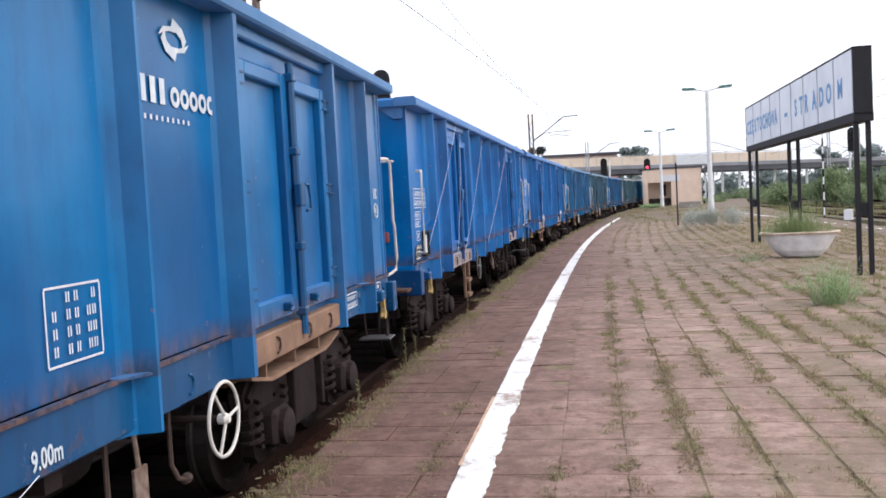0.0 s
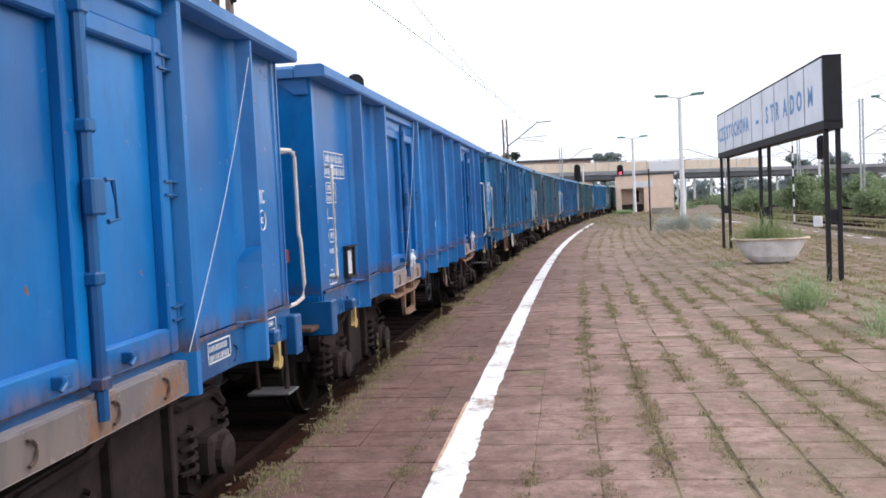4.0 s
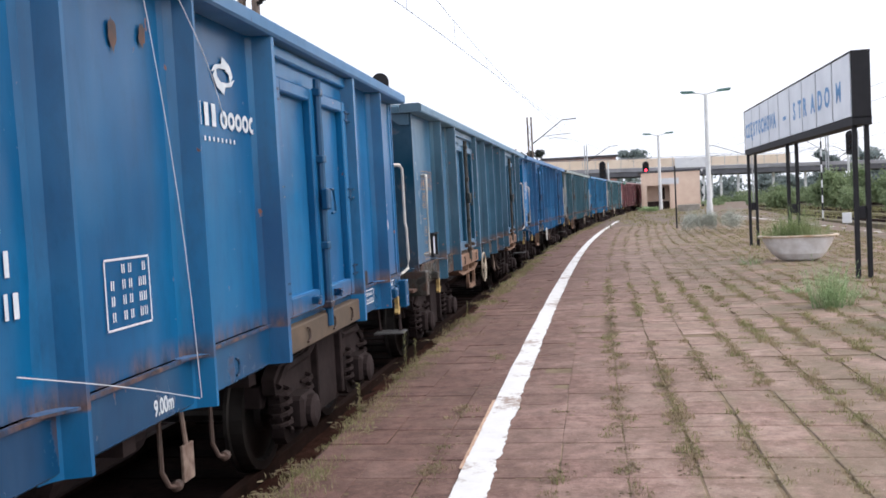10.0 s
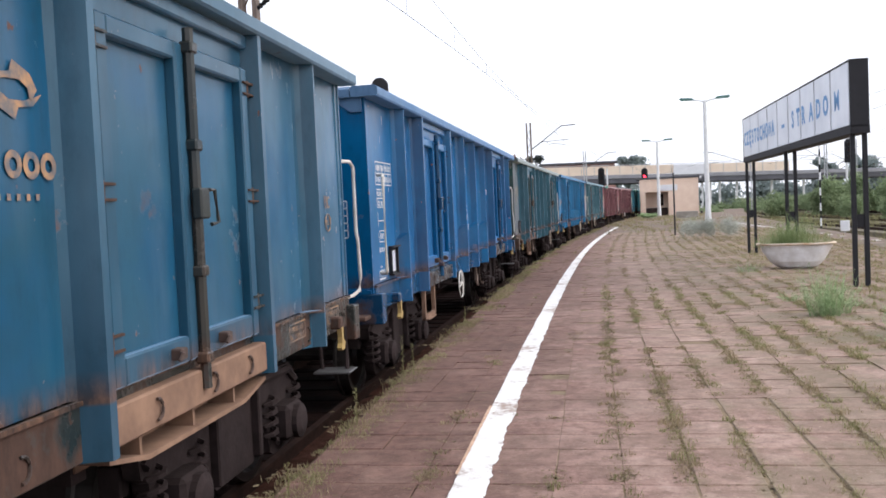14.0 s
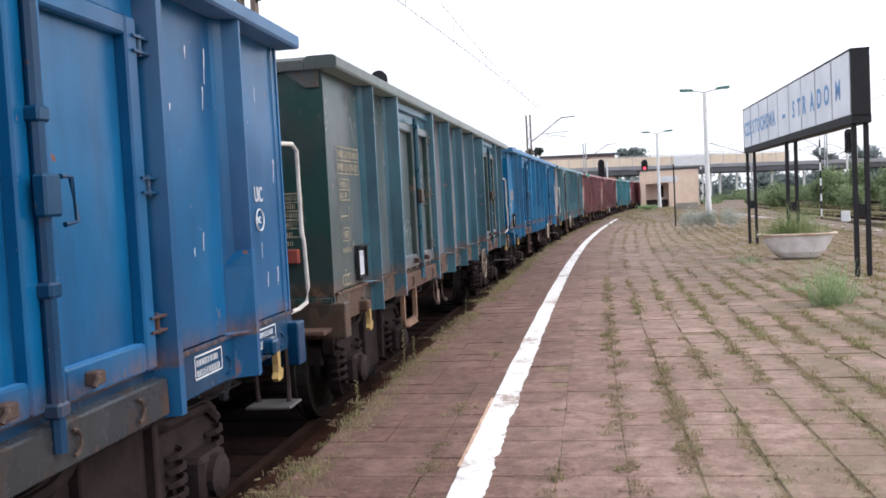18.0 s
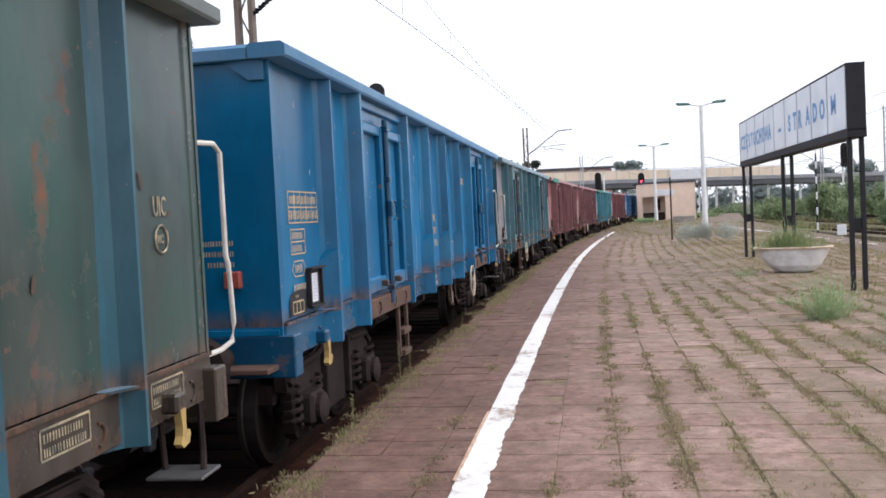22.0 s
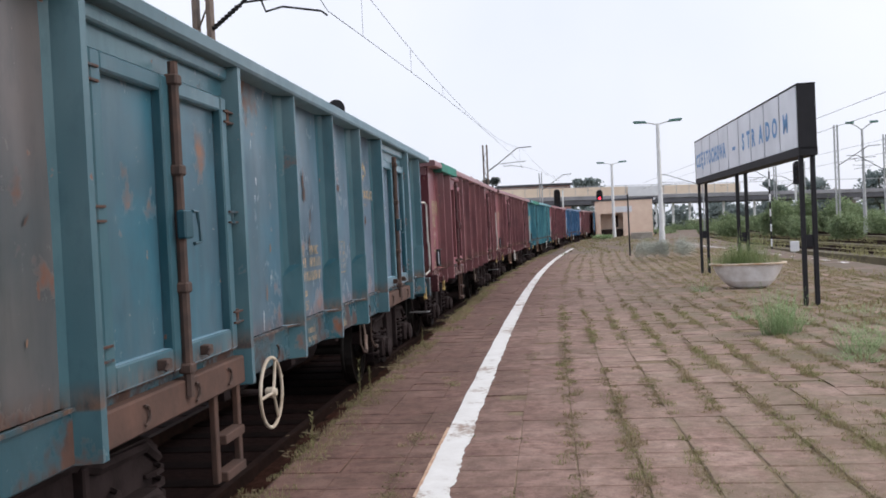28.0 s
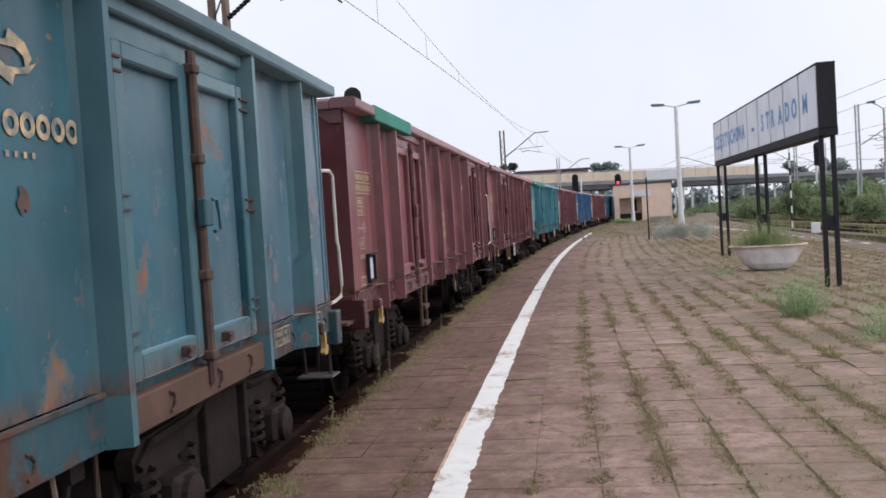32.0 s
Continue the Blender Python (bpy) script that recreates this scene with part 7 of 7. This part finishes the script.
def crumb(x, y, r):
    """A small flat irregular clod of moss or earth."""
    n, a0, z = rng.randint(5, 6), rng.uniform(0, 6.28), rng.uniform(0.001, 0.006)
    moss.face([(x + r * rng.uniform(0.5, 1.2) * math.cos(a0 + 6.283 * q / n), y + r * rng.uniform(0.5, 1.2) * math.sin(a0 + 6.283 * q / n), z + rng.uniform(-0.002, 0.004)) for q in range(n)])


# moss and grass follow the long joints in broken runs, thicker away from the track
for j in range(1, 24):
    o = FIRST + j * PITCH_O
    heavy = {3: 0.1, 4: 0.3, 5: 0.32, 6: 0.2, 7: 0.3, 8: 0.25, 9: 0.3, 11: 0.3}.get(j, 0.15)
    s = -11.0
    while s < 46:
        step = 0.05 if s < 1.5 else 0.03 if s < 10 else (0.05 if s < 18 else 0.09)
        s += step
        d = noise.noise((s * 0.55, o * 1.7, 1.0)) + 0.5 * noise.noise((s * 2.1, o * 3, 5.0))
        dens = 0.0 + 0.04 * j + heavy + 1.0 * d
        if j < 4:
            dens -= 0.25
        if rng.random() > dens:
            continue
        x, y, _ = along(s, o + rng.gauss(0, 0.042) + 0.025 * noise.noise((s * 0.45, 4.0, 0.0)))
        for rep in range(17 if s < 14 else 5):
            mx, my, _ = along(s + rng.uniform(-0.03, 0.03), o + rng.gauss(0, 0.045))
            crumb(mx, my, rng.uniform(0.003, 0.016 if s < 10 else 0.026))
        h = rng.uniform(0.01, 0.034) * (1 + 0.03 * j)
        if rng.random() < 0.1:
            h *= 1.8
        tuft(green if rng.random() < 0.4 else dry, x, y, -0.004, 16 if s < 1.5 else 30 if s < 10 else (12 if s < 16 else 7), h, 0.055, rng, 0.0021 if s < 6 else (0.003 if s < 12 else 0.006))
for i in range(9000):
    s, j = 1.0 + 17 * rng.random() ** 1.3, rng.randint(1, 21)
    if rng.random() < 0.55:
        s = ROW + int((s - ROW) / PITCH_S) * PITCH_S + rng.gauss(0, 0.015)
        o = FIRST + (j + rng.random()) * PITCH_O
    else:
        o = FIRST + j * PITCH_O + rng.gauss(0, 0.05)
    if noise.noise((s * 0.8, o * 1.1, 31.0)) > -0.2:
        x, y, _ = along(s, o)
        crumb(x, y, rng.uniform(0.004, 0.016))
# grass in the cross joints and thick cushions where slabs have sunk
for i in range(-4, 100):
    for j in range(3, 23):
        s, o = ROW + i * PITCH_S, FIRST + (j + rng.random()) * PITCH_O
        if noise.noise((s * 0.5, o * 0.7, 8.0)) + 0.02 * j > 0.25:
            x, y, _ = along(s, o)
            tuft(green if rng.random() < 0.6 else dry, x, y, -0.008, 26, rng.uniform(0.008, 0.026), 0.06, rng, 0.0024)
        if j > 6 and noise.noise((s * 0.8, o * 0.9, 18.0)) > (0.1 if j < 10 else -0.16):
            x, y, _ = along(s, o)
            for rep in range(5):
                tuft(green if rng.random() < 0.7 else dry, x + rng.gauss(0, 0.07), y + rng.gauss(0, 0.07), -0.008, 24, rng.uniform(0.014, 0.042), 0.07, rng, 0.0024)
# fuller clumps sit here and there on the long joints
for i in range(420):
    j = rng.choice((5, 6, 7, 7, 8, 9, 9, 10, 11, 11, 12, 13, 14, 15, 16, 17, 18))
    s, o = 2.2 + 13 * rng.random(), FIRST + j * PITCH_O
    if noise.noise((s * 0.6, o * 0.9, 51.0)) + 0.035 * (j - 9) < -0.05:
        continue
    big = rng.uniform(0.6, 1.25)
    for rep in range(5):
        x, y, _ = along(s + rng.gauss(0, 0.07) * big, o + rng.gauss(0, 0.03) * big + 0.025 * noise.noise((s * 0.45, 4.0, 0.0)))
        tuft(green if rng.random() < 0.75 else dry, x, y, -0.008, 16, rng.uniform(0.025, 0.06) * big, 0.045, rng, 0.0022 if s < 8 else 0.0034)
        for q in range(3):
            crumb(x + rng.gauss(0, 0.04), y + rng.gauss(0, 0.04), rng.uniform(0.004, 0.013))
for i in range(1500):
    s, o = 1.0 + 55 * rng.random() ** 1.5, EDGE + 0.06 + rng.gauss(0, 0.09)
    if noise.noise((s * 0.6, 0, 7)) > -0.1:
        x, y, _ = along(s, o)
        tuft(green if rng.random() < 0.55 else dry, x, y, -0.02, 16, rng.uniform(0.02, 0.07), 0.08, rng, 0.0026 if s < 12 else 0.006)
        for rep in range(4):
            crumb(x + rng.gauss(0, 0.07), y + rng.gauss(0, 0.07), rng.uniform(0.008, 0.03))
# short growth right along the kerb
for i in range(1300):
    s, o = 1.5 + 22 * rng.random() ** 1.4, EDGE + rng.uniform(-0.03, 0.16)
    if noise.noise((s * 0.9, 3, 17)) + 0.4 * noise.noise((s * 4, 1, 2)) > -0.12:
        x, y, _ = along(s, o)
        tuft(green if rng.random() < 0.42 else dry, x, y, -0.012, 26, rng.uniform(0.012, 0.045), 0.06, rng, 0.0022 if s < 9 else 0.004)
for i in range(2600):
    s, o = rng.uniform(9, 75), rng.uniform(5.0, 10.4)
    x, y, _ = along(s, o)
    if noise.noise((x * 0.5, y * 0.25, 2)) > 0.0:
        tuft(green if rng.random() < 0.6 else dry, x, y, -0.02, 7, rng.uniform(0.05, 0.13), 0.1, rng, 0.009)
for i in range(900):
    s, o = rng.uniform(45, 100), rng.uniform(0.4, 7)
    x, y, _ = along(s, o)
    if noise.noise((x * 0.5, y * 0.2, 5)) > -0.1:
        tuft(green if rng.random() < 0.6 else dry, x, y, -0.02, 7, rng.uniform(0.08, 0.22), 0.2, rng, 0.016)
tagged(part("joint_grass", green.mesh("joint_grass"), M_GRASS), "green grass tufts between the paving slabs", "grass", kind="stuff")
tagged(part("moss", moss.mesh("moss"), M_MOSS), "crumbs of moss and earth on the paving", "moss", kind="stuff")
tagged(part("dry_grass", dry.mesh("dry_grass"), M_GRASSDRY), "dry yellow grass tufts between the paving slabs", "grass", kind="stuff")

# tall single weeds on the kerb
for s, o, hh, seed in ((6.2, 0.3, 0.28, 1), (7.9, 0.28, 0.42, 2), (8.15, 0.32, 0.3, 3), (4.6, 0.34, 0.2, 4), (11.6, 0.3, 0.25, 5)):
    x, y, _ = along(s, o)
    weed = thing("kerb_weed", pose(x, y, -0.01), "thin upright weed on the platform kerb", "weed", "weeds on the kerb")
    so, stalk = Soup(), Soup()
    r2 = random.Random(seed)
    for i in range(34):
        z = hh * (0.1 + 0.9 * i / 34)
        a = r2.uniform(0, 6.28)
        so.face([(0, 0, z), (0.012 * math.cos(a - 0.4), 0.012 * math.sin(a - 0.4), z + 0.01), (0.024 * math.cos(a), 0.024 * math.sin(a), z + 0.016), (0.012 * math.cos(a + 0.4), 0.012 * math.sin(a + 0.4), z + 0.008)])
    for a in (0, 2.1, 4.2):
        stalk.face([(0.004 * math.cos(a), 0.004 * math.sin(a), 0), (0.004 * math.cos(a + 2), 0.004 * math.sin(a + 2), 0), (0.002, 0, hh)])
    part("stalk", stalk.mesh("stalk"), M_GRASS, weed)
    tagged(part("leaves", so.mesh("leaves"), M_GRASS, weed), kind="stuff")


# ---------------------------------------------------------------- what moves
def motions():
    """The whole train rolls in and slows down."""
    for k, w in WAGONS.items():
        walk(w, [(t * 0.5, wagon_pose(k, t * 0.5)) for t in range(65)])
    for k, wset, y in WHEELS:
        walk(wset, [(t, Matrix.Translation((0, y, 0.46)) @ Matrix.Rotation(gone(t) / 0.46, 4, "X")) for t in [i * 4 / FPS for i in range(240)] + [32.0]])


motions()
